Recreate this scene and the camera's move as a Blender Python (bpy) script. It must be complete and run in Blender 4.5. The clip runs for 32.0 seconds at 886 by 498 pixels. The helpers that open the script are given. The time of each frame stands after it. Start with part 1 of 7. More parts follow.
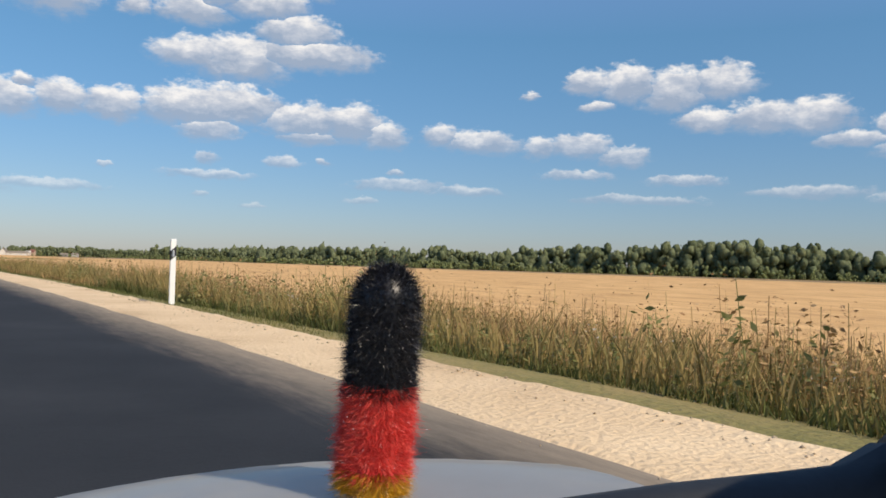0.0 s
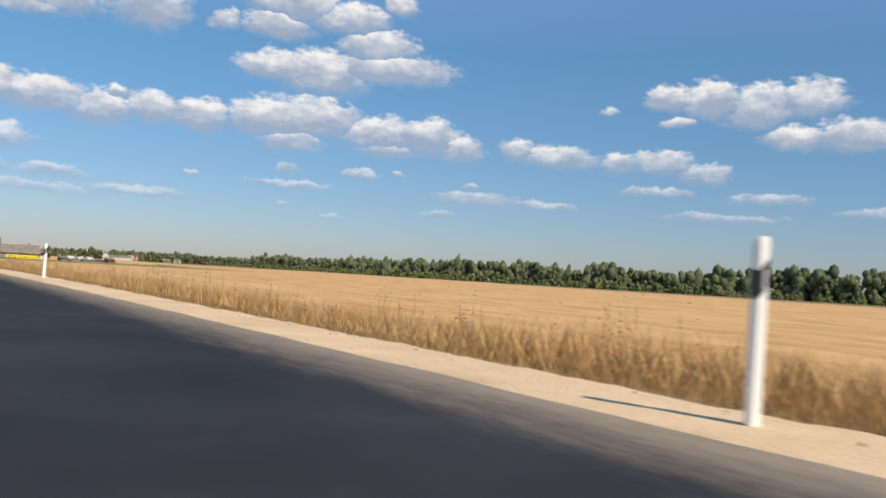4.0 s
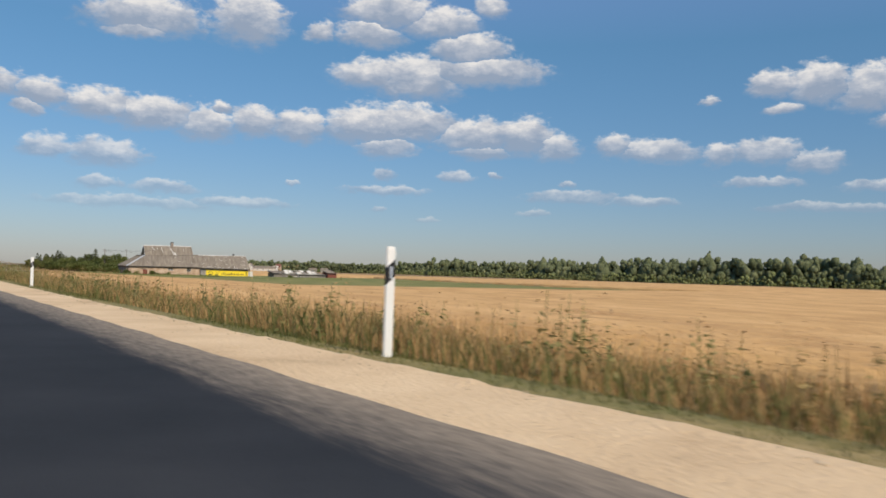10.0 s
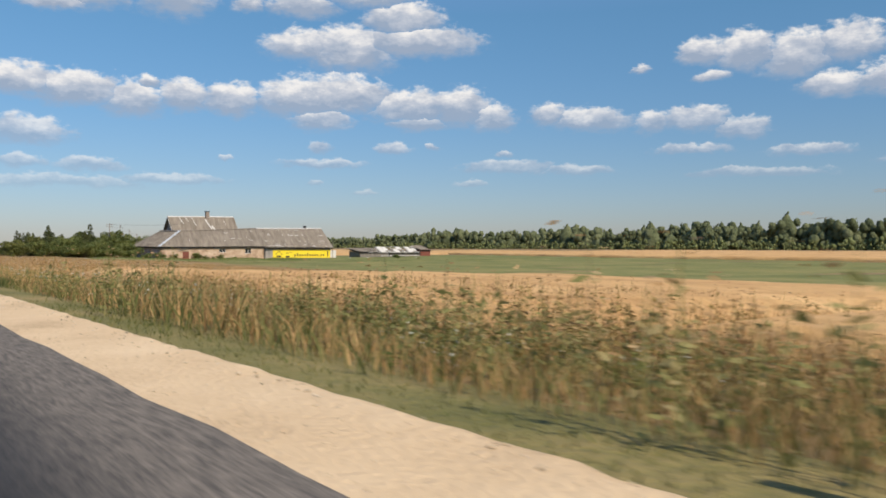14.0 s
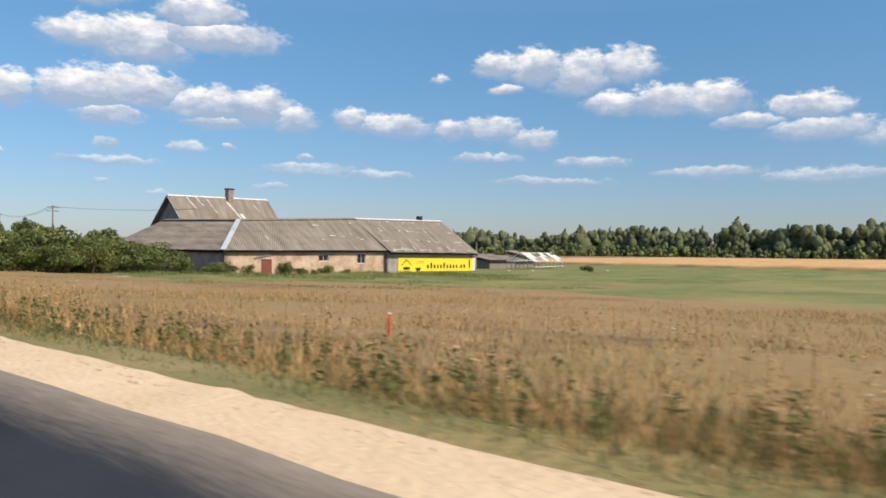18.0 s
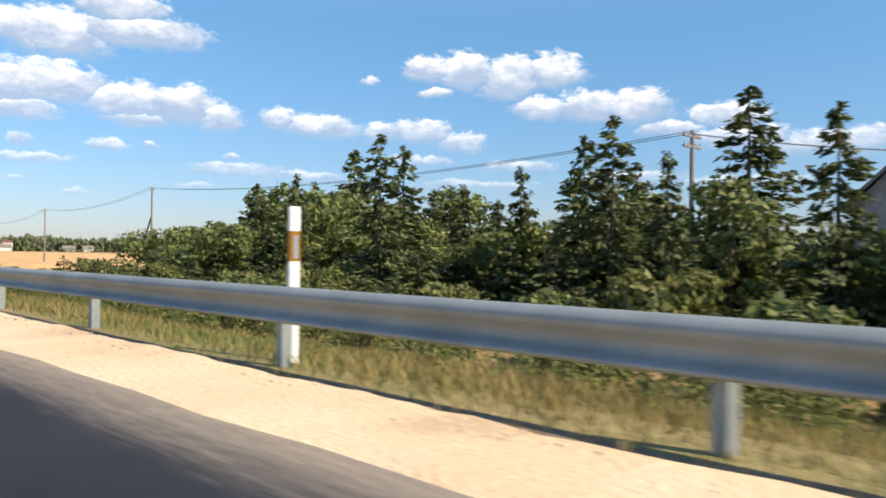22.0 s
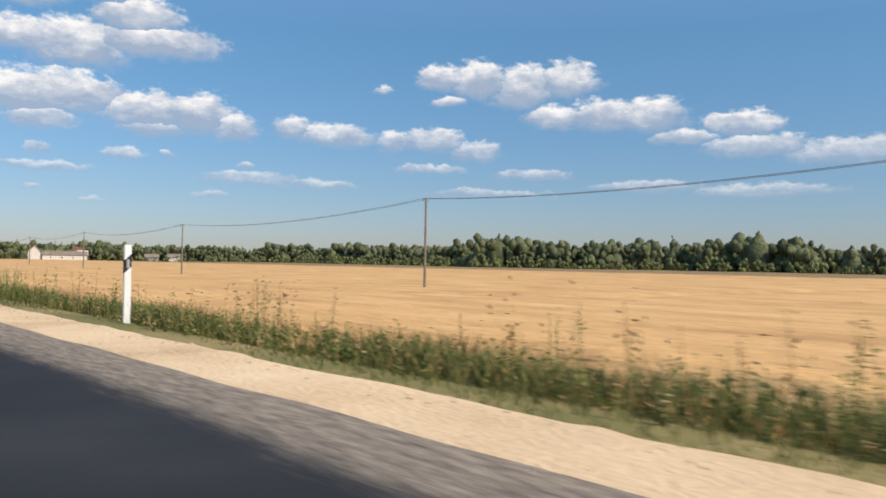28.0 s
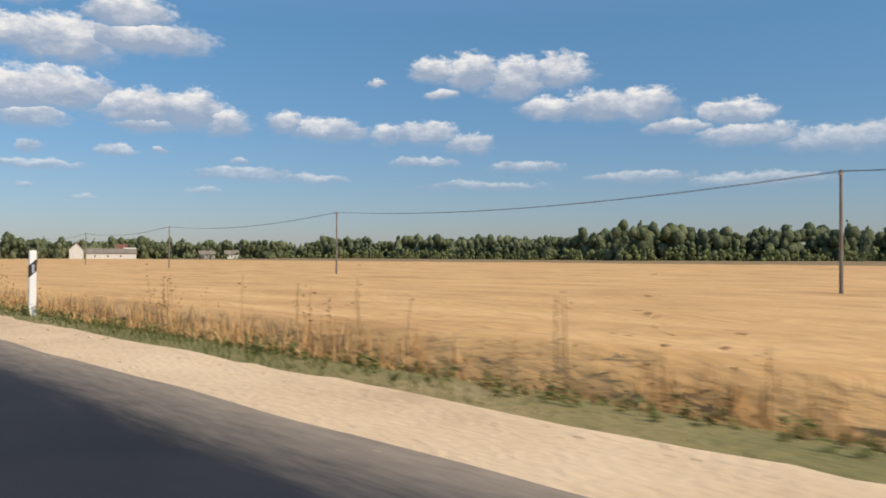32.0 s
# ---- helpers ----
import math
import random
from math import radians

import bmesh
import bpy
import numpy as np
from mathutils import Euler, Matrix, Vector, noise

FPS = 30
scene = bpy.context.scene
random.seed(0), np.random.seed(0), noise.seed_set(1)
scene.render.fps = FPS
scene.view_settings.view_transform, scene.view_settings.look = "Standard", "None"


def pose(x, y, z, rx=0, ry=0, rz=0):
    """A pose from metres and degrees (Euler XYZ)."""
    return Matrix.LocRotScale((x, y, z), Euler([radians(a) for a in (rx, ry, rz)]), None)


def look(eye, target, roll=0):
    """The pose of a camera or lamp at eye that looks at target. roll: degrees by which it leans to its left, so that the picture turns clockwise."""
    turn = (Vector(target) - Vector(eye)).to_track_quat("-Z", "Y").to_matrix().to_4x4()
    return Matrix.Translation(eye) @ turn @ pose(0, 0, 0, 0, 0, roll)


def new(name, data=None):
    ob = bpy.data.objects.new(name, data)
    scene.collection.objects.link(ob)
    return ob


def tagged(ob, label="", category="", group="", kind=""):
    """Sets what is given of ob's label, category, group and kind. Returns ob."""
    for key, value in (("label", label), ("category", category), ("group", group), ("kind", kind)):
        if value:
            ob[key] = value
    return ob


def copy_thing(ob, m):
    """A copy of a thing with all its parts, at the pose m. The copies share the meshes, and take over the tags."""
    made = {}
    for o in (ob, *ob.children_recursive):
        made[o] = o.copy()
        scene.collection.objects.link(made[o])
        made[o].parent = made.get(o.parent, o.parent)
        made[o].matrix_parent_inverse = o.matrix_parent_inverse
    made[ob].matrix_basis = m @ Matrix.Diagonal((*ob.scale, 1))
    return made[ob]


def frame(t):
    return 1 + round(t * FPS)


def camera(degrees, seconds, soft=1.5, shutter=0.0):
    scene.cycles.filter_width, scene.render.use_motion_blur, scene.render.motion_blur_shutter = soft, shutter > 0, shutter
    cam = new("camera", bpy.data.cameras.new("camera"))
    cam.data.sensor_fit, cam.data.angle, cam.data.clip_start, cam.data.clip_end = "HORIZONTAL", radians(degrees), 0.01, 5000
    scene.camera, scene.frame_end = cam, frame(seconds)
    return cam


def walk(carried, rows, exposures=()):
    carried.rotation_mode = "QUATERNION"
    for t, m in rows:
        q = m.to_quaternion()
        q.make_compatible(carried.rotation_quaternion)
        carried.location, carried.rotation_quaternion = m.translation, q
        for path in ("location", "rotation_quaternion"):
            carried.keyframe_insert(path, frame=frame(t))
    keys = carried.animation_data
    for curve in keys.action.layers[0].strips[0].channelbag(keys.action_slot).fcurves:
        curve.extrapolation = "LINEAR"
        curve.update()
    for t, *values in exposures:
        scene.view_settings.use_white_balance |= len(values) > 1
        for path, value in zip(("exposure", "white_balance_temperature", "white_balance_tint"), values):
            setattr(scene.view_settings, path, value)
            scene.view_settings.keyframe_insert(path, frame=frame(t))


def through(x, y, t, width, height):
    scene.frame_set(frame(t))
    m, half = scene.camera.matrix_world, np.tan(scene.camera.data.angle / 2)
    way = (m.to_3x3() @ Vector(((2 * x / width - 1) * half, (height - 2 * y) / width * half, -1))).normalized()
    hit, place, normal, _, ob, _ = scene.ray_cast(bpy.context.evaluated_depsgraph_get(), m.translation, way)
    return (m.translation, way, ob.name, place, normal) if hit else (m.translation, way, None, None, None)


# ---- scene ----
# The camera and its way along the road
cam = camera(57.7, 32.0, soft=1.7, shutter=0.085)
PATH = [
    (0.0, pose(0.00, 0.00, 0.807, 91.23, -1.67, -33.61)),
    (0.0334, pose(0.00, 0.00, 0.807, 91.23, -1.67, -33.61)),
    (0.5, pose(-0.10, 12.80, 0.807, 91.43, -2.01, -33.07)),
    (1.0, pose(-0.40, 25.53, 0.807, 91.59, -2.22, -32.42)),
    (1.5, pose(-0.85, 38.21, 0.807, 91.75, -2.66, -31.85)),
    (2.0, pose(-1.42, 50.83, 0.807, 91.90, -2.60, -31.18)),
    (2.5, pose(-2.10, 63.39, 0.807, 92.02, -2.87, -30.50)),
    (3.0, pose(-2.91, 75.89, 0.807, 92.10, -3.02, -29.76)),
    (3.5, pose(-3.85, 88.32, 0.807, 92.13, -3.25, -29.05)),
    (4.0, pose(-4.90, 100.69, 0.807, 92.00, -3.28, -28.39)),
    (4.5, pose(-6.10, 112.99, 0.807, 91.87, -3.30, -27.60)),
    (5.0, pose(-7.47, 125.22, 0.807, 91.74, -3.33, -26.76)),
    (5.5, pose(-9.00, 137.38, 0.807, 91.62, -3.36, -25.95)),
    (6.0, pose(-10.68, 149.46, 0.807, 91.47, -3.42, -24.98)),
    (6.5, pose(-12.52, 161.46, 0.807, 91.55, -3.24, -24.09)),
    (7.0, pose(-14.50, 173.38, 0.807, 91.68, -2.85, -23.30)),
    (7.5, pose(-16.63, 185.23, 0.807, 91.76, -2.67, -22.90)),
    (8.0, pose(-18.88, 196.99, 0.807, 91.96, -2.37, -22.60)),
    (8.5, pose(-21.26, 208.70, 0.807, 92.06, -2.13, -22.28)),
    (9.0, pose(-23.74, 220.38, 0.807, 92.03, -2.03, -21.95)),
    (9.5, pose(-26.30, 232.03, 0.807, 91.97, -1.80, -21.67)),
    (10.0, pose(-28.90, 243.67, 0.807, 91.79, -1.54, -21.35)),
    (10.5, pose(-31.50, 255.30, 0.807, 91.54, -1.40, -21.31)),
    (11.0, pose(-34.05, 266.94, 0.807, 91.23, -1.19, -21.61)),
    (11.5, pose(-36.53, 278.58, 0.807, 90.99, -0.92, -22.24)),
    (12.0, pose(-38.92, 290.23, 0.807, 90.70, -0.61, -22.94)),
    (12.5, pose(-41.22, 301.90, 0.807, 90.51, -0.38, -23.68)),
    (13.0, pose(-43.44, 313.57, 0.807, 90.26, -0.13, -24.34)),
    (13.5, pose(-45.60, 325.25, 0.807, 90.04, 0.05, -25.02)),
    (14.0, pose(-47.72, 336.93, 0.807, 89.83, 0.01, -25.67)),
    (14.5, pose(-49.81, 348.60, 0.807, 89.89, 0.02, -27.01)),
    (15.0, pose(-51.90, 360.27, 0.807, 90.07, 0.03, -35.43)),
    (15.5, pose(-53.99, 371.93, 0.807, 90.07, 0.18, -41.92)),
    (16.0, pose(-56.09, 383.58, 0.807, 90.11, 0.04, -42.14)),
    (16.5, pose(-58.14, 395.21, 0.807, 90.15, -0.10, -42.62)),
    (17.0, pose(-60.10, 406.83, 0.807, 90.19, -0.25, -43.35)),
    (17.5, pose(-61.91, 418.44, 0.807, 90.22, -0.39, -44.39)),
    (18.0, pose(-63.51, 430.03, 0.807, 90.18, -0.46, -39.79)),
    (18.5, pose(-64.88, 441.63, 0.807, 90.25, -0.68, -39.54)),
    (19.0, pose(-65.98, 453.21, 0.807, 90.35, -0.77, -39.39)),
    (19.5, pose(-66.83, 464.78, 0.807, 90.42, -0.96, -40.41)),
    (20.0, pose(-67.43, 476.32, 0.807, 90.45, -0.69, -41.00)),
    (20.5, pose(-67.82, 487.84, 0.807, 90.51, -0.84, -41.93)),
    (21.0, pose(-68.02, 499.33, 0.807, 90.52, -0.70, -42.97)),
    (21.5, pose(-68.07, 510.79, 0.807, 90.47, -0.72, -44.08)),
    (22.0, pose(-67.98, 522.21, 0.807, 90.40, -0.78, -44.86)),
    (22.5, pose(-67.79, 533.59, 0.807, 90.35, -0.83, -45.48)),
    (23.0, pose(-67.51, 544.93, 0.807, 90.29, -0.66, -45.72)),
    (23.5, pose(-67.17, 556.24, 0.807, 90.34, -0.81, -45.91)),
    (24.0, pose(-66.80, 567.51, 0.807, 90.41, -0.93, -45.86)),
    (24.5, pose(-66.42, 578.77, 0.807, 90.54, -1.06, -46.02)),
    (25.0, pose(-66.03, 590.07, 0.807, 90.67, -1.08, -45.94)),
    (25.5, pose(-65.63, 601.41, 0.807, 90.75, -0.85, -45.82)),
    (26.0, pose(-65.19, 612.77, 0.807, 90.81, -0.74, -45.42)),
    (26.5, pose(-64.72, 624.17, 0.807, 90.86, -0.88, -44.77)),
    (27.0, pose(-64.21, 635.60, 0.807, 90.91, -0.89, -44.55)),
    (27.5, pose(-63.68, 647.06, 0.807, 90.96, -0.90, -44.25)),
    (28.0, pose(-63.13, 658.56, 0.807, 91.00, -0.91, -43.93)),
    (28.5, pose(-62.57, 670.09, 0.807, 91.05, -0.92, -43.62)),
    (29.0, pose(-62.00, 681.65, 0.807, 90.97, -0.81, -43.93)),
    (29.5, pose(-61.43, 693.24, 0.807, 90.85, -0.79, -44.15)),
    (30.0, pose(-60.85, 704.87, 0.807, 90.79, -0.59, -44.05)),
    (30.5, pose(-60.27, 716.53, 0.807, 90.74, -0.40, -44.08)),
    (31.0, pose(-59.72, 728.23, 0.807, 90.68, -0.15, -44.08)),
    (31.5, pose(-59.25, 739.97, 0.807, 90.60, -0.31, -44.32)),
    (32.0, pose(-58.91, 751.74, 0.807, 90.50, -0.08, -44.27)),
]
walk(cam, PATH, exposures=[(0.0, 0.08), (3.0, 0.08), (6.0, -0.02), (9.0, -0.16), (10.2, -0.12), (11.0, 0.06), (14.0, 0.02), (18.0, 0.25), (20.0, 0.42), (21.0, 0.62), (23.5, 0.6), (24.5, 0.45), (26.0, 0.35), (28.5, 0.12), (32.0, 0.0)])

# ---- world, sun ----
SUN_AZ, SUN_EL = 163.0, 43.0
sun = new("sun", bpy.data.lights.new("sun", "SUN"))
sun.data.energy, sun.data.angle, sun.data.color = 4.4, radians(0.55), (1.0, 0.86, 0.68)
_d = Vector((math.sin(radians(SUN_AZ)) * math.cos(radians(SUN_EL)), math.cos(radians(SUN_AZ)) * math.cos(radians(SUN_EL)), math.sin(radians(SUN_EL))))
sun.matrix_world = look(_d * 100, (0, 0, 0))

# clouds: azimuth from the y axis, height of the flat base, half width, height above the base, all in degrees
CLOUD_BANK_HIGH = [
    (0.5, 15.03, 3.6, 2.45), (0.0, 14.62, 2.1, 1.23), (7.2, 15.29, 2.37, 3.26), (12.1, 15.54, 1.08, 1.23), (16.9, 16.81, 3.02, 2.22), (15.8, 15.42, 2.21, 1.69), (20.6, 16.23, 2.64, 1.87),
    (24.3, 17.66, 1.12, 1.22), (22.9, 14.59, 2.64, 1.9), (15.7, 12.73, 2.4, 1.8), (19.1, 12.13, 3.03, 2.82), (23.8, 13.07, 4.15, 1.93)]
CLOUD_BANK_LEFT = [
    (-9.5, 10.0, 3.0, 1.8), (-5.6, 9.79, 1.75, 1.57), (-2.3, 9.29, 2.19, 1.97), (1.2, 8.91, 2.65, 2.03), (4.6, 8.47, 1.84, 2.07), (5.6, 10.19, 0.75, 0.64), (7.9, 8.91, 1.62, 1.99), (10.9, 8.73, 1.75, 2.13),
    (15.8, 8.94, 3.2, 2.43), (18.2, 9.21, 4.02, 2.36), (17.1, 7.97, 2.01, 1.5), (23.5, 8.54, 2.83, 2.17), (23.9, 7.96, 2.02, 0.99), (26.9, 8.43, 2.21, 2.37), (29.1, 7.96, 1.55, 1.69)]
CLOUD_BANK_RIGHT = [
    (33.2, 8.25, 1.22, 1.32), (36.0, 7.8, 2.75, 1.4), (40.3, 7.55, 1.09, 1.32), (43.1, 7.53, 2.11, 1.63), (46.1, 7.0, 1.6, 1.3), (39.5, 11.5, 0.64, 0.56), (43.6, 11.93, 1.5, 1.5), (46.2, 11.45, 1.7, 2.4),
    (49.4, 10.85, 1.95, 2.65), (52.6, 11.5, 1.87, 2.2), (44.0, 10.6, 1.1, 0.7), (51.5, 9.33, 1.83, 1.42), (55.0, 9.24, 2.06, 1.88), (58.4, 9.12, 2.07, 2.04), (62.9, 8.91, 1.19, 1.08), (64.7, 8.56, 1.98, 1.56),
    (60.6, 8.1, 2.1, 0.92), (65.1, 7.11, 3.07, 1.32), (71.0, 6.5, 4.0, 1.6)]
CLOUD_BANK_LOW = [
    (-6.4, 9.06, 0.94, 0.97), (-5.3, 6.46, 1.6, 1.42), (-1.7, 6.25, 2.37, 1.64), (-2.1, 4.74, 1.35, 0.73), (2.0, 4.66, 2.05, 0.75), (-0.2, 3.57, 5.0, 0.74), (7.3, 3.9, 3.21, 0.62),
    (17.0, 6.22, 0.8, 0.72), (22.2, 6.26, 1.15, 0.8), (24.9, 6.35, 0.5, 0.52), (17.1, 5.18, 2.7, 0.6), (16.6, 3.88, 0.6, 0.48), (20.2, 3.29, 0.91, 0.4), (30.2, 4.9, 2.96, 0.79), (35.3, 4.67, 2.48, 0.7)]
CLOUD_BANK_HAZE = [
    (27.8, 3.87, 1.1, 0.52), (42.8, 5.95, 2.3, 0.64), (30.2, 5.92, 0.59, 0.4), (10.5, 5.57, 0.43, 0.39), (50.3, 5.58, 2.33, 0.67), (47.0, 4.3, 4.0, 0.6), (58.0, 4.8, 3.5, 0.7), (66.0, 4.4, 4.0, 0.8)]


def make_world():
    world = bpy.data.worlds.new("summer_sky")
    scene.world = world
    world.cycles.sampling_method, world.cycles.sample_map_resolution = 'MANUAL', 256
    world.use_nodes = True
    nt = world.node_tree
    nt.nodes.clear()

    def n(kind, **props):
        node = nt.nodes.new(kind)
        for k, v in props.items():
            if k == "op":
                node.operation = v
            elif k == "clamp":
                node.use_clamp = v
        return node

    def put(sock, v):
        if isinstance(v, bpy.types.NodeSocket):
            nt.links.new(v, sock)
        else:
            sock.default_value = v

    def m(op, a, b=0.0, c=0.0, clamp=False):
        node = n("ShaderNodeMath", op=op, clamp=clamp)
        for i, v in enumerate((a, b, c)):
            put(node.inputs[i], v)
        return node.outputs[0]

    def vm(op, a, b=(0, 0, 0), c=(0, 0, 0)):
        node = n("ShaderNodeVectorMath", op=op)
        put(node.inputs[0], a), put(node.inputs[1], b)
        if op == "MULTIPLY_ADD":
            put(node.inputs[2], c)
        return node

    def noise_at(vec, scale, detail, rough):
        node = n("ShaderNodeTexNoise")
        put(node.inputs["Vector"], vec)
        node.inputs["Scale"].default_value, node.inputs["Detail"].default_value, node.inputs["Roughness"].default_value = scale, detail, rough
        return node

    tc = n("ShaderNodeTexCoord")
    sep = n("ShaderNodeSeparateXYZ")
    nt.links.new(tc.outputs["Generated"], sep.inputs[0])
    az = m("MULTIPLY", m("ARCTAN2", sep.outputs[0], sep.outputs[1]), 57.2958)
    el = m("MULTIPLY", m("ARCSINE", sep.outputs[2]), 57.2958)
    comb = n("ShaderNodeCombineXYZ")
    put(comb.inputs[0], az), put(comb.inputs[1], el)
    flat = comb.outputs[0]
    # puffs: the field is bent by noise at three sizes
    stretch = vm("MULTIPLY", flat, (0.55, 1.0, 1.0)).outputs[0]
    big = noise_at(stretch, 1.0, 7.0, 0.6)
    warp = vm("MULTIPLY_ADD", vm("SUBTRACT", big.outputs["Color"], (0.5, 0.5, 0.5)).outputs[0], (2.1, 1.15, 0.0), flat).outputs[0]
    w2 = n("ShaderNodeSeparateXYZ")
    put(w2.inputs[0], warp)
    wx, wy = w2.outputs[0], w2.outputs[1]
    best, rel = None, None
    for bank in (CLOUD_BANK_HIGH, CLOUD_BANK_LEFT, CLOUD_BANK_RIGHT, CLOUD_BANK_LOW, CLOUD_BANK_HAZE):
        for a, base, w, h in bank:
            if best is not None:
                # each lump waits for the one before it
                wx = m("MULTIPLY_ADD", best, 1e-9, w2.outputs[0])
            x = m("MULTIPLY_ADD", wx, 0.87 / w, -0.87 * a / w)
            y = m("MULTIPLY_ADD", m("MULTIPLY_ADD", x, 1e-9, w2.outputs[1]), 1.32 / h, -1.32 * (base + 0.4 + 0.27 * h) / h)
            # below its base a cloud ends quickly
            up = y
            y = m("MAXIMUM", y, m("MULTIPLY", y, -1.7))
            r = m("MULTIPLY_ADD", x, x, m("MULTIPLY", y, y))
            if best is None:
                best, rel = r, up
            else:
                rel = m("MULTIPLY_ADD", m("LESS_THAN", r, best), m("SUBTRACT", up, rel), rel)
                best = m("MINIMUM", r, best)
    best = m("SQRT", best)
    fine = noise_at(stretch, 2.2, 8.0, 0.6)
    field = m("MULTIPLY_ADD", m("SUBTRACT", fine.outputs["Fac"], 0.5), 1.0, best)
    # crisp above, melting away below
    def cut(hard, soft):
        mr = n("ShaderNodeMapRange")
        mr.interpolation_type = "SMOOTHSTEP"
        put(mr.inputs[0], field)
        mr.inputs[1].default_value, mr.inputs[2].default_value, mr.inputs[3].default_value, mr.inputs[4].default_value = hard, soft, 0.0, 0.97
        return mr.outputs[0]

    upper = n("ShaderNodeMapRange")
    put(upper.inputs[0], rel)
    upper.inputs[1].default_value, upper.inputs[2].default_value = -0.35, 0.35
    body = n("ShaderNodeMix")
    put(body.inputs[0], upper.outputs[0]), put(body.inputs[2], cut(1.30, 0.30)), put(body.inputs[3], cut(1.14, 0.72))
    # thinner towards the horizon
    thin = n("ShaderNodeMapRange")
    put(thin.inputs[0], el)
    thin.inputs[1].default_value, thin.inputs[2].default_value, thin.inputs[3].default_value, thin.inputs[4].default_value = 3.0, 10.5, 0.24, 0.96
    cover = m("MULTIPLY", body.outputs[0], thin.outputs[0])
    # sunlit tops, blue-grey bases
    lump = noise_at(stretch, 0.9, 6.0, 0.65)
    tone = m("ADD", m("MULTIPLY", rel, 0.95), m("MULTIPLY_ADD", lump.outputs["Fac"], 2.2, -0.97))
    ramp = n("ShaderNodeValToRGB")
    put(ramp.inputs[0], tone)
    e = ramp.color_ramp.elements
    e[0].position, e[0].color = 0.0, (0.36, 0.43, 0.55, 1)
    e[1].position, e[1].color = 0.92, (0.98, 0.94, 0.90, 1)
    mid = e.new(0.45)
    mid.color = (0.58, 0.61, 0.68, 1)
    sky = n("ShaderNodeTexSky")
    sky.sky_type = "NISHITA"
    sky.sun_disc, sky.sun_elevation, sky.sun_rotation = False, radians(SUN_EL), radians(SUN_AZ)
    sky.air_density, sky.dust_density, sky.ozone_density, sky.altitude = 1.0, 0.35, 3.0, 50
    skybg, cloudbg, out = n("ShaderNodeBackground"), n("ShaderNodeBackground"), n("ShaderNodeOutputWorld")
    skybg.inputs[1].default_value, cloudbg.inputs[1].default_value = 0.133, 0.95
    hs = n("ShaderNodeHueSaturation")
    hs.inputs["Saturation"].default_value = 1.1
    put(hs.inputs["Color"], sky.outputs[0])
    clear = n("ShaderNodeMix")
    clear.data_type, clear.blend_type = "RGBA", "MULTIPLY"
    clear.inputs[0].default_value = 1.0
    put(clear.inputs[6], hs.outputs[0])
    # hazier low down, a deeper blue above
    haze = n("ShaderNodeValToRGB")
    put(haze.inputs[0], m("DIVIDE", el, 20.0))
    he = haze.color_ramp.elements
    he[0].position, he[0].color = 0.05, (0.48, 0.49, 0.612, 1)
    he.new(0.3).color = (0.57, 0.64, 0.712, 1)
    he[1].position, he[1].color = 0.80, (0.645, 0.805, 0.812, 1)
    put(clear.inputs[7], haze.outputs[0])
    put(skybg.inputs[0], clear.outputs[2]), put(cloudbg.inputs[0], ramp.outputs[0])
    mixs = n("ShaderNodeMixShader")
    put(mixs.inputs[0], cover)
    nt.links.new(skybg.outputs[0], mixs.inputs[1]), nt.links.new(cloudbg.outputs[0], mixs.inputs[2])
    nt.links.new(mixs.outputs[0], out.inputs[0])


make_world()


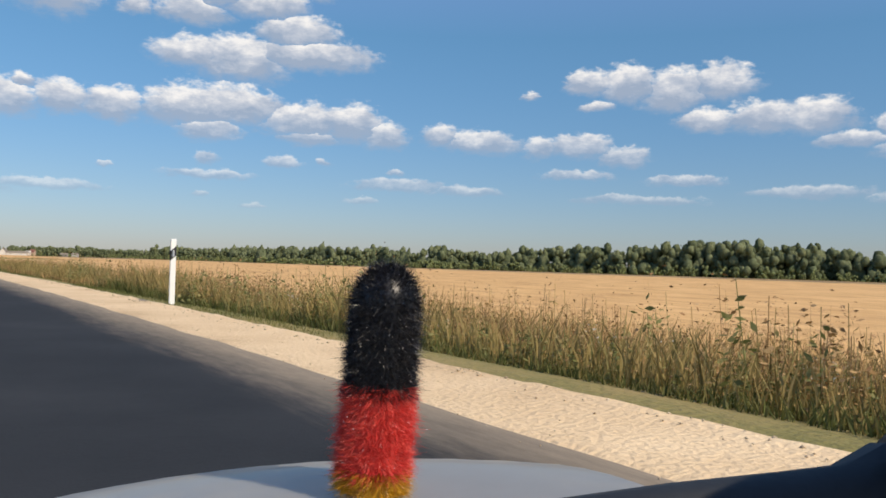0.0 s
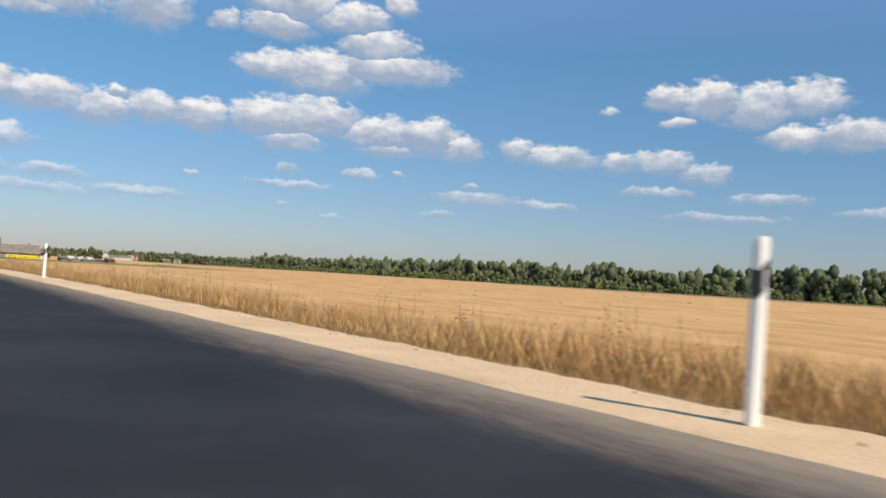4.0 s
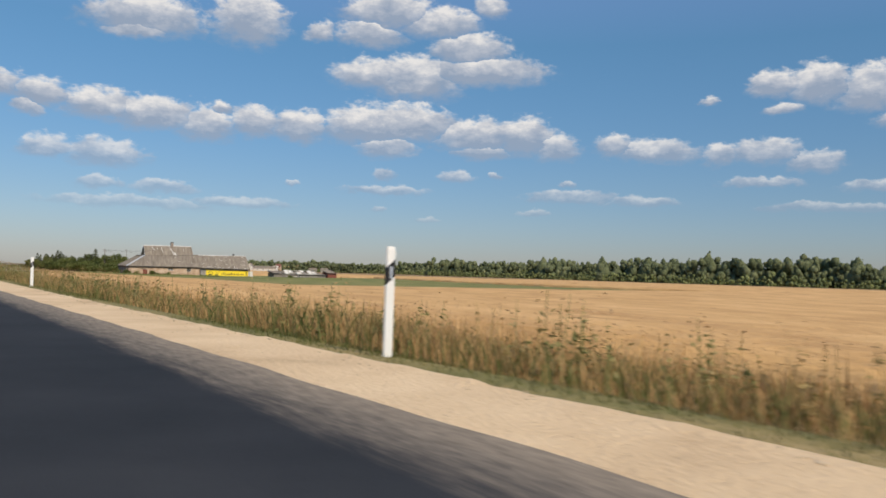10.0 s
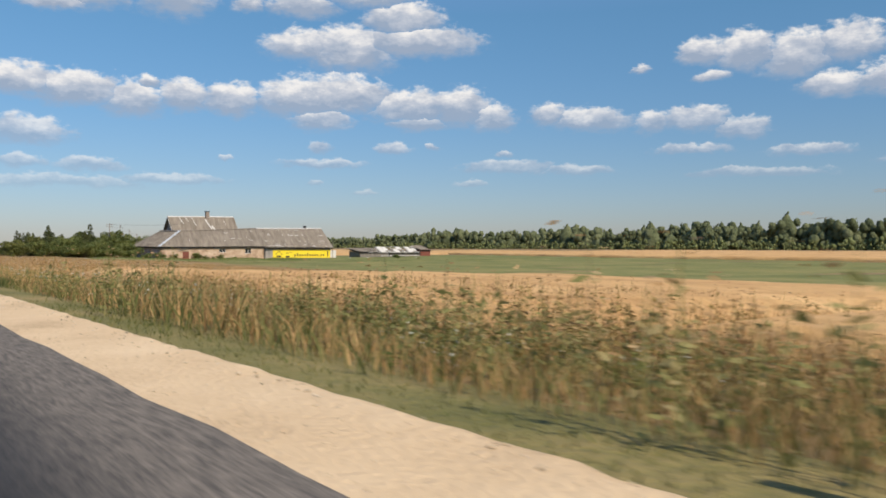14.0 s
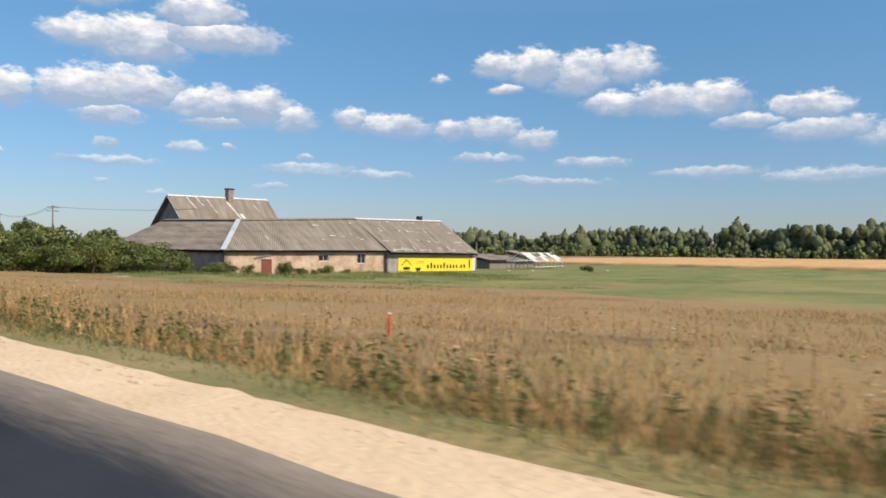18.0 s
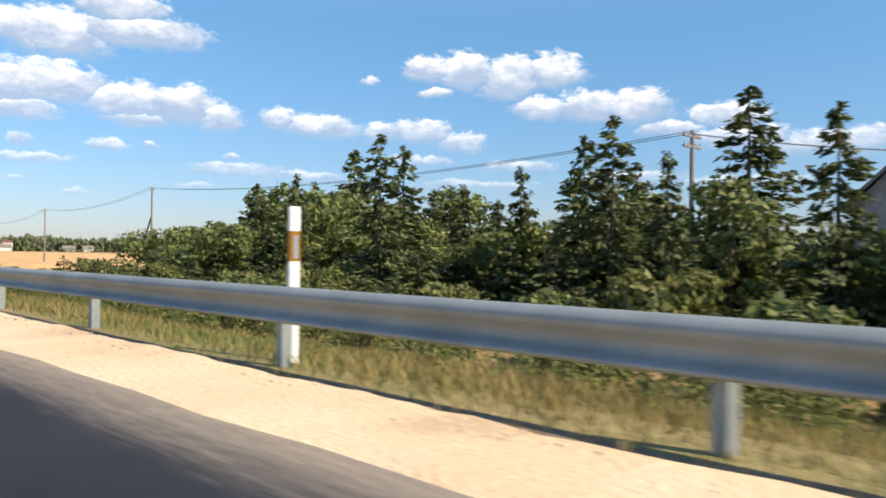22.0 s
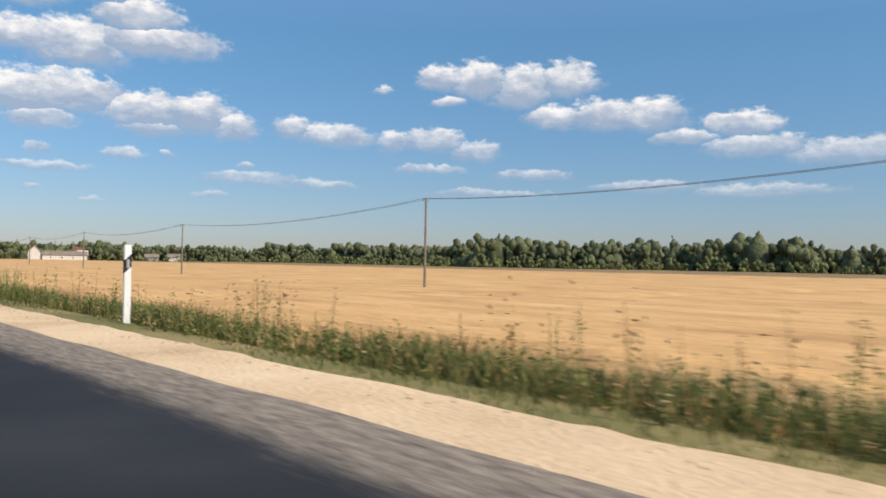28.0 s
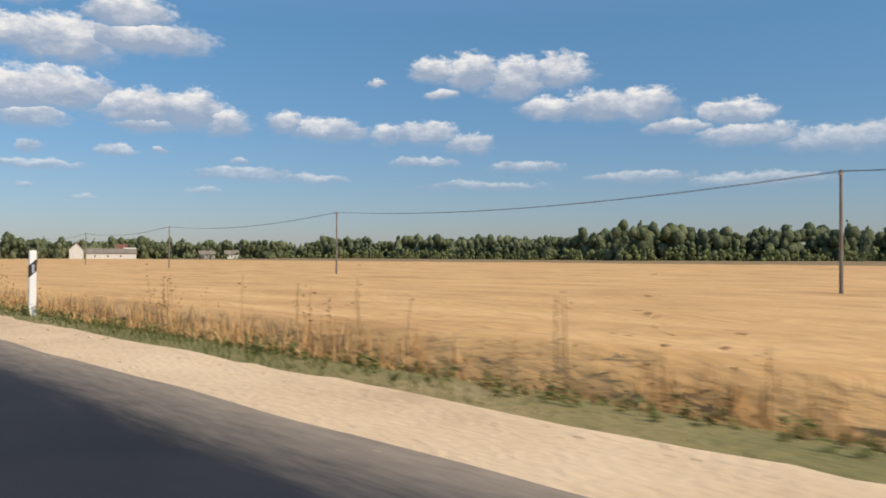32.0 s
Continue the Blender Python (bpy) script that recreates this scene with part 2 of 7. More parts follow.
# ---- materials ----
def material(name, colours, scale=4.0, rough=0.8, metal=0.0, bump=0.15, fine=None, island=0.0, coord="Object", stretch=(1, 1, 1), spec=0.4, through=0.0, bump_dist=0.02, stops=None, coat=0.0):
    """Noise of two sizes runs through the colours; island varies it from piece to piece."""
    mat = bpy.data.materials.new(name)
    mat.use_nodes = True
    nt = mat.node_tree
    bsdf = nt.nodes["Principled BSDF"]
    L = nt.links.new
    tc = nt.nodes.new("ShaderNodeTexCoord")
    mp = nt.nodes.new("ShaderNodeMapping")
    mp.inputs["Scale"].default_value = stretch
    L(tc.outputs[coord], mp.inputs["Vector"])
    n1 = nt.nodes.new("ShaderNodeTexNoise")
    n1.inputs["Scale"].default_value, n1.inputs["Detail"].default_value, n1.inputs["Roughness"].default_value = scale, 6, 0.6
    n2 = nt.nodes.new("ShaderNodeTexNoise")
    n2.inputs["Scale"].default_value, n2.inputs["Detail"].default_value = fine or scale * 12, 4
    L(mp.outputs[0], n1.inputs["Vector"]), L(mp.outputs[0], n2.inputs["Vector"])
    add = nt.nodes.new("ShaderNodeMath")
    add.operation = "MULTIPLY_ADD"
    add.inputs[1].default_value = 0.4
    L(n2.outputs["Fac"], add.inputs[0])
    shift = nt.nodes.new("ShaderNodeMath")
    shift.operation = "MULTIPLY_ADD"
    shift.inputs[1].default_value, shift.inputs[2].default_value = 1.5, -0.45
    L(n1.outputs["Fac"], shift.inputs[0])
    L(shift.outputs[0], add.inputs[2])
    fac = add.outputs[0]
    if island:
        geo = nt.nodes.new("ShaderNodeNewGeometry")
        isl = nt.nodes.new("ShaderNodeMath")
        isl.operation = "MULTIPLY_ADD"
        isl.inputs[1].default_value = island
        L(geo.outputs["Random Per Island"], isl.inputs[0]), L(fac, isl.inputs[2])
        sub = nt.nodes.new("ShaderNodeMath")
        sub.operation = "SUBTRACT"
        sub.inputs[1].default_value = island / 2
        L(isl.outputs[0], sub.inputs[0])
        fac = sub.outputs[0]
    ramp = nt.nodes.new("ShaderNodeValToRGB")
    els = ramp.color_ramp.elements
    k = len(colours)
    pos = stops or [0.15 + 0.8 * i / max(1, k - 1) for i in range(k)]
    els[0].position, els[0].color = pos[0], (*colours[0], 1)
    els[1].position, els[1].color = pos[-1], (*colours[-1], 1)
    for i in range(1, k - 1):
        els.new(pos[i]).color = (*colours[i], 1)
    L(fac, ramp.inputs[0])
    L(ramp.outputs[0], bsdf.inputs["Base Color"])
    bsdf.inputs["Roughness"].default_value, bsdf.inputs["Metallic"].default_value = rough, metal
    bsdf.inputs["Specular IOR Level"].default_value = spec
    bsdf.inputs["Coat Weight"].default_value = coat
    if bump:
        b = nt.nodes.new("ShaderNodeBump")
        b.inputs["Strength"].default_value, b.inputs["Distance"].default_value = bump, bump_dist
        L(n2.outputs["Fac"], b.inputs["Height"])
        L(b.outputs[0], bsdf.inputs["Normal"])
    if through:
        tr = nt.nodes.new("ShaderNodeBsdfTranslucent")
        mx = nt.nodes.new("ShaderNodeMixShader")
        mx.inputs[0].default_value = through
        L(ramp.outputs[0], tr.inputs["Color"])
        L(bsdf.outputs[0], mx.inputs[1]), L(tr.outputs[0], mx.inputs[2])
        L(mx.outputs[0], nt.nodes["Material Output"].inputs["Surface"])
    return mat


M = {}
M["ground"] = material("dry_meadow", [(0.12, 0.085, 0.036), (0.22, 0.15, 0.06), (0.33, 0.225, 0.095), (0.15, 0.14, 0.045)], scale=0.35, fine=9, bump=0.6, bump_dist=0.05)
M["lush"] = material("lush_meadow", [(0.10, 0.12, 0.03), (0.155, 0.175, 0.045), (0.235, 0.225, 0.072), (0.31, 0.26, 0.11)], scale=0.25, fine=3, bump=0.9, bump_dist=0.1, rough=0.95)
# brown of the strip that paints the guard rails' shadow line
M["soil_shade"] = material("brown_soil_shade", [(0.13, 0.09, 0.052), (0.21, 0.15, 0.09), (0.32, 0.235, 0.145)], scale=2.0, fine=18, bump=0.9, bump_dist=0.04, rough=0.95)
M["turf"] = material("short_green_turf", [(0.12, 0.125, 0.035), (0.20, 0.18, 0.06), (0.30, 0.235, 0.095), (0.42, 0.31, 0.155)], scale=0.35, fine=12, bump=0.9, bump_dist=0.05, rough=0.95)
M["hay"] = material("olive_hay_meadow", [(0.12, 0.14, 0.035), (0.175, 0.185, 0.052), (0.25, 0.23, 0.075), (0.31, 0.26, 0.10)], scale=0.12, fine=2.0, bump=0.9, bump_dist=0.12, rough=0.95)
M["meadow"] = material("green_brown_meadow", [(0.19, 0.122, 0.05), (0.32, 0.205, 0.085), (0.27, 0.19, 0.07), (0.16, 0.145, 0.045)], scale=0.06, fine=1.2, bump=0.8, bump_dist=0.12, rough=0.95)
M["gravel"] = material("pale_gravel", [(0.45, 0.315, 0.18), (0.67, 0.495, 0.30), (0.76, 0.58, 0.365), (0.82, 0.655, 0.435)], scale=0.55, fine=18, bump=0.9, bump_dist=0.03, stops=[0.08, 0.38, 0.7, 1.0], rough=0.95)
M["wheat"] = material("ripe_wheat", [(0.45, 0.26, 0.10), (0.62, 0.38, 0.157), (0.76, 0.50, 0.23)], scale=0.3, fine=3.5, bump=0.9, bump_dist=0.14, rough=0.95, island=0.0, stretch=(1, 0.45, 1))
M["straw"] = material("straw_blades", [(0.41, 0.235, 0.09), (0.63, 0.395, 0.17), (0.75, 0.505, 0.245)], scale=0.3, bump=0, island=0.7, rough=0.85, through=0.25)
M["drygrass"] = material("dry_grass_blades", [(0.23, 0.135, 0.052), (0.42, 0.26, 0.105), (0.56, 0.37, 0.17), (0.27, 0.205, 0.078)], scale=0.3, bump=0, island=0.8, rough=0.85, through=0.25)
M["greengrass"] = material("green_grass_blades", [(0.08, 0.095, 0.025), (0.135, 0.155, 0.042), (0.21, 0.205, 0.07), (0.28, 0.235, 0.09)], scale=0.3, bump=0, island=0.7, rough=0.8, through=0.35)
M["olive"] = material("olive_grass_blades", [(0.20, 0.155, 0.055), (0.33, 0.25, 0.088), (0.44, 0.325, 0.13), (0.25, 0.225, 0.075)], scale=0.3, bump=0, island=0.8, rough=0.85, through=0.3)
M["weed"] = material("weed_leaves", [(0.15, 0.16, 0.05), (0.24, 0.245, 0.078), (0.33, 0.305, 0.115), (0.42, 0.335, 0.155)], scale=0.5, bump=0, island=0.8, rough=0.7, through=0.35)
M["greenherb"] = material("green_herb_leaves", [(0.11, 0.15, 0.04), (0.18, 0.225, 0.06), (0.26, 0.285, 0.085), (0.34, 0.33, 0.12)], scale=0.5, bump=0, island=0.8, rough=0.7, through=0.4)
M["seedhead"] = material("brown_seed_heads", [(0.29, 0.165, 0.075), (0.44, 0.275, 0.13), (0.55, 0.38, 0.20)], scale=0.5, bump=0, island=0.8, rough=0.9)
M["flower"] = material("white_umbels", [(0.5, 0.5, 0.42), (0.7, 0.7, 0.62)], scale=2, bump=0, island=0.6)
M["leaf"] = material("broad_leaves", [(0.052, 0.076, 0.018), (0.115, 0.149, 0.037), (0.196, 0.218, 0.057), (0.265, 0.27, 0.081)], scale=0.45, bump=0, island=0.7, rough=0.6, through=0.32)
M["leaf_pale"] = material("yellowish_leaves", [(0.075, 0.094, 0.022), (0.163, 0.175, 0.044), (0.275, 0.263, 0.075)], scale=0.45, bump=0, island=0.7, rough=0.6, through=0.32)
M["needle"] = material("spruce_needles", [(0.045, 0.06, 0.018), (0.10, 0.12, 0.036), (0.18, 0.185, 0.06)], scale=0.6, bump=0, island=0.7, rough=0.7, through=0.18)
# distance haze painted into paler leaf colours; dark stop is shade between clumps
M["farwood"] = material("hazed_wood_leaves", [(0.075, 0.094, 0.044), (0.149, 0.179, 0.085), (0.218, 0.244, 0.12), (0.299, 0.316, 0.161)], scale=0.16, fine=1.3, bump=1.0, bump_dist=0.9, island=0.4, rough=0.85, through=0.3)
# bush leaves lifted likewise, with the haze put into the colour
M["farbush"] = material("hazed_bush_leaves", [(0.098, 0.119, 0.046), (0.21, 0.249, 0.095), (0.301, 0.329, 0.132), (0.392, 0.406, 0.175)], scale=0.2, fine=1.6, bump=1.0, bump_dist=0.7, island=0.25, rough=0.85, through=0.3)
M["bark"] = material("bark", [(0.07, 0.05, 0.035), (0.14, 0.10, 0.07)], scale=3, stretch=(1, 1, 0.2), bump=0.6)
M["zinc"] = material("galvanised_steel", [(0.20, 0.225, 0.218), (0.275, 0.30, 0.29), (0.36, 0.38, 0.365)], scale=1.2, fine=24, rough=0.62, metal=0.2, bump=0.08)
M["white"] = material("white_plastic", [(0.72, 0.72, 0.69), (0.82, 0.82, 0.80)], scale=2, rough=0.45, bump=0.04)
M["black"] = material("black_band", [(0.012, 0.012, 0.013), (0.03, 0.03, 0.03)], scale=3, rough=0.5, bump=0.03)
M["amber"] = material("amber_reflector", [(0.20, 0.09, 0.015), (0.36, 0.18, 0.02)], scale=6, rough=0.25, bump=0.05)
M["reflector"] = material("glass_reflector", [(0.6, 0.6, 0.6), (0.8, 0.8, 0.8)], scale=20, rough=0.1, metal=0.7, bump=0.2)
M["asbestos"] = material("weathered_corrugated_sheet", [(0.15, 0.125, 0.098), (0.245, 0.21, 0.165), (0.345, 0.305, 0.245)], scale=0.45, fine=6, bump=0.3, rough=0.95, island=0.3, stretch=(3.0, 0.5, 0.5))
M["plaster"] = material("crumbling_plaster", [(0.30, 0.22, 0.15), (0.46, 0.36, 0.26), (0.58, 0.48, 0.36)], scale=0.8, fine=9, bump=0.5, rough=0.95)
M["brick"] = material("old_silicate_brick", [(0.24, 0.155, 0.10), (0.44, 0.31, 0.21), (0.56, 0.425, 0.31), (0.66, 0.55, 0.43)], scale=0.9, fine=7, bump=0.8, bump_dist=0.04, rough=0.95)
M["graywall"] = material("grey_blocks", [(0.22, 0.20, 0.18), (0.34, 0.31, 0.28), (0.45, 0.42, 0.38)], scale=1.0, fine=11, bump=0.5, rough=0.95)
M["yellow"] = material("yellow_banner", [(0.80, 0.60, 0.02), (0.86, 0.67, 0.04)], scale=0.6, fine=4, bump=0.05, rough=0.5)
M["ink"] = material("black_print", [(0.02, 0.02, 0.02), (0.035, 0.03, 0.03)], scale=3, bump=0, rough=0.6)
M["reddoor"] = material("faded_red_boards", [(0.15, 0.045, 0.03), (0.25, 0.085, 0.06)], scale=2, stretch=(8, 8, 0.6), bump=0.3)
M["redroof"] = material("red_sheet_roof", [(0.15, 0.065, 0.048), (0.215, 0.092, 0.068), (0.28, 0.145, 0.11)], scale=0.7, fine=8, bump=0.15, rough=0.7, island=0.4)
M["darkwood"] = material("dark_weathered_boards", [(0.018, 0.017, 0.016), (0.042, 0.040, 0.038), (0.08, 0.075, 0.07)], scale=1.5, stretch=(6, 6, 0.5), bump=0.4, rough=0.9, island=0.5)
M["graywood"] = material("silver_grey_boards", [(0.14, 0.125, 0.105), (0.25, 0.225, 0.195), (0.36, 0.33, 0.29)], scale=1.5, stretch=(6, 6, 0.5), bump=0.4, rough=0.9, island=0.5)
M["pole"] = material("weathered_pole", [(0.13, 0.11, 0.09), (0.23, 0.20, 0.17), (0.32, 0.29, 0.25)], scale=2, stretch=(4, 4, 0.4), bump=0.4, rough=0.9)
M["tarred"] = material("tarred_brace", [(0.018, 0.015, 0.012), (0.045, 0.04, 0.035)], scale=3, stretch=(4, 4, 0.5), bump=0.3)
M["cable"] = material("aluminium_cable", [(0.09, 0.09, 0.09), (0.16, 0.16, 0.16)], scale=5, bump=0, rough=0.6)
M["porcelain"] = material("porcelain_insulator", [(0.35, 0.33, 0.30), (0.5, 0.48, 0.45)], scale=5, bump=0, rough=0.2)
M["window"] = material("dark_window_glass", [(0.012, 0.014, 0.016), (0.03, 0.033, 0.036)], scale=1.5, rough=0.08, bump=0.03, spec=0.6)
M["frame"] = material("flaking_white_paint", [(0.45, 0.43, 0.40), (0.68, 0.67, 0.63), (0.78, 0.77, 0.74)], scale=4, bump=0.3)
M["signblue"] = material("sign_blue_sheeting", [(0.006, 0.085, 0.46), (0.010, 0.12, 0.56)], scale=1.5, rough=0.35, bump=0.02)
M["signwhite"] = material("sign_white_sheeting", [(0.72, 0.74, 0.76), (0.82, 0.83, 0.84)], scale=1.5, rough=0.35, bump=0.02)
M["chimney"] = material("sooty_brick", [(0.14, 0.11, 0.09), (0.28, 0.23, 0.19), (0.38, 0.33, 0.28)], scale=2, fine=14, bump=0.5)
M["palewall"] = material("pale_house_wall", [(0.55, 0.53, 0.48), (0.72, 0.70, 0.65)], scale=1, bump=0.1)
M["redpaint"] = material("red_barrier_paint", [(0.62, 0.07, 0.03), (0.72, 0.11, 0.05)], scale=5, bump=0.05, rough=0.5)
M["rubble"] = material("broken_stone", [(0.30, 0.28, 0.25), (0.55, 0.52, 0.48)], scale=3, bump=0.5, island=0.5)


def asphalt_material():
    """Dark asphalt; pale dust lies on it in streaks along the edge. UV: metres along, share of the way to the edge."""
    mat = material("dark_asphalt", [(0.018, 0.021, 0.025), (0.028, 0.031, 0.036), (0.042, 0.045, 0.050)], scale=0.5, fine=60, bump=0.35, bump_dist=0.008, rough=0.9, spec=0.18)
    nt = mat.node_tree
    L = nt.links.new
    uv = nt.nodes.new("ShaderNodeUVMap")
    uv.uv_map = "road"
    sp = nt.nodes.new("ShaderNodeSeparateXYZ")
    L(uv.outputs[0], sp.inputs[0])
    mp = nt.nodes.new("ShaderNodeMapping")
    mp.inputs["Scale"].default_value = (0.45, 8.0, 1)
    L(uv.outputs[0], mp.inputs["Vector"])
    ns = nt.nodes.new("ShaderNodeTexNoise")
    ns.inputs["Scale"].default_value, ns.inputs["Detail"].default_value, ns.inputs["Roughness"].default_value = 1.0, 10, 0.8
    L(mp.outputs[0], ns.inputs["Vector"])
    edge = nt.nodes.new("ShaderNodeMath")
    edge.operation = "MULTIPLY_ADD"
    edge.inputs[1].default_value = 0.36
    L(ns.outputs["Fac"], edge.inputs[0]), L(sp.outputs[1], edge.inputs[2])
    mr = nt.nodes.new("ShaderNodeMapRange")
    mr.interpolation_type = "SMOOTHSTEP"
    mr.inputs[1].default_value, mr.inputs[2].default_value, mr.inputs[3].default_value, mr.inputs[4].default_value = 0.86, 1.28, 0.0, 0.85
    L(edge.outputs[0], mr.inputs[0])
    bsdf = nt.nodes["Principled BSDF"]
    old = bsdf.inputs["Base Color"].links[0].from_socket
    mix = nt.nodes.new("ShaderNodeMix")
    mix.data_type = "RGBA"
    L(mr.outputs[0], mix.inputs[0]), L(old, mix.inputs[6])
    mix.inputs[7].default_value = (0.42, 0.34, 0.245, 1)
    # crumbled, dusty asphalt in a clear band along the edge
    mp2 = nt.nodes.new("ShaderNodeMapping")
    mp2.inputs["Scale"].default_value = (1.1, 12.0, 1)
    L(uv.outputs[0], mp2.inputs["Vector"])
    stones = nt.nodes.new("ShaderNodeTexNoise")
    stones.inputs["Scale"].default_value, stones.inputs["Detail"].default_value, stones.inputs["Roughness"].default_value = 3.0, 5, 0.7
    L(mp2.outputs[0], stones.inputs["Vector"])
    where = nt.nodes.new("ShaderNodeMapRange")
    where.inputs[1].default_value, where.inputs[2].default_value = 0.0, 1000.0
    L(sp.outputs[0], where.inputs[0])
    band_on = nt.nodes.new("ShaderNodeValToRGB")
    be = band_on.color_ramp.elements
    be[0].position, be[0].color = 0.0, (0.25, 0.25, 0.25, 1)
    be[1].position, be[1].color = 1.0, (0.35, 0.35, 0.35, 1)
    for at, v in ((0.235, 0.3), (0.275, 1.0), (0.330, 1.0), (0.40, 0.35), (0.60, 0.35), (0.645, 1.0), (0.715, 0.9), (0.745, 0.35)):
        be.new(at).color = (v, v, v, 1)
    L(where.outputs[0], band_on.inputs[0])
    band = nt.nodes.new("ShaderNodeMapRange")
    band.interpolation_type = "SMOOTHSTEP"
    band.inputs[1].default_value, band.inputs[2].default_value, band.inputs[3].default_value, band.inputs[4].default_value = 0.83, 1.0, 0.0, 0.9
    L(edge.outputs[0], band.inputs[0])
    band_k = nt.nodes.new("ShaderNodeMath")
    band_k.operation = "MULTIPLY"
    L(band.outputs[0], band_k.inputs[0]), L(band_on.outputs[0], band_k.inputs[1])
    crumbs = nt.nodes.new("ShaderNodeValToRGB")
    ce = crumbs.color_ramp.elements
    ce[0].position, ce[0].color = 0.30, (0.085, 0.076, 0.066, 1)
    ce[1].position, ce[1].color = 0.74, (0.41, 0.345, 0.27, 1)
    L(stones.outputs["Fac"], crumbs.inputs[0])
    dusty = nt.nodes.new("ShaderNodeMix")
    dusty.data_type = "RGBA"
    L(band_k.outputs[0], dusty.inputs[0]), L(mix.outputs[2], dusty.inputs[6]), L(crumbs.outputs[0], dusty.inputs[7])
    # an older, stonier surface along one stretch of the road
    old_m = nt.nodes.new("ShaderNodeMapRange")
    old_m.interpolation_type = "SMOOTHSTEP"
    L(sp.outputs[0], old_m.inputs[0])
    old_m.inputs[1].default_value, old_m.inputs[2].default_value = 292.0, 338.0
    new_m = nt.nodes.new("ShaderNodeMapRange")
    L(sp.outputs[0], new_m.inputs[0])
    new_m.inputs[1].default_value, new_m.inputs[2].default_value, new_m.inputs[3].default_value, new_m.inputs[4].default_value = 385.0, 430.0, 1.0, 0.0
    worn = nt.nodes.new("ShaderNodeValToRGB")
    we = worn.color_ramp.elements
    we[0].position, we[0].color = 0.30, (0.075, 0.070, 0.064, 1)
    we[1].position, we[1].color = 0.72, (0.27, 0.235, 0.195, 1)
    L(stones.outputs["Fac"], worn.inputs[0])
    side_m = nt.nodes.new("ShaderNodeMapRange")
    side_m.interpolation_type = "SMOOTHSTEP"
    L(sp.outputs[1], side_m.inputs[0])
    side_m.inputs[1].default_value, side_m.inputs[2].default_value = 0.12, 0.75
    k0 = nt.nodes.new("ShaderNodeMath")
    k0.operation = "MULTIPLY"
    L(old_m.outputs[0], k0.inputs[0]), L(side_m.outputs[0], k0.inputs[1])
    k1 = nt.nodes.new("ShaderNodeMath")
    k1.operation = "MULTIPLY"
    L(k0.outputs[0], k1.inputs[0]), L(new_m.outputs[0], k1.inputs[1])
    mix2 = nt.nodes.new("ShaderNodeMix")
    mix2.data_type = "RGBA"
    L(k1.outputs[0], mix2.inputs[0]), L(dusty.outputs[2], mix2.inputs[6]), L(worn.outputs[0], mix2.inputs[7])
    L(mix2.outputs[2], bsdf.inputs["Base Color"])
    return mat


M["asphalt"] = asphalt_material()


# ---- building helpers ----
def mesh_np(name, verts, faces, mat=None, uv=None):
    """A mesh from arrays: faces all of one length."""
    verts, faces = np.asarray(verts, np.float32), np.asarray(faces, np.int32)
    me = bpy.data.meshes.new(name)
    k = faces.shape[1]
    me.vertices.add(len(verts)), me.loops.add(faces.size), me.polygons.add(len(faces))
    me.vertices.foreach_set("co", verts.ravel())
    me.loops.foreach_set("vertex_index", faces.ravel())
    me.polygons.foreach_set("loop_start", np.arange(0, faces.size, k, dtype=np.int32))
    me.polygons.foreach_set("loop_total", np.full(len(faces), k, np.int32))
    if uv is not None:
        lay = me.uv_layers.new(name="road")
        lay.data.foreach_set("uv", np.asarray(uv, np.float32)[faces.ravel()].ravel())
    me.update(calc_edges=True)
    me.validate()
    if mat:
        me.materials.append(M[mat])
    return me


def part(name, bm, mat, parent=None, label="", smooth=False):
    """Links a bmesh (or a ready mesh) as one mesh object under a thing or a part."""
    if isinstance(bm, bmesh.types.BMesh):
        me = bpy.data.meshes.new(name)
        bmesh.ops.recalc_face_normals(bm, faces=bm.faces[:])
        bm.to_mesh(me)
        bm.free()
        me.materials.append(M[mat])
    else:
        me = bm
    if smooth:
        me.polygons.foreach_set("use_smooth", [True] * len(me.polygons))
    ob = new(name, me)
    if parent is not None:
        ob.parent = parent
    if label:
        tagged(ob, label)
    return ob


def box(bm, x0, x1, y0, y1, z0, z1, bevel=0.0, m=None):
    r = bmesh.ops.create_cube(bm, size=1.0)
    for v in r["verts"]:
        v.co = Vector(((x0 + x1) / 2 + v.co.x * (x1 - x0), (y0 + y1) / 2 + v.co.y * (y1 - y0), (z0 + z1) / 2 + v.co.z * (z1 - z0)))
    if bevel:
        es = list({e for v in r["verts"] for e in v.link_edges})
        res = bmesh.ops.bevel(bm, geom=es, offset=bevel, segments=1, affect="EDGES")
    if m is not None:
        bmesh.ops.transform(bm, matrix=m, verts=r["verts"] if not bevel else bm.verts[:])
    return bm


def cube(*a, bevel=0.0):
    return box(bmesh.new(), *a, bevel=bevel)


def tube(bm, a, b, r0, r1=None, seg=10):
    """A tapered round bar from a to b."""
    a, b = Vector(a), Vector(b)
    r1 = r0 if r1 is None else r1
    d = (b - a)
    m = Matrix.Translation((a + b) / 2) @ d.to_track_quat("Z", "Y").to_matrix().to_4x4()
    bmesh.ops.create_cone(bm, cap_ends=True, segments=seg, radius1=r0, radius2=r1, depth=d.length, matrix=m)
    return bm


def slab(pts, thick):
    """A plate: a flat outline, thickened along its normal."""
    bm = bmesh.new()
    f = bm.faces.new([bm.verts.new(p) for p in pts])
    f.normal_update()
    nrm = f.normal.copy()
    r = bmesh.ops.extrude_face_region(bm, geom=[f])
    bmesh.ops.translate(bm, vec=nrm * thick, verts=[v for v in r["geom"] if isinstance(v, bmesh.types.BMVert)])
    return bm


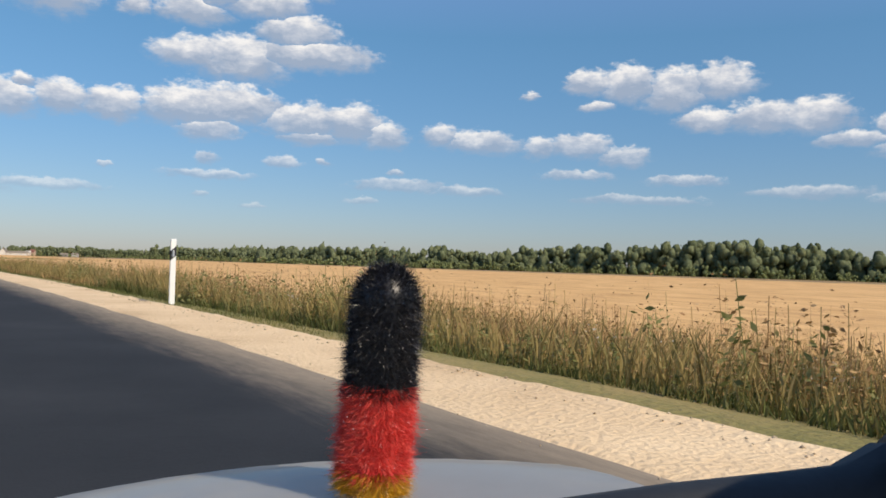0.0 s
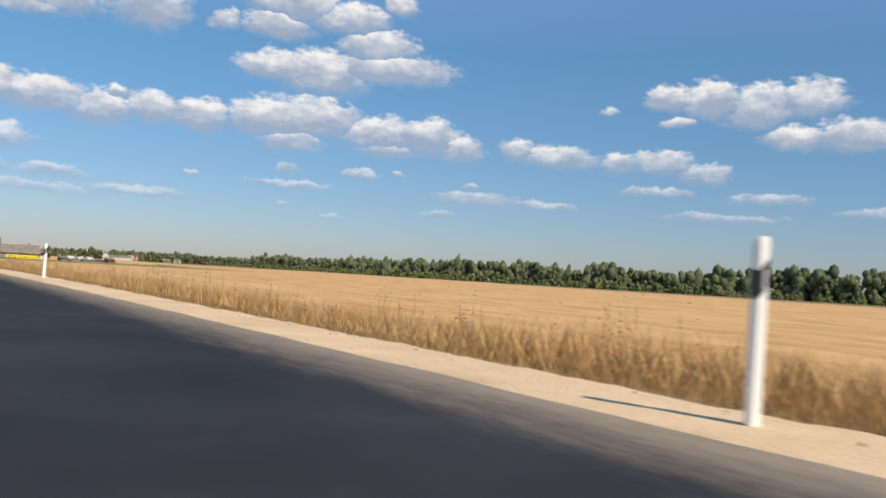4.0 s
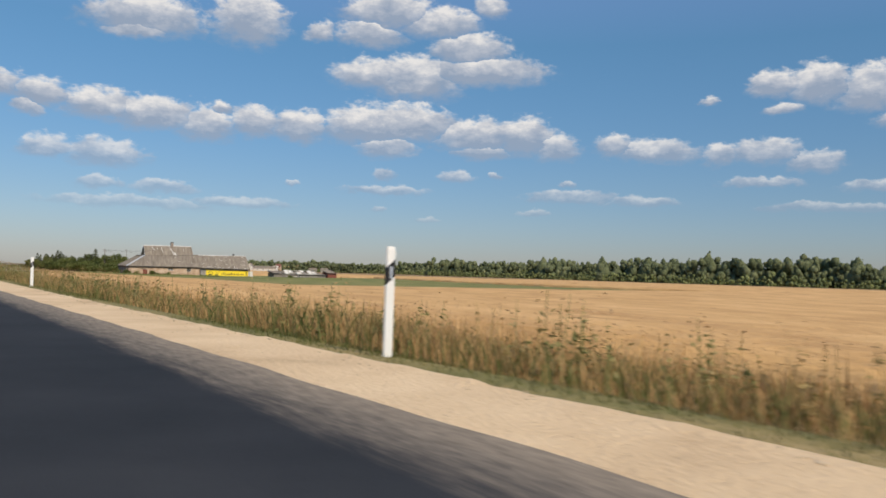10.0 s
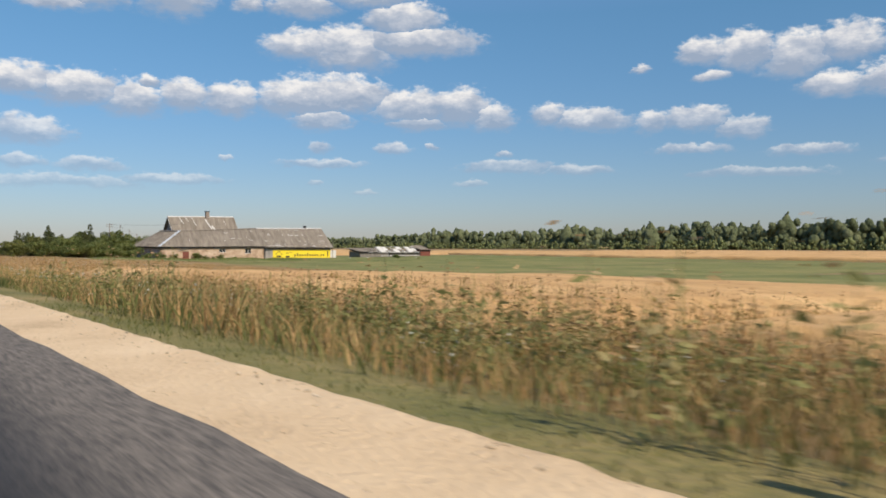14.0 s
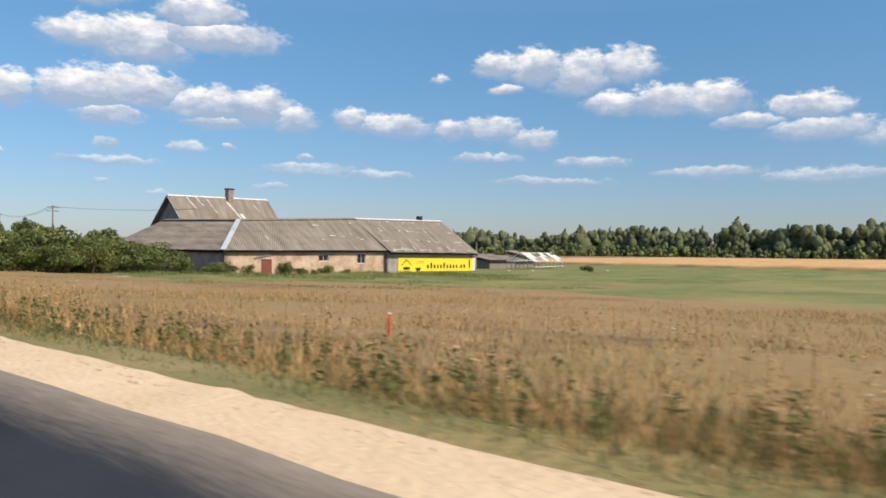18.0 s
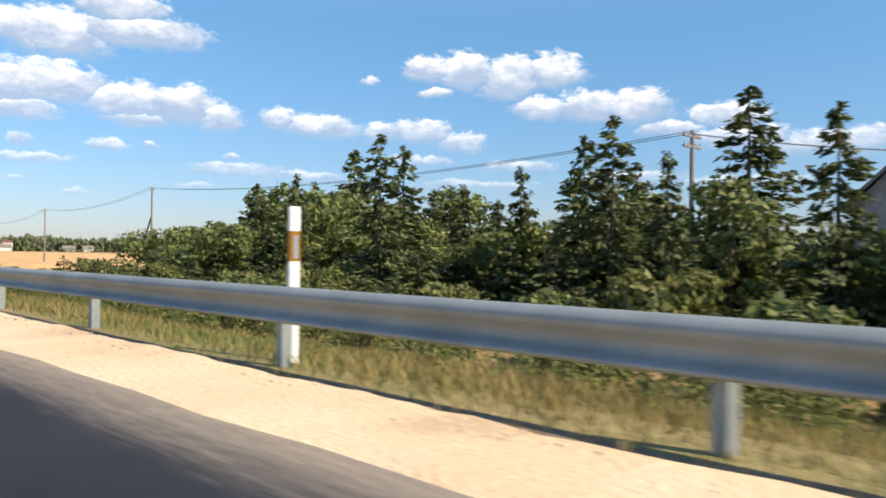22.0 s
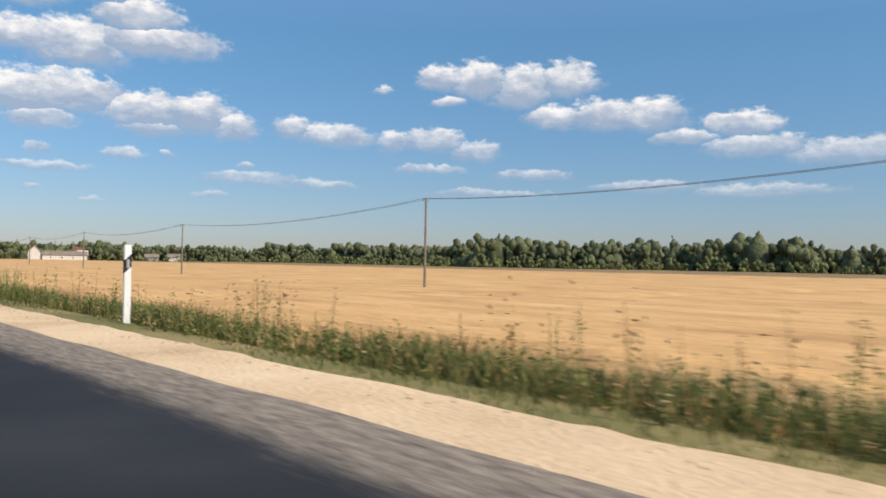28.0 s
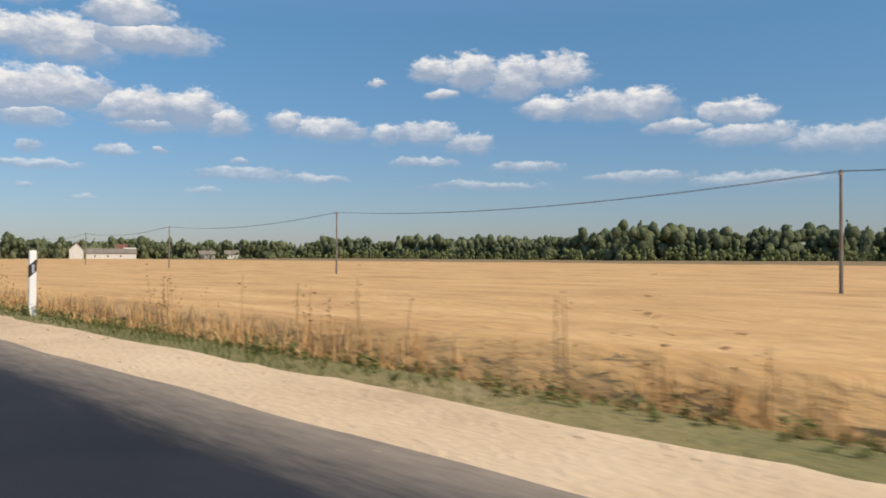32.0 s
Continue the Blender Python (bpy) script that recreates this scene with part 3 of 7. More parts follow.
def thing(name, m, label, category, group=""):
    ob = new(name)
    ob.empty_display_size = 0.2
    ob.matrix_world = m
    return tagged(ob, label, category, group)


# ---- the road's line: heading (degrees to the left of the y axis) every 24 m ----
HEADINGS = [0.0, 1.65, 2.7, 3.83, 4.95, 6.41, 7.94, 9.46, 10.83, 12.02, 12.59, 12.37, 11.57, 10.76, 10.24, 10.16, 10.21, 9.5, 7.65, 5.13, 2.6, 0.68,
            -0.73, -1.62, -1.94, -2.01, -2.38, -2.67, -2.77, -2.86, -2.8, -2.11, -0.62, -0.62]
S_ALL = np.arange(-3000.0, 4000.5, 1.0)
H_ALL = np.radians(np.interp(S_ALL, np.arange(34) * 24.0, HEADINGS))
_hm = (H_ALL[1:] + H_ALL[:-1]) / 2
X_ALL = np.concatenate([[0], np.cumsum(-np.sin(_hm))])
Y_ALL = np.concatenate([[0], np.cumsum(np.cos(_hm))])
X_ALL -= X_ALL[3000]
Y_ALL -= Y_ALL[3000]


def plan(s, d):
    """World x, y of a place s metres along the road and d to the right of the lane's line."""
    s, d = np.asarray(s, float), np.asarray(d, float)
    h = np.interp(s, S_ALL, H_ALL)
    near, far = np.clip(d, -300, 300), d - np.clip(d, -300, 300)
    h0 = radians(4)
    return (np.interp(s, S_ALL, X_ALL) + near * np.cos(h) + far * math.cos(h0), np.interp(s, S_ALL, Y_ALL) + near * np.sin(h) + far * math.sin(h0))


def spot(s, d, z=0.0):
    x, y = plan(s, d)
    return Vector((float(x), float(y), z))


def heading(s):
    return float(np.degrees(np.interp(s, S_ALL, H_ALL)))


def asphalt_edge(s):
    return np.interp(s, [0, 90, 150, 226, 260, 311, 330, 345, 356, 372, 400, 463, 512, 534, 570.4, 571.4, 583, 585.6, 622, 762], [2.85, 4.4, 4.1, 2.9, 2.75, 1.95, 1.5, 1.33, 1.15, 1.05, 1.6, 2.2, 2.15, 2.1, 2.4, 3.5, 3.6, 2.6, 2.8, 2.5]) + np.where((s > 571) & (s < 585), 0.14, 0.035) * np.sin(s * 2.3) * np.sin(s * 0.71 + 1)


def gravel_edge(s):
    return np.interp(s, [0, 16, 45, 74, 90, 104, 150, 190, 226, 250, 300, 341, 358, 370, 400, 463, 512, 531, 570, 621, 700, 762], [4.1, 4.45, 4.9, 5.5, 5.8, 5.5, 5.4, 5.2, 4.15, 4.1, 3.45, 2.42, 2.1, 1.82, 2.35, 2.95, 3.05, 3.2, 3.8, 3.6, 3.6, 3.5])


def ground_z(s, d):
    """Height of the ground: a low embankment on both sides of the road."""
    s, d = np.asarray(s, float), np.asarray(d, float)
    out = np.where(d > 0, d - gravel_edge(s), -d - 6.6)
    z = np.interp(out, [-3, 0, 0.5, 4.5, 12, 40, 120, 260, 3000], [-0.14, -0.15, -0.17, -0.8, -1.1, -1.9, -1.9, -1.0, -1.0])
    # the side road's mouth is filled up
    mouth = np.clip(1 - np.abs(s - 574.5) / 6.0, 0, 1) * np.clip((45 - d) / 25, 0, 1) * (d > 0)
    fill = np.interp(d, [0, 6, 12, 45], [-0.19, -0.24, -0.45, -1.9])
    k = np.clip(mouth * 2.2, 0, 1)
    return z * (1 - k) + np.maximum(z, fill) * k


def grid_faces(n, m):
    i = np.arange((n - 1) * m).reshape(n - 1, m)[:, :-1].ravel()
    return np.stack([i, i + m, i + m + 1, i + 1], 1)


def strip(name, s_list, d_cols, z_fn, mat, uv_fn=None):
    """A sheet over the plan: rows along s, columns given as functions of s or numbers."""
    S = np.asarray(s_list, float)
    D = np.stack([np.broadcast_to(c(S) if callable(c) else c, S.shape) for c in d_cols], 1).astype(float)
    SS = np.repeat(S[:, None], D.shape[1], 1)
    x, y = plan(SS, D)
    z = z_fn(SS, D)
    uv = None
    if uv_fn:
        uv = np.stack(uv_fn(SS, D), -1).reshape(-1, 2)
    return mesh_np(name, np.stack([x, y, z], -1).reshape(-1, 3), grid_faces(*D.shape)[:, ::-1], mat, uv)


# ---- ground, road, shoulders ----
far_s = [-3000, -1500, -700, -300, -120]
s_ground = np.concatenate([far_s, np.arange(-60, 1000, 3.0), [1040, 1120, 1300, 1700, 2500, 4000]])
cols = [-3000, -1200, -500, -200, -80, -40, -20, -11, -7.1, -6.6, -5, 0, lambda s: gravel_edge(s) - 0.6, gravel_edge, lambda s: gravel_edge(s) + 0.5,
        lambda s: gravel_edge(s) + 1.5, lambda s: gravel_edge(s) + 2.8, lambda s: gravel_edge(s) + 4.5, 10.5, 13, 16, 20, 26, 34, 45, 60, 80, 110, 150, 200, 260, 300, 500, 1200, 3000]


def rough_ground(s, d):
    z = ground_z(s, d)
    bumps = np.sin(s * 0.9 + d * 1.3) * np.sin(s * 0.37 - d * 0.8) * 0.05 + np.sin(s * 0.11 + d * 0.21) * 0.06
    return z + bumps * np.clip((d - gravel_edge(s) - 0.4) / 3, 0, 1) * (d > 0)


ground = new("ground", strip("ground", s_ground, cols, rough_ground, "ground"))
for t0, t1, wide in ((-60, 62, 1.3), (238, 400, 1.5), (400, 570.4, 1.4), (586.5, 612, 2.0), (612, 640, 1.6), (640, 900, 1.6)):
    turf = new("verge", strip("verge", np.arange(t0, t1, 1.0), [lambda s: gravel_edge(s) - 0.25, lambda s: gravel_edge(s) + 0.25, lambda s, w=wide: gravel_edge(s) + w * 0.5, lambda s, w=wide: gravel_edge(s) + w, lambda s, w=wide: gravel_edge(s) + w + 0.3 + 0.25 * np.sin(s * 1.1)],
                              lambda s, d, w=wide: rough_ground(s, d) + np.where(d > gravel_edge(s) + w + 0.02, -0.12, 0.03), "lush" if t0 == 586.5 else "turf"))
    tagged(turf, "short lush turf along the gravel" if t0 == 586.5 else "short green turf along the gravel", "verge", kind="structure")
tagged(ground, "dry summer meadow ground reaching the horizon", "ground", kind="structure")
s_road = np.concatenate([np.arange(-60, 568, 1.0), np.arange(568, 588, 0.25), np.arange(588, 1001, 1.0)])
road = new("road", strip("road", s_road, [-5.4, -2.5, 0, lambda s: asphalt_edge(s) * 0.4, lambda s: asphalt_edge(s) * 0.7, asphalt_edge],
                         lambda s, d: np.interp(d, [-5.4, -1.8, 3], [-0.12, -0.055, -0.115]), "asphalt",
                         lambda s, d: (s * 1.0, np.where(d > 0, d / asphalt_edge(s), -d / 5.4 * 0.8) * np.where((s > 570.6) & (s < 585), 0.66, 1.0))))
tagged(road, "dark asphalt country road with dusty edge", "road", kind="structure")


def ragged(s):
    return gravel_edge(s) + 0.012 * np.sin(s * 1.7) * np.sin(s * 0.43) + 0.03 * np.sin(s * 6.1 + 2 * np.sin(s * 1.3)) * np.sin(s * 2.7 + 1)


def lip(s):
    """Height of the crumbly ridge that the grader leaves along the outer edge."""
    return 0.014 + 0.010 * np.sin(s * 9.7) * np.sin(s * 4.3 + 1) + 0.007 * np.sin(s * 11.9 + 2 * np.sin(s * 1.7)) + 0.005 * np.sin(s * 3.1)


def shoulder_z(s, d):
    off = d - ragged(s)
    flat = np.where(d < asphalt_edge(s) - 0.03, -0.125, -0.104) + (0.006 * np.sin(s * 2.1 + d * 3) + 0.004 * np.sin(s * 7.3 - d * 5)) * np.clip((d - asphalt_edge(s)) / 0.3, 0, 1)
    ridge = np.interp(off, [-0.32, -0.18, -0.10, -0.02, 0.02], [0.0, 0.75, 1.0, 0.2, 0.0]) * lip(s)
    # the gravel thins out where it begins again beyond the side road
    thin = 0.045 * (1 - np.clip((s - 585.6) / 1.8, 0, 1)) * (s > 585)
    return np.where(off > -0.005, -0.21, flat + ridge - thin)


for s_gravel in (np.arange(-60, 571.3, 0.25), np.arange(585.6, 1001, 0.25)):
    shoulder = new("shoulder", strip("shoulder", s_gravel, [lambda s: asphalt_edge(s) - 0.08, lambda s: asphalt_edge(s) + 0.02, lambda s: 0.6 * asphalt_edge(s) + 0.4 * (ragged(s) - 0.32), lambda s: ragged(s) - 0.32, lambda s: ragged(s) - 0.18, lambda s: ragged(s) - 0.10, lambda s: ragged(s) - 0.02, ragged], shoulder_z, "gravel"))
    tagged(shoulder, "pale sandy gravel road shoulder with a crumbly edge", "shoulder", kind="structure")
shoulder_far = new("shoulder", strip("shoulder", np.arange(-60, 1001, 4.0), [-6.7, -5.3], lambda s, d: np.where(d < -6, -0.16, -0.11), "gravel"))
tagged(shoulder_far, "pale sandy gravel shoulder across the road", "shoulder", kind="structure")
side_cols = [np.array(v, float) for v in ([570.2, 571.4, 571.6, 570.6, 568.0, 562.0], [586.0, 579.2, 576.8, 575.4, 573.0, 567.5])]
side_d = np.array([1.9, 5.0, 7.3, 12.0, 24.0, 60.0])
ts = np.linspace(0, 1, 7)
dd = np.linspace(1.9, 60, 60)
sa, sb = np.interp(dd, side_d, side_cols[0]), np.interp(dd, side_d, side_cols[1])
SS = sa[:, None] + (sb - sa)[:, None] * ts[None]
DD = np.repeat(dd[:, None], 7, 1)
xx, yy = plan(SS, DD)
M["sidetop"] = material("worn_pale_asphalt", [(0.085, 0.071, 0.058), (0.14, 0.118, 0.095), (0.19, 0.16, 0.128), (0.36, 0.30, 0.23)], scale=0.9, fine=11, bump=0.9, bump_dist=0.03, stops=[0.1, 0.45, 0.8, 1.05], rough=0.9)
side_road = new("side_road", mesh_np("side_road", np.stack([xx, yy, np.where(DD < 3.2, -0.118, ground_z(SS, DD) + 0.06)], -1).reshape(-1, 3), grid_faces(60, 7), "sidetop"))
tagged(side_road, "worn grey asphalt side road mouth", "road", kind="structure")

M["sidepale"] = material("washed_grit", [(0.32, 0.265, 0.205), (0.48, 0.40, 0.31), (0.64, 0.53, 0.41)], scale=1.5, fine=20, bump=0.6, rough=0.95)
# pale grit washed along the broken edge of the main road, and the lawn beyond the mouth
sg = np.arange(570.9, 583.2, 0.12)
grit = new("shoulder", strip("grit", sg, [lambda s: asphalt_edge(s) - 0.05, lambda s: asphalt_edge(s) + 0.12, lambda s: asphalt_edge(s) + 0.30 + 0.12 * np.sin(s * 1.9) * np.sin(s * 5.3 + 1) + 0.05 * np.sin(s * 13)], lambda s, d: np.where(d > asphalt_edge(s) + 0.13, -0.112, -0.106), "sidepale"))
# brown soil strip beside the rails, painting in their shadow line on the verge
for a, b in ((500, 571.5), (587, 645)):
    soil_shade = new("soil_shade_edge", strip("soil_shade", np.arange(a, b, 0.35), [lambda s: gravel_edge(s) - 0.2, lambda s: gravel_edge(s) + 0.1, lambda s: gravel_edge(s) + 0.42 + 0.12 * np.sin(s * 1.7 + 1) * np.sin(s * 4.1)],
                                    lambda s, d: np.maximum(ground_z(s, d) + 0.012, np.interp(d - gravel_edge(s), [-0.2, 0.12, 0.5], [-0.13, -0.118, -0.2])) + 0.004 * np.sin(s * 9.1) * np.sin(s * 5.3), "soil_shade"))
    tagged(soil_shade, "brown soil strip along the gravel, toned for the guard rail shadow line", "ground", kind="structure")
tagged(grit, "pale grit along the broken asphalt edge", "shoulder", kind="structure")
dl = np.concatenate([np.arange(4.7, 12, 0.6), np.arange(12, 60, 2.0)])
s_from = np.maximum(np.interp(dl, side_d, side_cols[1]) + 0.25, 0)
fr = np.linspace(0, 1, 60)[None] ** 1.3
SS = s_from[:, None] + (642 - s_from)[:, None] * fr
DD = np.maximum(np.repeat(dl[:, None], 60, 1), gravel_edge(SS) + 0.9)
DD = np.maximum.accumulate(DD + np.arange(len(dl))[:, None] * 1e-4, axis=0)
xx, yy = plan(SS, DD)
lift = np.minimum(np.minimum(fr * 30, 1), np.minimum((1 - fr) * 20, 1)) * np.clip((58 - DD) / 4, 0, 1) - (np.arange(len(dl)) == 0)[:, None] * 1.0
lawn = new("lawn", mesh_np("lawn", np.stack([xx, yy, rough_ground(SS, DD) - 0.03 + 0.09 * lift], -1).reshape(-1, 3), grid_faces(*SS.shape), "lush"))
tagged(lawn, "green lawn between the road and the wooden house", "lawn", kind="structure")
M["roadpaint"] = material("worn_road_paint", [(0.17, 0.165, 0.15), (0.30, 0.29, 0.27)], scale=6, bump=0.2)
for s0, d0, ln, wd in ((579.95, 3.2, 0.13, 0.06), (576.25, 2.95, 0.12, 0.045), (575.75, 3.12, 0.16, 0.04), (577.9, 2.7, 0.06, 0.03), (575.1, 2.6, 0.1, 0.03)):
    bm = bmesh.new()
    bm.faces.new([bm.verts.new(spot(s0 + ln * math.cos(a) * (0.8 + 0.2 * math.sin(3 * a + s0)), d0 + wd * math.sin(a) * (0.7 + 0.3 * math.cos(2 * a + s0)), float(np.interp(d0, [-5.4, -1.8, 3], [-0.12, -0.055, -0.115])) + 0.004)) for a in np.linspace(0, 2 * math.pi, 13)[:-1]])
    chip = part("road_marking", bm, "roadpaint")
    tagged(chip, "worn white scrap of road marking", "road marking", kind="structure")

# loose stones along both edges of the gravel
prng = np.random.default_rng(21)
M["pebble"] = material("loose_pebbles", [(0.36, 0.28, 0.19), (0.52, 0.42, 0.29), (0.66, 0.55, 0.41)], scale=3, bump=0, island=0.9, rough=0.95)


def pebbles(n, s0, s1, label):
    s = prng.uniform(s0, s1, n)
    side = prng.uniform(0, 1, n)
    d = np.where(side < 0.55, gravel_edge(s) - np.abs(prng.normal(0, 0.16, n)) - 0.05, np.where(side < 0.8, asphalt_edge(s) + prng.normal(0.03, 0.1, n), asphalt_edge(s) + prng.uniform(0, 1, n) * (gravel_edge(s) - asphalt_edge(s))))
    x, y = plan(s, d)
    r = prng.uniform(0.004, 0.012, n) * np.where(side < 0.55, 1.25 + 1.6 * prng.uniform(0, 1, n) ** 6, 0.8)
    z = np.where(d < asphalt_edge(s) + 0.05, -0.108, -0.098) + r * 0.2
    oct_v = np.array([[1, 0, 0], [0, 1, 0], [-1, 0, 0], [0, -1, 0], [0, 0, 0.65], [0, 0, -0.65]], float)
    oct_f = np.array([[0, 1, 4], [1, 2, 4], [2, 3, 4], [3, 0, 4], [1, 0, 5], [2, 1, 5], [3, 2, 5], [0, 3, 5]])
    V = oct_v[None] * (r[:, None] * prng.uniform(0.6, 1.3, (n, 6)))[..., None] + np.stack([x, y, z], 1)[:, None]
    F = (oct_f[None] + 6 * np.arange(n)[:, None, None]).reshape(-1, 3)
    tagged(new("pebbles", mesh_np("pebbles", V.reshape(-1, 3), F, "pebble")), label, "stones", kind="stuff")


pebbles(2600, -5, 60, "loose pebbles along the gravel shoulder")
pebbles(4500, 60, 300, "loose pebbles along the gravel shoulder")
pebbles(5500, 300, 471, "loose pebbles and clods along the gravel shoulder")
pebbles(2600, 471, 570, "loose pebbles along the gravel shoulder")
pebbles(4500, 587, 790, "loose pebbles along the gravel shoulder")


# ---- wheat ----
rng = np.random.default_rng(7)


def wheat_sheet(name, s0, s1, d0, d1, top, step=3.0):
    """The field seen as one surface of ears, with a steep ragged edge."""
    S = np.arange(s0, s1 + 0.1, step)
    u = np.concatenate([[0, 0.15], np.geomspace(0.5, 1 + d1 - d0, 40)])
    SS = np.repeat(S[:, None], len(u), 1)
    DD = d0 + u[None] + 0.35 * np.sin(SS * 0.6) + 0.2 * np.sin(SS * 1.9 + 1)
    x, y = plan(SS, DD)
    rise = np.interp(u, [0, 0.15, 0.5, 1.5, d1 - d0 - 1.5, d1 - d0 + 1], [0.0, 0.45, 0.85, 1.0, 1.0, -0.05])[None] * np.interp(S, [s0, s0 + step, s1 - step, s1 - 0.2], [-0.08, 1, 1, -0.08])[:, None]
    z = ground_z(SS, DD) + top * rise + (0.05 * np.sin(SS * 0.8 + DD * 0.5) * np.sin(DD * 0.9) + 0.03 * rng.standard_normal(SS.shape)) * rise
    ob = new(name, mesh_np(name, np.stack([x, y, z], -1).reshape(-1, 3), grid_faces(*SS.shape)[:, ::-1], "wheat"))
    ob.data.polygons.foreach_set("use_smooth", [True] * len(ob.data.polygons))
    return tagged(ob, "golden ripe wheat field under the sun", "wheat field", kind="stuff")


wheat_sheet("wheat_field", -60, 352, 9.5, 245, 0.75)
wheat_sheet("wheat_field", 349, 386, 8.6, 42, 0.75)
wheat_sheet("wheat_field", 349, 600, 135, 240, 0.75)
wheat_sheet("wheat_field", 616, 700, 7.0, 225, 0.6)
wheat_sheet("wheat_field", 698, 1400, 5.6, 200, 0.55, 4.0)
wheat_sheet("wheat_field", 584, 618, 62, 225, 0.6)
# the meadow beyond the first field and round the barn
S_, D_ = np.arange(344, 590, 4.0), np.concatenate([np.linspace(7, 30, 12), np.linspace(34, 138, 27)])
SS, DD = np.meshgrid(S_, D_, indexing="ij")
xx, yy = plan(SS, DD)
lift = 0.05 + 0.10 * np.sin(SS * 0.3 + DD * 0.2) * np.sin(DD * 0.13 - SS * 0.07) + rng.uniform(0, 0.10, SS.shape)
fade = np.clip((DD - 42) / 6, 0, 1) * np.clip((SS - 348) / 6, 0, 1)
fade = np.maximum(fade, np.clip((SS - 390) / 8, 0, 1) * np.clip((DD - 7) / 3, 0, 1)) * np.clip((560 - SS) / 6, 0, 1)
zz = ground_z(SS, DD) - 0.35 + (0.35 + lift) * fade
cut_at = int(np.argmax(D_ > 40))
meadow = new("meadow", mesh_np("meadow", np.stack([xx, yy, zz], -1)[:, :cut_at + 1].reshape(-1, 3), grid_faces(len(S_), cut_at + 1)[:, ::-1], "meadow"))
far_meadow = new("meadow", mesh_np("meadow", np.stack([xx, yy, zz], -1)[:, cut_at:].reshape(-1, 3), grid_faces(len(S_), len(D_) - cut_at)[:, ::-1], "hay"))
tagged(far_meadow, "green hay meadow behind the old barn", "meadow", kind="stuff")
for s0, s1, d0, d1 in ((486, 514, 23, 62), (470, 560, 60, 134)):
    SS, DD = np.meshgrid(np.arange(s0, s1, 2.0), np.arange(d0, d1, 2.5), indexing="ij")
    xx, yy = plan(SS, DD)
    rim = np.clip(np.minimum(np.minimum(SS - s0, s1 - 2 - SS), np.minimum(DD - d0, d1 - 2.5 - DD)) / 4, 0, 1)
    lush = new("meadow", mesh_np("meadow", np.stack([xx, yy, ground_z(SS, DD) + (0.28 + rng.uniform(0, 0.12, SS.shape)) * rim - 0.1], -1).reshape(-1, 3), grid_faces(*SS.shape)[:, ::-1], "lush"))
    tagged(lush, "lush green grass before the barn", "grass", kind="stuff")
tagged(meadow, "orange-brown dry meadow in front of the old barn", "meadow", kind="stuff")


def blades(name, s, d, h, w, mat, label, category, lean=0.25, base=None):
    """Many bent blades in one mesh."""
    n = len(s)
    x, y = plan(s, d)
    z = (ground_z(s, d) if base is None else base) - 0.03
    a = rng.uniform(0, 2 * np.pi, n)
    b = rng.uniform(0, 2 * np.pi, n)
    ax, ay = np.cos(a) * w / 2, np.sin(a) * w / 2
    lx, ly = np.cos(b) * h * lean * rng.uniform(0.2, 1.4, n), np.sin(b) * h * lean * rng.uniform(0.2, 1.4, n)
    V = np.empty((n, 4, 3))
    mid = rng.uniform(0.3, 0.55, n)
    V[:, 0] = np.stack([x, y, z], 1)
    V[:, 1] = np.stack([x + ax + lx * mid * 0.6, y + ay + ly * mid * 0.6, z + h * mid], 1)
    V[:, 2] = np.stack([x + lx, y + ly, z + h * (1 - 0.25 * lean)], 1)
    V[:, 3] = np.stack([x - ax + lx * mid * 0.6, y - ay + ly * mid * 0.6, z + h * mid], 1)
    F = np.arange(n * 4).reshape(n, 4)
    ob = new(name, mesh_np(name, V.reshape(-1, 3), F, mat))
    return tagged(ob, label, category, kind="stuff")


def scatter(n, s0, s1, o0, o1, power=1.0):
    """Random places between s0 and s1, at o0 to o1 metres beyond the gravel."""
    s = rng.uniform(s0, s1, n)
    d = gravel_edge(s) + o0 + (o1 - o0) * rng.uniform(0, 1, n) ** power
    return s, d


def clumped(s, d, f=0.35):
    """A slow wave over the verge, for uneven growth."""
    return 0.5 + 0.5 * np.sin(s * f + 1.3 * np.sin(d * 0.7)) * np.sin(s * f * 0.31 + d * 0.5 + 2)


def not_mouth(s, d):
    keep = ~((s > 567) & (s < 587) & (d < 8)) & ~((s > 560) & (s < 580) & (d >= 8) & (d < 60))
    return s[keep], d[keep]


def verge(n, s0, s1, o0, o1, h0, h1, mat, label, w=0.022, power=1.0, f=0.35):
    s, d = not_mouth(*scatter(int(n * 0.86), s0, s1, o0, o1, power))
    k = clumped(s, d, f)
    h = (h0 + (h1 - h0) * k) * rng.uniform(0.6, 1.15, len(s))
    return blades("grass", s, d, h, 0.62 * w * rng.uniform(0.7, 1.5, len(s)), mat, label, "grass", lean=0.42)


# low fringe along the gravel, then taller growth, stretch by stretch
verge(26000, -10, 60, 0.0, 1.4, 0.05, 0.16, "greengrass", "low green grass fringe beside the gravel")
verge(28000, -10, 28, 0.9, 3.0, 0.2, 0.5, "greengrass", "green roadside grass", w=0.026)
verge(14000, 26, 62, 0.8, 3.0, 0.2, 0.5, "drygrass", "brown roadside grass", w=0.026)
verge(16000, 26, 62, 0.8, 3.0, 0.15, 0.4, "greengrass", "green tufts in the brown roadside grass", w=0.026)
verge(40000, -10, 64, 1.0, 4.6, 0.5, 1.1, "olive", "tall olive-brown grass before the wheat", w=0.026, f=0.8)
verge(40000, -10, 60, 2.2, 6.5, 0.45, 0.95, "straw", "pale straw in the roadside grass", w=0.022)
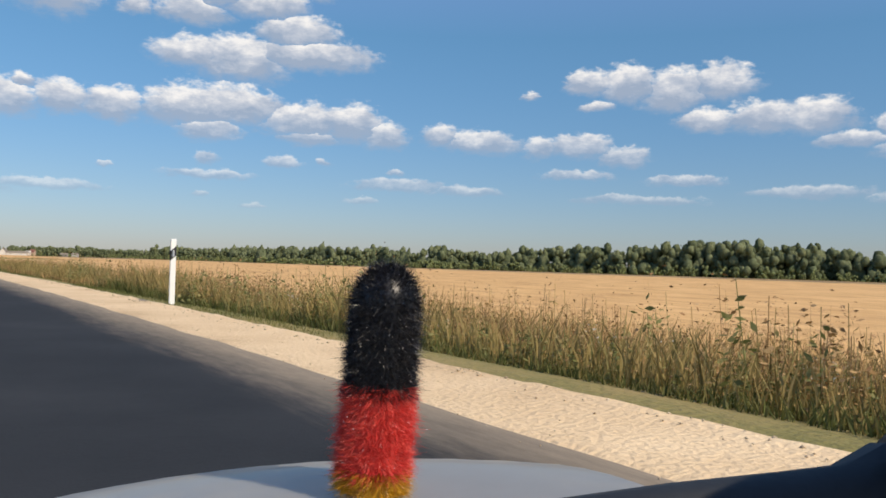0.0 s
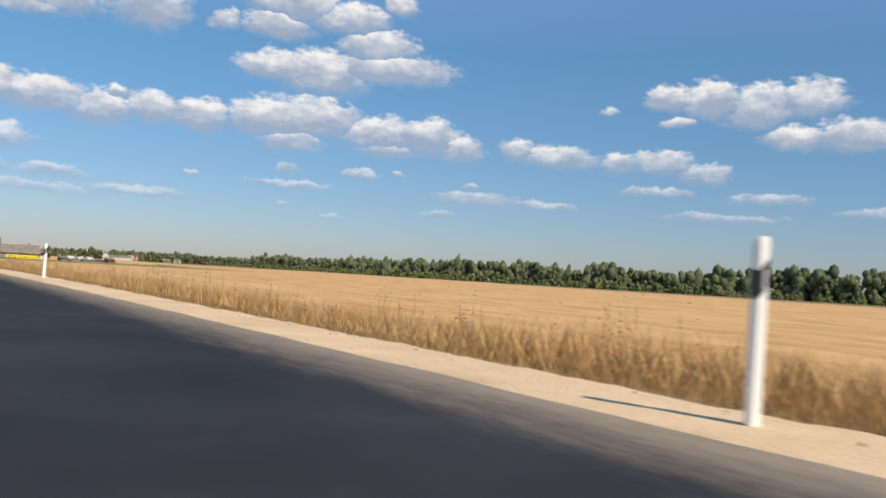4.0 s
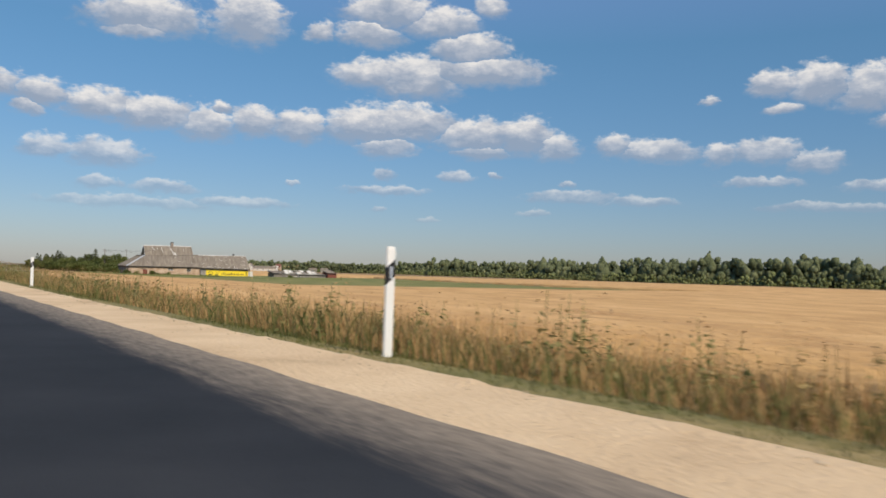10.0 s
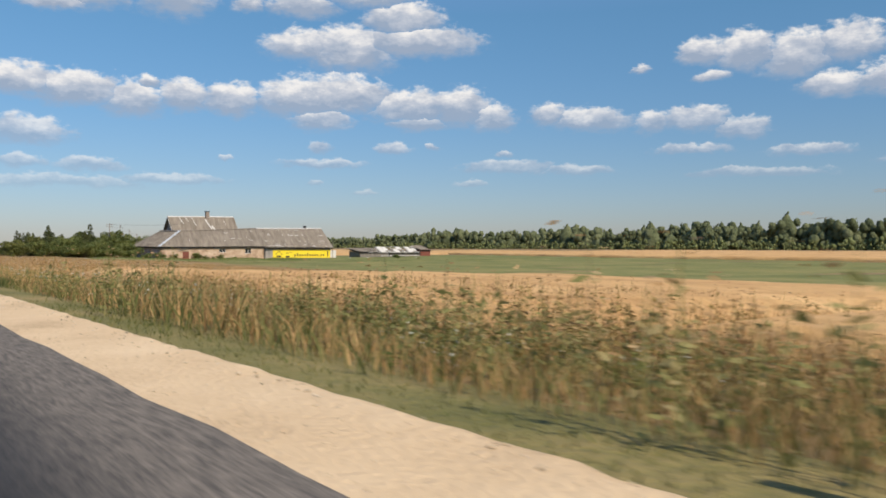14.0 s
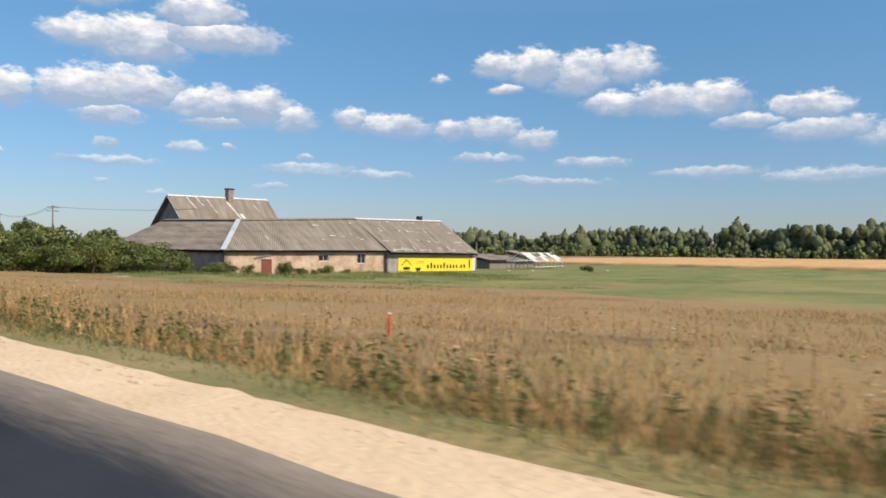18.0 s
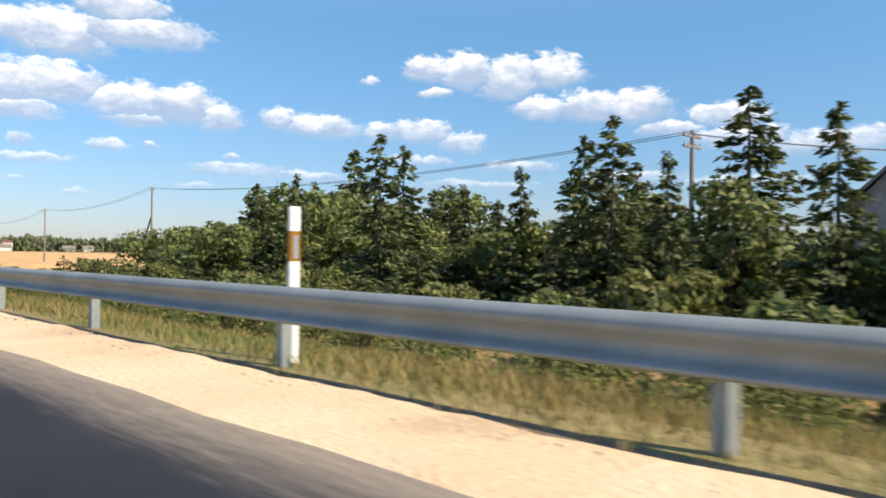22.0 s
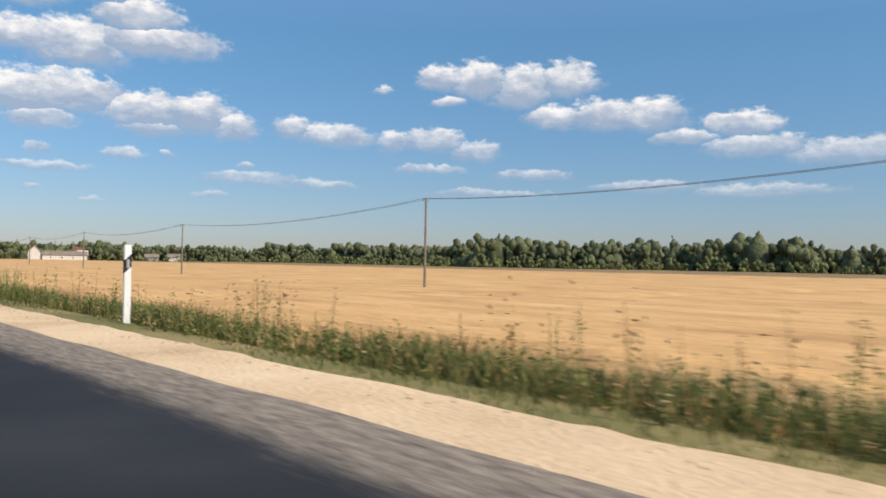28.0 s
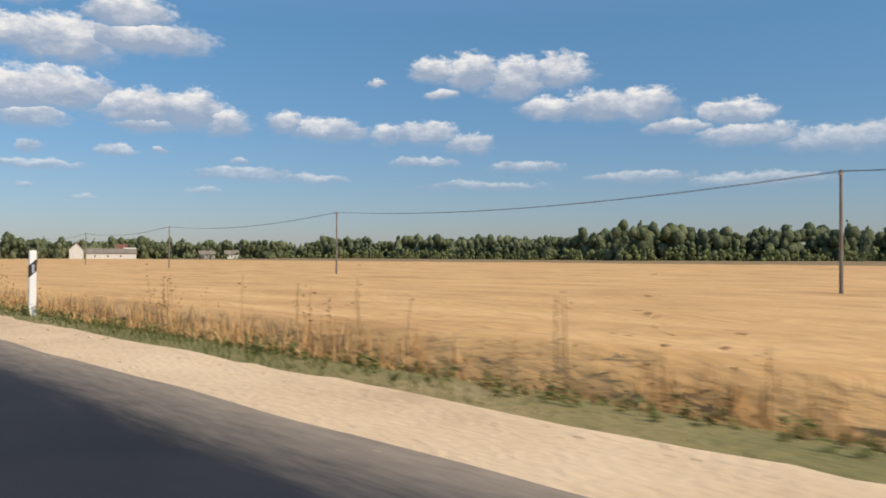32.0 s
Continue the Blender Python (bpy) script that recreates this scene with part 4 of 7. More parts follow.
verge(20000, -10, 60, 2.2, 6.0, 0.6, 1.25, "drygrass", "tall dry roadside grass", w=0.024)
verge(34000, 60, 235, 0.0, 1.4, 0.10, 0.25, "drygrass", "short dry grass fringe beside the gravel")
verge(78000, 60, 235, 1.0, 6.0, 0.35, 0.80, "straw", "sun-bleached straw-coloured roadside grass", w=0.028)
verge(16000, 60, 235, 1.0, 5.0, 0.4, 0.8, "drygrass", "brown dry roadside grass", w=0.03)
verge(14000, 180, 240, 0.1, 2.2, 0.08, 0.24, "greengrass", "green undergrowth below the straw")
verge(44000, 235, 400, 0.0, 1.9, 0.05, 0.17, "greengrass", "low green grass fringe beside the gravel")
verge(22000, 362, 400, 0.6, 7.0, 0.16, 0.42, "greengrass", "low fresh green grass beside the wheat corner")
verge(14000, 362, 400, 2.0, 7.5, 0.25, 0.6, "straw", "pale bents beside the wheat corner", w=0.02)
verge(58000, 235, 364, 0.8, 7.0, 0.3, 0.8, "drygrass", "tall brown and green roadside grass", w=0.024)
verge(28000, 235, 364, 0.6, 6.5, 0.3, 0.75, "greengrass", "tall green roadside grass", w=0.03)
verge(26000, 326, 368, 4.5, 16, 0.55, 1.05, "drygrass", "tall rank grass before the wheat", w=0.026)
verge(16000, 326, 368, 4.0, 15, 0.4, 0.85, "greengrass", "tall green grass before the wheat", w=0.026)
verge(9000, 576, 640, 4, 34, 0.12, 0.28, "greenherb", "uncut tufts in the lawn", w=0.034, f=0.9)
verge(44000, 400, 470, 0.0, 2.2, 0.06, 0.2, "drygrass", "short dry verge grass")
verge(70000, 392, 472, 1.0, 32, 0.16, 0.42, "drygrass", "dry meadow grass in front of the barn", w=0.022, power=1.4, f=0.8)
verge(36000, 392, 472, 1.0, 32, 0.2, 0.5, "straw", "sun-bleached bents in the dry meadow", w=0.018, power=1.3, f=0.6)
verge(24000, 398, 472, 0.2, 3.0, 0.10, 0.3, "greengrass", "green grass along the meadow edge")
verge(14000, 392, 470, 0.6, 34, 0.12, 0.34, "greengrass", "green tufts in the dry meadow", w=0.035)
verge(36000, 470, 566, 0.0, 3.6, 0.05, 0.18, "olive", "mown olive grass under the guard rail")
verge(22000, 470, 515, 4, 28, 0.10, 0.28, "olive", "dry olive meadow grass behind the guard rail", w=0.04)
verge(46000, 470, 600, 1.0, 8, 0.08, 0.26, "greengrass", "green grass below the embankment", w=0.026)
verge(26000, 500, 572, 0.35, 4.5, 0.14, 0.34, "olive", "ripening olive grass below the guard rail", w=0.026, f=0.7)
verge(22000, 500, 572, 0.3, 5.0, 0.12, 0.30, "greenherb", "fresh green grass below the guard rail", w=0.026, f=0.5)
verge(16000, 492, 513, 24, 62, 0.3, 0.75, "greenherb", "tall lush grass and nettles along the barn wall", w=0.06)
verge(16000, 484, 516, 22, 66, 0.2, 0.45, "greenherb", "fresh green grass before the barn", w=0.05)
verge(9000, 470, 516, 26, 48, 0.14, 0.32, "greengrass", "lush grass before the old barn", w=0.05)
verge(14000, 576, 640, 3, 34, 0.12, 0.36, "drygrass", "dry bents standing in the lawn", w=0.03)
verge(22000, 610, 646, 0.2, 4.0, 0.10, 0.36, "drygrass", "golden dry grass behind the guard rail")
verge(48000, 576, 642, 0.5, 9, 0.07, 0.19, "greenherb", "green verge grass behind the guard rail", w=0.026)
verge(9000, 578, 645, 0.3, 3.6, 0.08, 0.26, "drygrass", "dry verge grass below the guard rail")
verge(30000, 575, 640, 6, 55, 0.08, 0.22, "greengrass", "green grass around the wooden house", w=0.05)
verge(46000, 640, 830, 0.0, 1.7, 0.05, 0.18, "greengrass", "green grass strip beside the gravel")
verge(26000, 645, 728, 0.9, 2.6, 0.2, 0.6, "greengrass", "rank green grass along the wheat field", w=0.026, f=1.1)
verge(44000, 640, 830, 1.2, 3.2, 0.12, 0.36, "straw", "dry grass along the wheat field", w=0.028)


def wheat_edge(n, s0, s1, d0, d1, tall=1.0):
    s = rng.uniform(s0, s1, n)
    d = d0 + (d1 - d0) * rng.uniform(0, 1, n) ** 1.6
    return blades("wheat_stalks", s, d, rng.uniform(0.55, 0.95, n) * tall, rng.uniform(0.015, 0.035, n), "straw", "ripe wheat stalks at the field edge", "wheat", lean=0.18)


wheat_edge(36000, 60, 240, 9.0, 26)
wheat_edge(16000, 240, 390, 9.2, 22)
wheat_edge(20000, 616, 700, 6.8, 22, 0.68)
wheat_edge(36000, 700, 840, 5.4, 22, 0.62)


def weeds(name, n, s0, s1, o0, o1, h0, h1, leafmat, headmat, label, leaves=12, head=0.09, leaf=0.05, clumps=0):
    """Upright stems with leaves up the stem and a flat head of small pieces, joined."""
    s, d = scatter(n, s0, s1, o0, o1)
    if clumps:
        # most plants gather round a few centres
        at, off = rng.uniform(s0, s1, clumps), rng.uniform(o0, o1, clumps)
        i = rng.integers(0, clumps, n)
        s = at[i] + rng.normal(0, 0.55, n)
        d = gravel_edge(s) + np.clip(off[i] + rng.normal(0, 0.3, n), 0.4, None)
    s, d = not_mouth(s, d)
    n = len(s)
    x, y = plan(s, d)
    z = ground_z(s, d)
    h = rng.uniform(h0, h1, n)
    out = []
    # stems
    a = rng.uniform(0, np.pi, n)
    wx, wy = np.cos(a) * 0.0065, np.sin(a) * 0.0065
    tx, ty = x + rng.normal(0, 0.06, n) * h, y + rng.normal(0, 0.06, n) * h
    V = np.stack([np.stack([x - wx, y - wy, z - 0.03], 1), np.stack([x + wx, y + wy, z - 0.03], 1), np.stack([tx + wx * 0.6, ty + wy * 0.6, z + h], 1), np.stack([tx - wx * 0.6, ty - wy * 0.6, z + h], 1)], 1)

    def quads(cx, cy, cz, size, flat):
        k = len(cx)
        u = rng.normal(0, 1, (k, 3))
        v = rng.normal(0, 1, (k, 3))
        u[:, 2] *= flat
        v[:, 2] *= flat
        u /= np.linalg.norm(u, axis=1)[:, None]
        v -= (u * v).sum(1)[:, None] * u
        v /= np.linalg.norm(v, axis=1)[:, None]
        c = np.stack([cx, cy, cz], 1)
        sz = (size * rng.uniform(0.6, 1.4, k))[:, None]
        return np.stack([c - u * sz, c - v * sz * 0.45, c + u * sz, c + v * sz * 0.45], 1)

    t = rng.uniform(0.08, 0.85, (n, leaves))
    lr = rng.normal(0, 1, (n, leaves, 2)) * 0.11 * (1.15 - t)[..., None] * h[:, None, None]
    lx = (x[:, None] + (tx - x)[:, None] * t + lr[..., 0]).ravel()
    ly = (y[:, None] + (ty - y)[:, None] * t + lr[..., 1]).ravel()
    lz = (z[:, None] + h[:, None] * t).ravel()
    LV = quads(lx, ly, lz, leaf, 0.5)
    G = np.concatenate([V, LV]).reshape(-1, 3)
    F = np.arange(len(G)).reshape(-1, 4)
    ob = new(name, mesh_np(name, G, F, leafmat))
    tagged(ob, label, "weeds", kind="stuff")
    k = 13 if not clumps else 10
    hx = (tx[:, None] + rng.normal(0, head, (n, k))).ravel()
    hy = (ty[:, None] + rng.normal(0, head, (n, k))).ravel()
    hz = ((z + h)[:, None] + rng.normal(0, 0.07 if not clumps else 0.13, (n, k)) - (0.05 if not clumps else 0.12)).ravel()
    HV = quads(hx, hy, hz, 0.019 if not clumps else 0.026, 0.3).reshape(-1, 3)
    ob2 = new("flower_heads", mesh_np("flower_heads", HV, np.arange(len(HV)).reshape(-1, 4), headmat))
    tagged(ob2, "flower heads standing over " + label, "flowers", kind="stuff")


weeds("weeds", 700, -8, 60, 2.4, 6.5, 0.75, 1.3, "olive", "seedhead", "tall khaki umbel weeds by the road", leaves=18, leaf=0.036, head=0.065)
weeds("weeds", 1000, 60, 235, 1.6, 5.0, 0.7, 1.2, "drygrass", "seedhead", "dry brown weed stalks in the verge", leaves=12, leaf=0.03, head=0.09, clumps=120)
weeds("weeds", 1200, -8, 95, 1.6, 4.6, 0.65, 1.08, "drygrass", "seedhead", "tall rusty umbel weeds before the wheat", leaves=14, leaf=0.034, head=0.06, clumps=110)
weeds("weeds", 480, -8, 80, 1.2, 3.4, 0.55, 1.2, "weed", "seedhead", "bushy olive-green weeds before the wheat", leaves=30, leaf=0.042, head=0.12, clumps=60)
weeds("weeds", 1400, 235, 363, 1.6, 7.0, 0.4, 0.95, "olive", "seedhead", "leafy green and brown verge weeds", leaves=12, leaf=0.035)
weeds("weeds", 850, 238, 363, 0.9, 5.0, 0.55, 1.1, "weed", "seedhead", "bushy green and rust-brown verge weeds", leaves=28, leaf=0.042, head=0.13, clumps=95)
weeds("weeds", 1100, 326, 368, 3.5, 14, 0.6, 1.15, "olive", "seedhead", "rank green and brown weeds before the wheat", leaves=24, leaf=0.045, head=0.13, clumps=110)
weeds("weeds", 420, 318, 336, 1.6, 5.5, 0.6, 1.2, "weed", "flower", "dense nettles and cow parsley in the verge", leaves=34, leaf=0.036)
weeds("weeds", 260, 324.6, 329.2, 2.6, 5.0, 0.8, 1.5, "weed", "seedhead", "big dense clump of nettles and burdock", leaves=44, leaf=0.055)
weeds("weeds", 160, 345, 402, 1.0, 5.5, 0.3, 0.65, "greenherb", "flower", "cow parsley and nettles in the verge", leaves=22, leaf=0.03, head=0.06)
weeds("weeds", 260, 345, 402, 1.0, 5.5, 0.25, 0.55, "greenherb", "greenherb", "low green nettles in the verge", leaves=22, leaf=0.03, head=0.05)
weeds("weeds", 250, -6, 80, 1.6, 4.6, 0.5, 0.9, "weed", "seedhead", "tall brown and green umbel weeds", leaves=14, leaf=0.03, head=0.065)
weeds("weeds", 650, -4, 30, 1.0, 3.0, 0.25, 0.6, "weed", "seedhead", "green roadside bush weeds", leaves=34, leaf=0.03)
weeds("weeds", 60, -4, 44, 1.5, 3.4, 0.4, 0.6, "weed", "flower", "white umbels in the green verge", leaves=8, leaf=0.03)
weeds("weeds", 2000, 498, 566, 3.0, 6.6, 0.3, 0.9, "leaf", "seedhead", "dark scrub growth below the spruces", leaves=40, leaf=0.034)
weeds("weeds", 500, 345, 366, 1.5, 6.5, 0.45, 0.95, "weed", "seedhead", "mixed green and brown verge weeds", leaves=20, leaf=0.035)
weeds("weeds", 900, 398, 472, 0.8, 4.0, 0.15, 0.5, "greengrass", "seedhead", "green herbs at the meadow edge", leaves=22, leaf=0.035, head=0.05)
weeds("weeds", 700, 400, 470, 2, 16, 0.4, 0.8, "drygrass", "seedhead", "brown dock and dry stalks in the meadow", leaves=8, leaf=0.04)
weeds("weeds", 300, 400, 470, 3, 22, 0.35, 0.7, "drygrass", "flower", "white umbels in the dry meadow", leaves=4, leaf=0.05)
weeds("weeds", 110, 690, 697, 1.6, 3.0, 0.45, 1.0, "greenherb", "greenherb", "thick clump of green thistles", leaves=50, leaf=0.024, head=0.04)
weeds("weeds", 1300, 648, 716, 1.0, 2.1, 0.18, 0.45, "greenherb", "greenherb", "dense green row of weeds along the wheat field", leaves=24, leaf=0.035, head=0.05)
weeds("weeds", 150, 648, 726, 1.2, 2.6, 0.45, 0.9, "greenherb", "greenherb", "green thistles along the wheat field", leaves=26, leaf=0.024, head=0.04, clumps=30)
weeds("weeds", 260, 648, 790, 1.4, 2.8, 0.5, 0.95, "drygrass", "seedhead", "withered brown stalks along the wheat field", leaves=10, leaf=0.022, head=0.045, clumps=34)
weeds("weeds", 700, 724, 830, 0.8, 1.6, 0.07, 0.17, "olive", "greenherb", "thin green weeds along the wheat field", leaves=18, leaf=0.036, head=0.05)
weeds("weeds", 1500, 645, 830, 0.5, 1.7, 0.08, 0.24, "greenherb", "seedhead", "low green herbs along the wheat field", leaves=16, leaf=0.026, head=0.04)
weeds("weeds", 260, 577, 640, 3, 30, 0.3, 0.6, "drygrass", "flower", "pale meadow flowers in the lawn", leaves=6, leaf=0.03)
weeds("weeds", 60, 590, 640, 2.5, 7.0, 0.25, 0.5, "weed", "seedhead", "green weeds behind the guard rail")


# ---- trees ----
def leaf_cloud(centres, radii, n, size, squash=0.85, shell=0.45):
    """Leaf clumps as small bent quads spread over and in the given lumps."""
    centres, radii = np.asarray(centres, float), np.asarray(radii, float)
    p = radii ** 2 / (radii ** 2).sum()
    i = rng.choice(len(radii), n, p=p)
    v = rng.normal(0, 1, (n, 3))
    v /= np.linalg.norm(v, axis=1)[:, None]
    r = radii[i] * (1 - shell * rng.uniform(0, 1, n) ** 2) * rng.uniform(0.85, 1.12, n)
    c = centres[i] + v * r[:, None] * np.array([1, 1, squash])
    nrm = v + rng.normal(0, 0.55, (n, 3))
    nrm /= np.linalg.norm(nrm, axis=1)[:, None]
    t = np.cross(nrm, rng.normal(0, 1, (n, 3)))
    t /= np.linalg.norm(t, axis=1)[:, None]
    b = np.cross(nrm, t)
    s = (size * rng.uniform(0.55, 1.35, n))[:, None]
    V = np.stack([c - t * s, c - b * s * 0.6 - nrm * s * 0.15, c + t * s, c + b * s * 0.6 - nrm * s * 0.15], 1)
    return V.reshape(-1, 3), np.arange(4 * n).reshape(-1, 4)


def broad_tree(label, height, width, leaves, mat="leaf", size=0.16, low=0.12):
    """A trunk that forks into limbs under a crown of many clumps."""
    root = thing("tree", Matrix(), label, "tree")
    bm = bmesh.new()
    top = height * 0.55
    tube(bm, (0, 0, -0.2), (0.05 * height * 0.1, 0, top), 0.022 * height + 0.03, 0.02, 7)
    centres, radii = [], []
    k = 15
    for j in range(k):
        a = 2.4 * j + rng.uniform(-0.4, 0.4)
        zz = height * (low + (0.93 - low) * (j + 0.5) / k)
        spread = width * 0.5 * math.sqrt(max(0.05, 1 - ((zz / height - 0.42) / 0.62) ** 2))
        rr = spread * rng.uniform(0.42, 0.85)
        c = (math.cos(a) * rr, math.sin(a) * rr, zz)
        centres.append(c)
        radii.append(width * rng.uniform(0.14, 0.25))
        tube(bm, (0, 0, zz * 0.55), c, 0.012 * height * 0.5 + 0.01, 0.012, 5)
    part("trunk", bm, "bark", root)
    V, F = leaf_cloud(centres, radii, leaves, size)
    part("crown", mesh_np("crown", V, F, mat), mat, root)
    return root


def spruce_tree(label, height, width, quads, mat="needle", size=0.2, boughs=170):
    """A straight stem with whorls of drooping boughs, shorter towards the tip."""
    root = thing("tree", Matrix(), label, "tree")
    bm = bmesh.new()
    tube(bm, (0, 0, -0.2), (0, 0, height * 0.97), 0.018 * height + 0.03, 0.012, 7)
    part("trunk", bm, "bark", root)
    n = quads
    bz = height * (0.06 + 0.94 * rng.uniform(0, 1, boughs) ** 1.4)
    ba = rng.uniform(0, 2 * np.pi, boughs)
    bl = width * 0.5 * (1 - bz / height) ** 0.7 * rng.uniform(0.65, 1.15, boughs) + 0.12
    i = rng.choice(boughs, n, p=bl / bl.sum())
    t = rng.uniform(0.08, 1.0, n) ** 0.8
    r = bl[i] * t
    a = ba[i] + rng.normal(0, 0.16, n)
    droop = -0.30 * r + 0.16 * r * t * t
    c = np.stack([np.cos(a) * r, np.sin(a) * r, np.clip(bz[i] + droop + rng.normal(0, 0.05, n), 0.05, height)], 1)
    along = np.stack([np.cos(a), np.sin(a), np.full(n, -0.25)], 1) + rng.normal(0, 0.3, (n, 3))
    along /= np.linalg.norm(along, axis=1)[:, None]
    side = np.cross(along, np.array([0, 0, 1.0]) + rng.normal(0, 0.5, (n, 3)))
    side /= np.linalg.norm(side, axis=1)[:, None]
    s = (size * rng.uniform(0.6, 1.3, n))[:, None]
    V = np.stack([c - along * s, c - side * s * 0.45, c + along * s * 1.1, c + side * s * 0.45], 1).reshape(-1, 3)
    part("crown", mesh_np("crown", V, np.arange(4 * n).reshape(-1, 4), mat), mat, root)
    return root


def bush(label, height, width, leaves, mat="leaf", size=0.12):
    root = thing("bush", Matrix(), label, "bush")
    bm = bmesh.new()
    centres, radii = [], []
    for j in range(9):
        a = 2.4 * j
        rr = width * 0.36 * rng.uniform(0.2, 1.0)
        c = (math.cos(a) * rr, math.sin(a) * rr, height * rng.uniform(0.22, 0.72))
        centres.append(c)
        radii.append(min(width, height) * rng.uniform(0.2, 0.3))
        tube(bm, (math.cos(a) * 0.1, math.sin(a) * 0.1, -0.15), c, 0.03, 0.01, 5)
    part("trunk", bm, "bark", root)
    V, F = leaf_cloud(centres, radii, leaves, size)
    part("foliage", mesh_np("foliage", V, F, mat), mat, root)
    return root


def place(proto, s, d, scale=1.0, turn=None, wide=1.0, first=[]):
    """Stands a thing on the ground; the first call of each moves the original."""
    z = float(ground_z(s, d)) - 0.05
    m = Matrix.Translation(spot(s, d, z)) @ Matrix.Rotation(rng.uniform(0, 6.28) if turn is None else turn, 4, "Z") @ Matrix.Diagonal((scale * wide, scale * wide, scale, 1))
    if proto.name not in first:
        first.append(proto.name)
        proto.matrix_world = m
        return proto
    return copy_thing(proto, m)


spruces = [spruce_tree("dark green spruce in the roadside tree belt", 6.5, 4.2, 5600, size=0.145), spruce_tree("dark slender spruce in the roadside tree belt", 6.5, 3.4, 5000, size=0.145), spruce_tree("dark broad spruce in the roadside tree belt", 6.5, 4.9, 6000, size=0.145)]
young = [spruce_tree("young olive-green spruce at the front of the belt", 6.5, 4.6, 2300, size=0.24, boughs=110), spruce_tree("low bushy spruce at the front of the belt", 6.5, 5.2, 2400, size=0.24, boughs=110)]
broads = [broad_tree("leafy green tree in the roadside belt", 6.0, 4.6, 3200, size=0.18), broad_tree("dense green hazel in the roadside belt", 6.0, 5.4, 3600, size=0.18), broad_tree("leafy green birch in the roadside belt", 6.0, 3.6, 3000, size=0.14)]
pale_tree = broad_tree("yellowish green willow in the roadside belt", 5.0, 3.6, 3600, mat="leaf_pale", size=0.13)
hedges = [bush("dense small-leaved hedge bush before the barn", 2.5, 3.2, 3000, size=0.075), bush("thick green hedge bush with pale tips", 2.5, 3.0, 2800, size=0.075, mat="leaf_pale")]
bushes = [bush("dense green bush in the roadside belt", 2.6, 3.4, 1700, size=0.14), bush("low rounded green bush in the grass", 2.2, 3.0, 1500, size=0.14), bush("pale green willow bush in the belt", 2.4, 2.8, 2000, mat="leaf_pale")]

# spruces that stand out: along, right, height
for j, (s, d, h) in enumerate([(521.3, 18.8, 6.3), (514.1, 18.8, 5.2), (536.6, 18.3, 6.1), (563.7, 26.9, 8.2), (565.8, 25.7, 7.8), (533.9, 25.6, 6.0), (532.3, 19.5, 5.2), (549.0, 21.0, 5.9), (547.1, 25.2, 6.0),
                               (558.6, 17.9, 5.1), (527.0, 21.5, 5.0), (541.5, 21.0, 5.3), (511.5, 24.0, 4.4), (524.0, 25.0, 5.0), (553.5, 23.5, 5.0), (556.0, 27.0, 5.6), (544.0, 17.5, 4.6), (529.6, 17.0, 4.4)]):
    place(spruces[j % 3], s, d, h / 6.5)
for j, (s, d, h, w) in enumerate([(516.6, 16.2, 4.0, 1.0), (551.5, 17.0, 4.2, 1.1), (539.0, 16.6, 3.7, 1.2), (556.5, 19.5, 4.6, 1.2), (562.5, 20.5, 5.0, 1.2), (568.0, 24.5, 6.0, 1.1), (572.5, 27.5, 6.3, 1.1), (569.5, 30.5, 7.0, 1.0),
                                  (576.0, 33.5, 6.6, 1.0), (573.5, 35.5, 7.4, 1.0), (565.0, 30.0, 6.6, 1.1), (543.5, 24.0, 4.6, 1.1), (519.0, 22.5, 4.4, 1.2), (509.0, 27.0, 4.3, 1.2), (531.0, 21.5, 4.1, 1.2),
                                  (571.0, 22.3, 4.6, 1.2), (566.5, 34.0, 6.6, 1.2), (559.5, 31.0, 6.0, 1.2), (538.5, 38.0, 5.2, 1.2), (528.0, 34.0, 4.6, 1.2), (520.0, 30.0, 4.4, 1.2)]):
    place(pale_tree if j in (0, 2) else broads[j % 3], s, d, h / (5.0 if j in (0, 2) else 6.0), wide=w)
for j, (s, d, h) in enumerate([(511.5, 18.5, 3.1), (508.5, 21.5, 3.3), (506.5, 25.0, 2.9), (506.0, 29.0, 2.4), (506.5, 33.0, 1.7), (508.0, 23.5, 3.5), (508.5, 29.0, 2.9), (513.0, 33.0, 3.0), (505.5, 18.0, 2.9), (503.5, 14.5, 2.6), (511.5, 27.0, 3.4), (510.5, 23.0, 3.8), (504.5, 22.0, 2.4), (506.8, 36.0, 1.3)]):
    place(hedges[1 if j in (2, 9) else 0], s, d, h / 2.5, wide=1.12)
for s, d, h in ((512.5, 24.5, 4.5), (516.0, 28.0, 4.8), (513.5, 20.0, 4.2)):
    place(broads[1], s, d, h / 6.0, wide=1.1)
for j, (s, d, h) in enumerate([(527.0, 14.6, 2.2),
                               (546.0, 14.8, 2.4), (553.5, 14.2, 2.3), (533.5, 14.4, 2.1), (520.5, 14.5, 2.0), (559.5, 15.5, 2.8), (566.0, 19.0, 3.4), (570.0, 19.5, 3.0), (574.5, 21.6, 2.4), (541.0, 13.8, 2.2), (563.5, 16.8, 2.9),
                               (549.5, 13.4, 1.8), (556.5, 13.0, 1.9), (537.0, 13.2, 1.8), (530.0, 13.0, 1.8), (524.0, 12.9, 1.7), (577.5, 25.0, 2.2), (561.0, 13.6, 2.0)]):
    if s > 569:
        place(hedges[0], s, d, h / 2.5, wide=1.15)
    else:
        place(young[j % 2], s, d + 0.8, h * 1.55 / 6.5, wide=1.1)
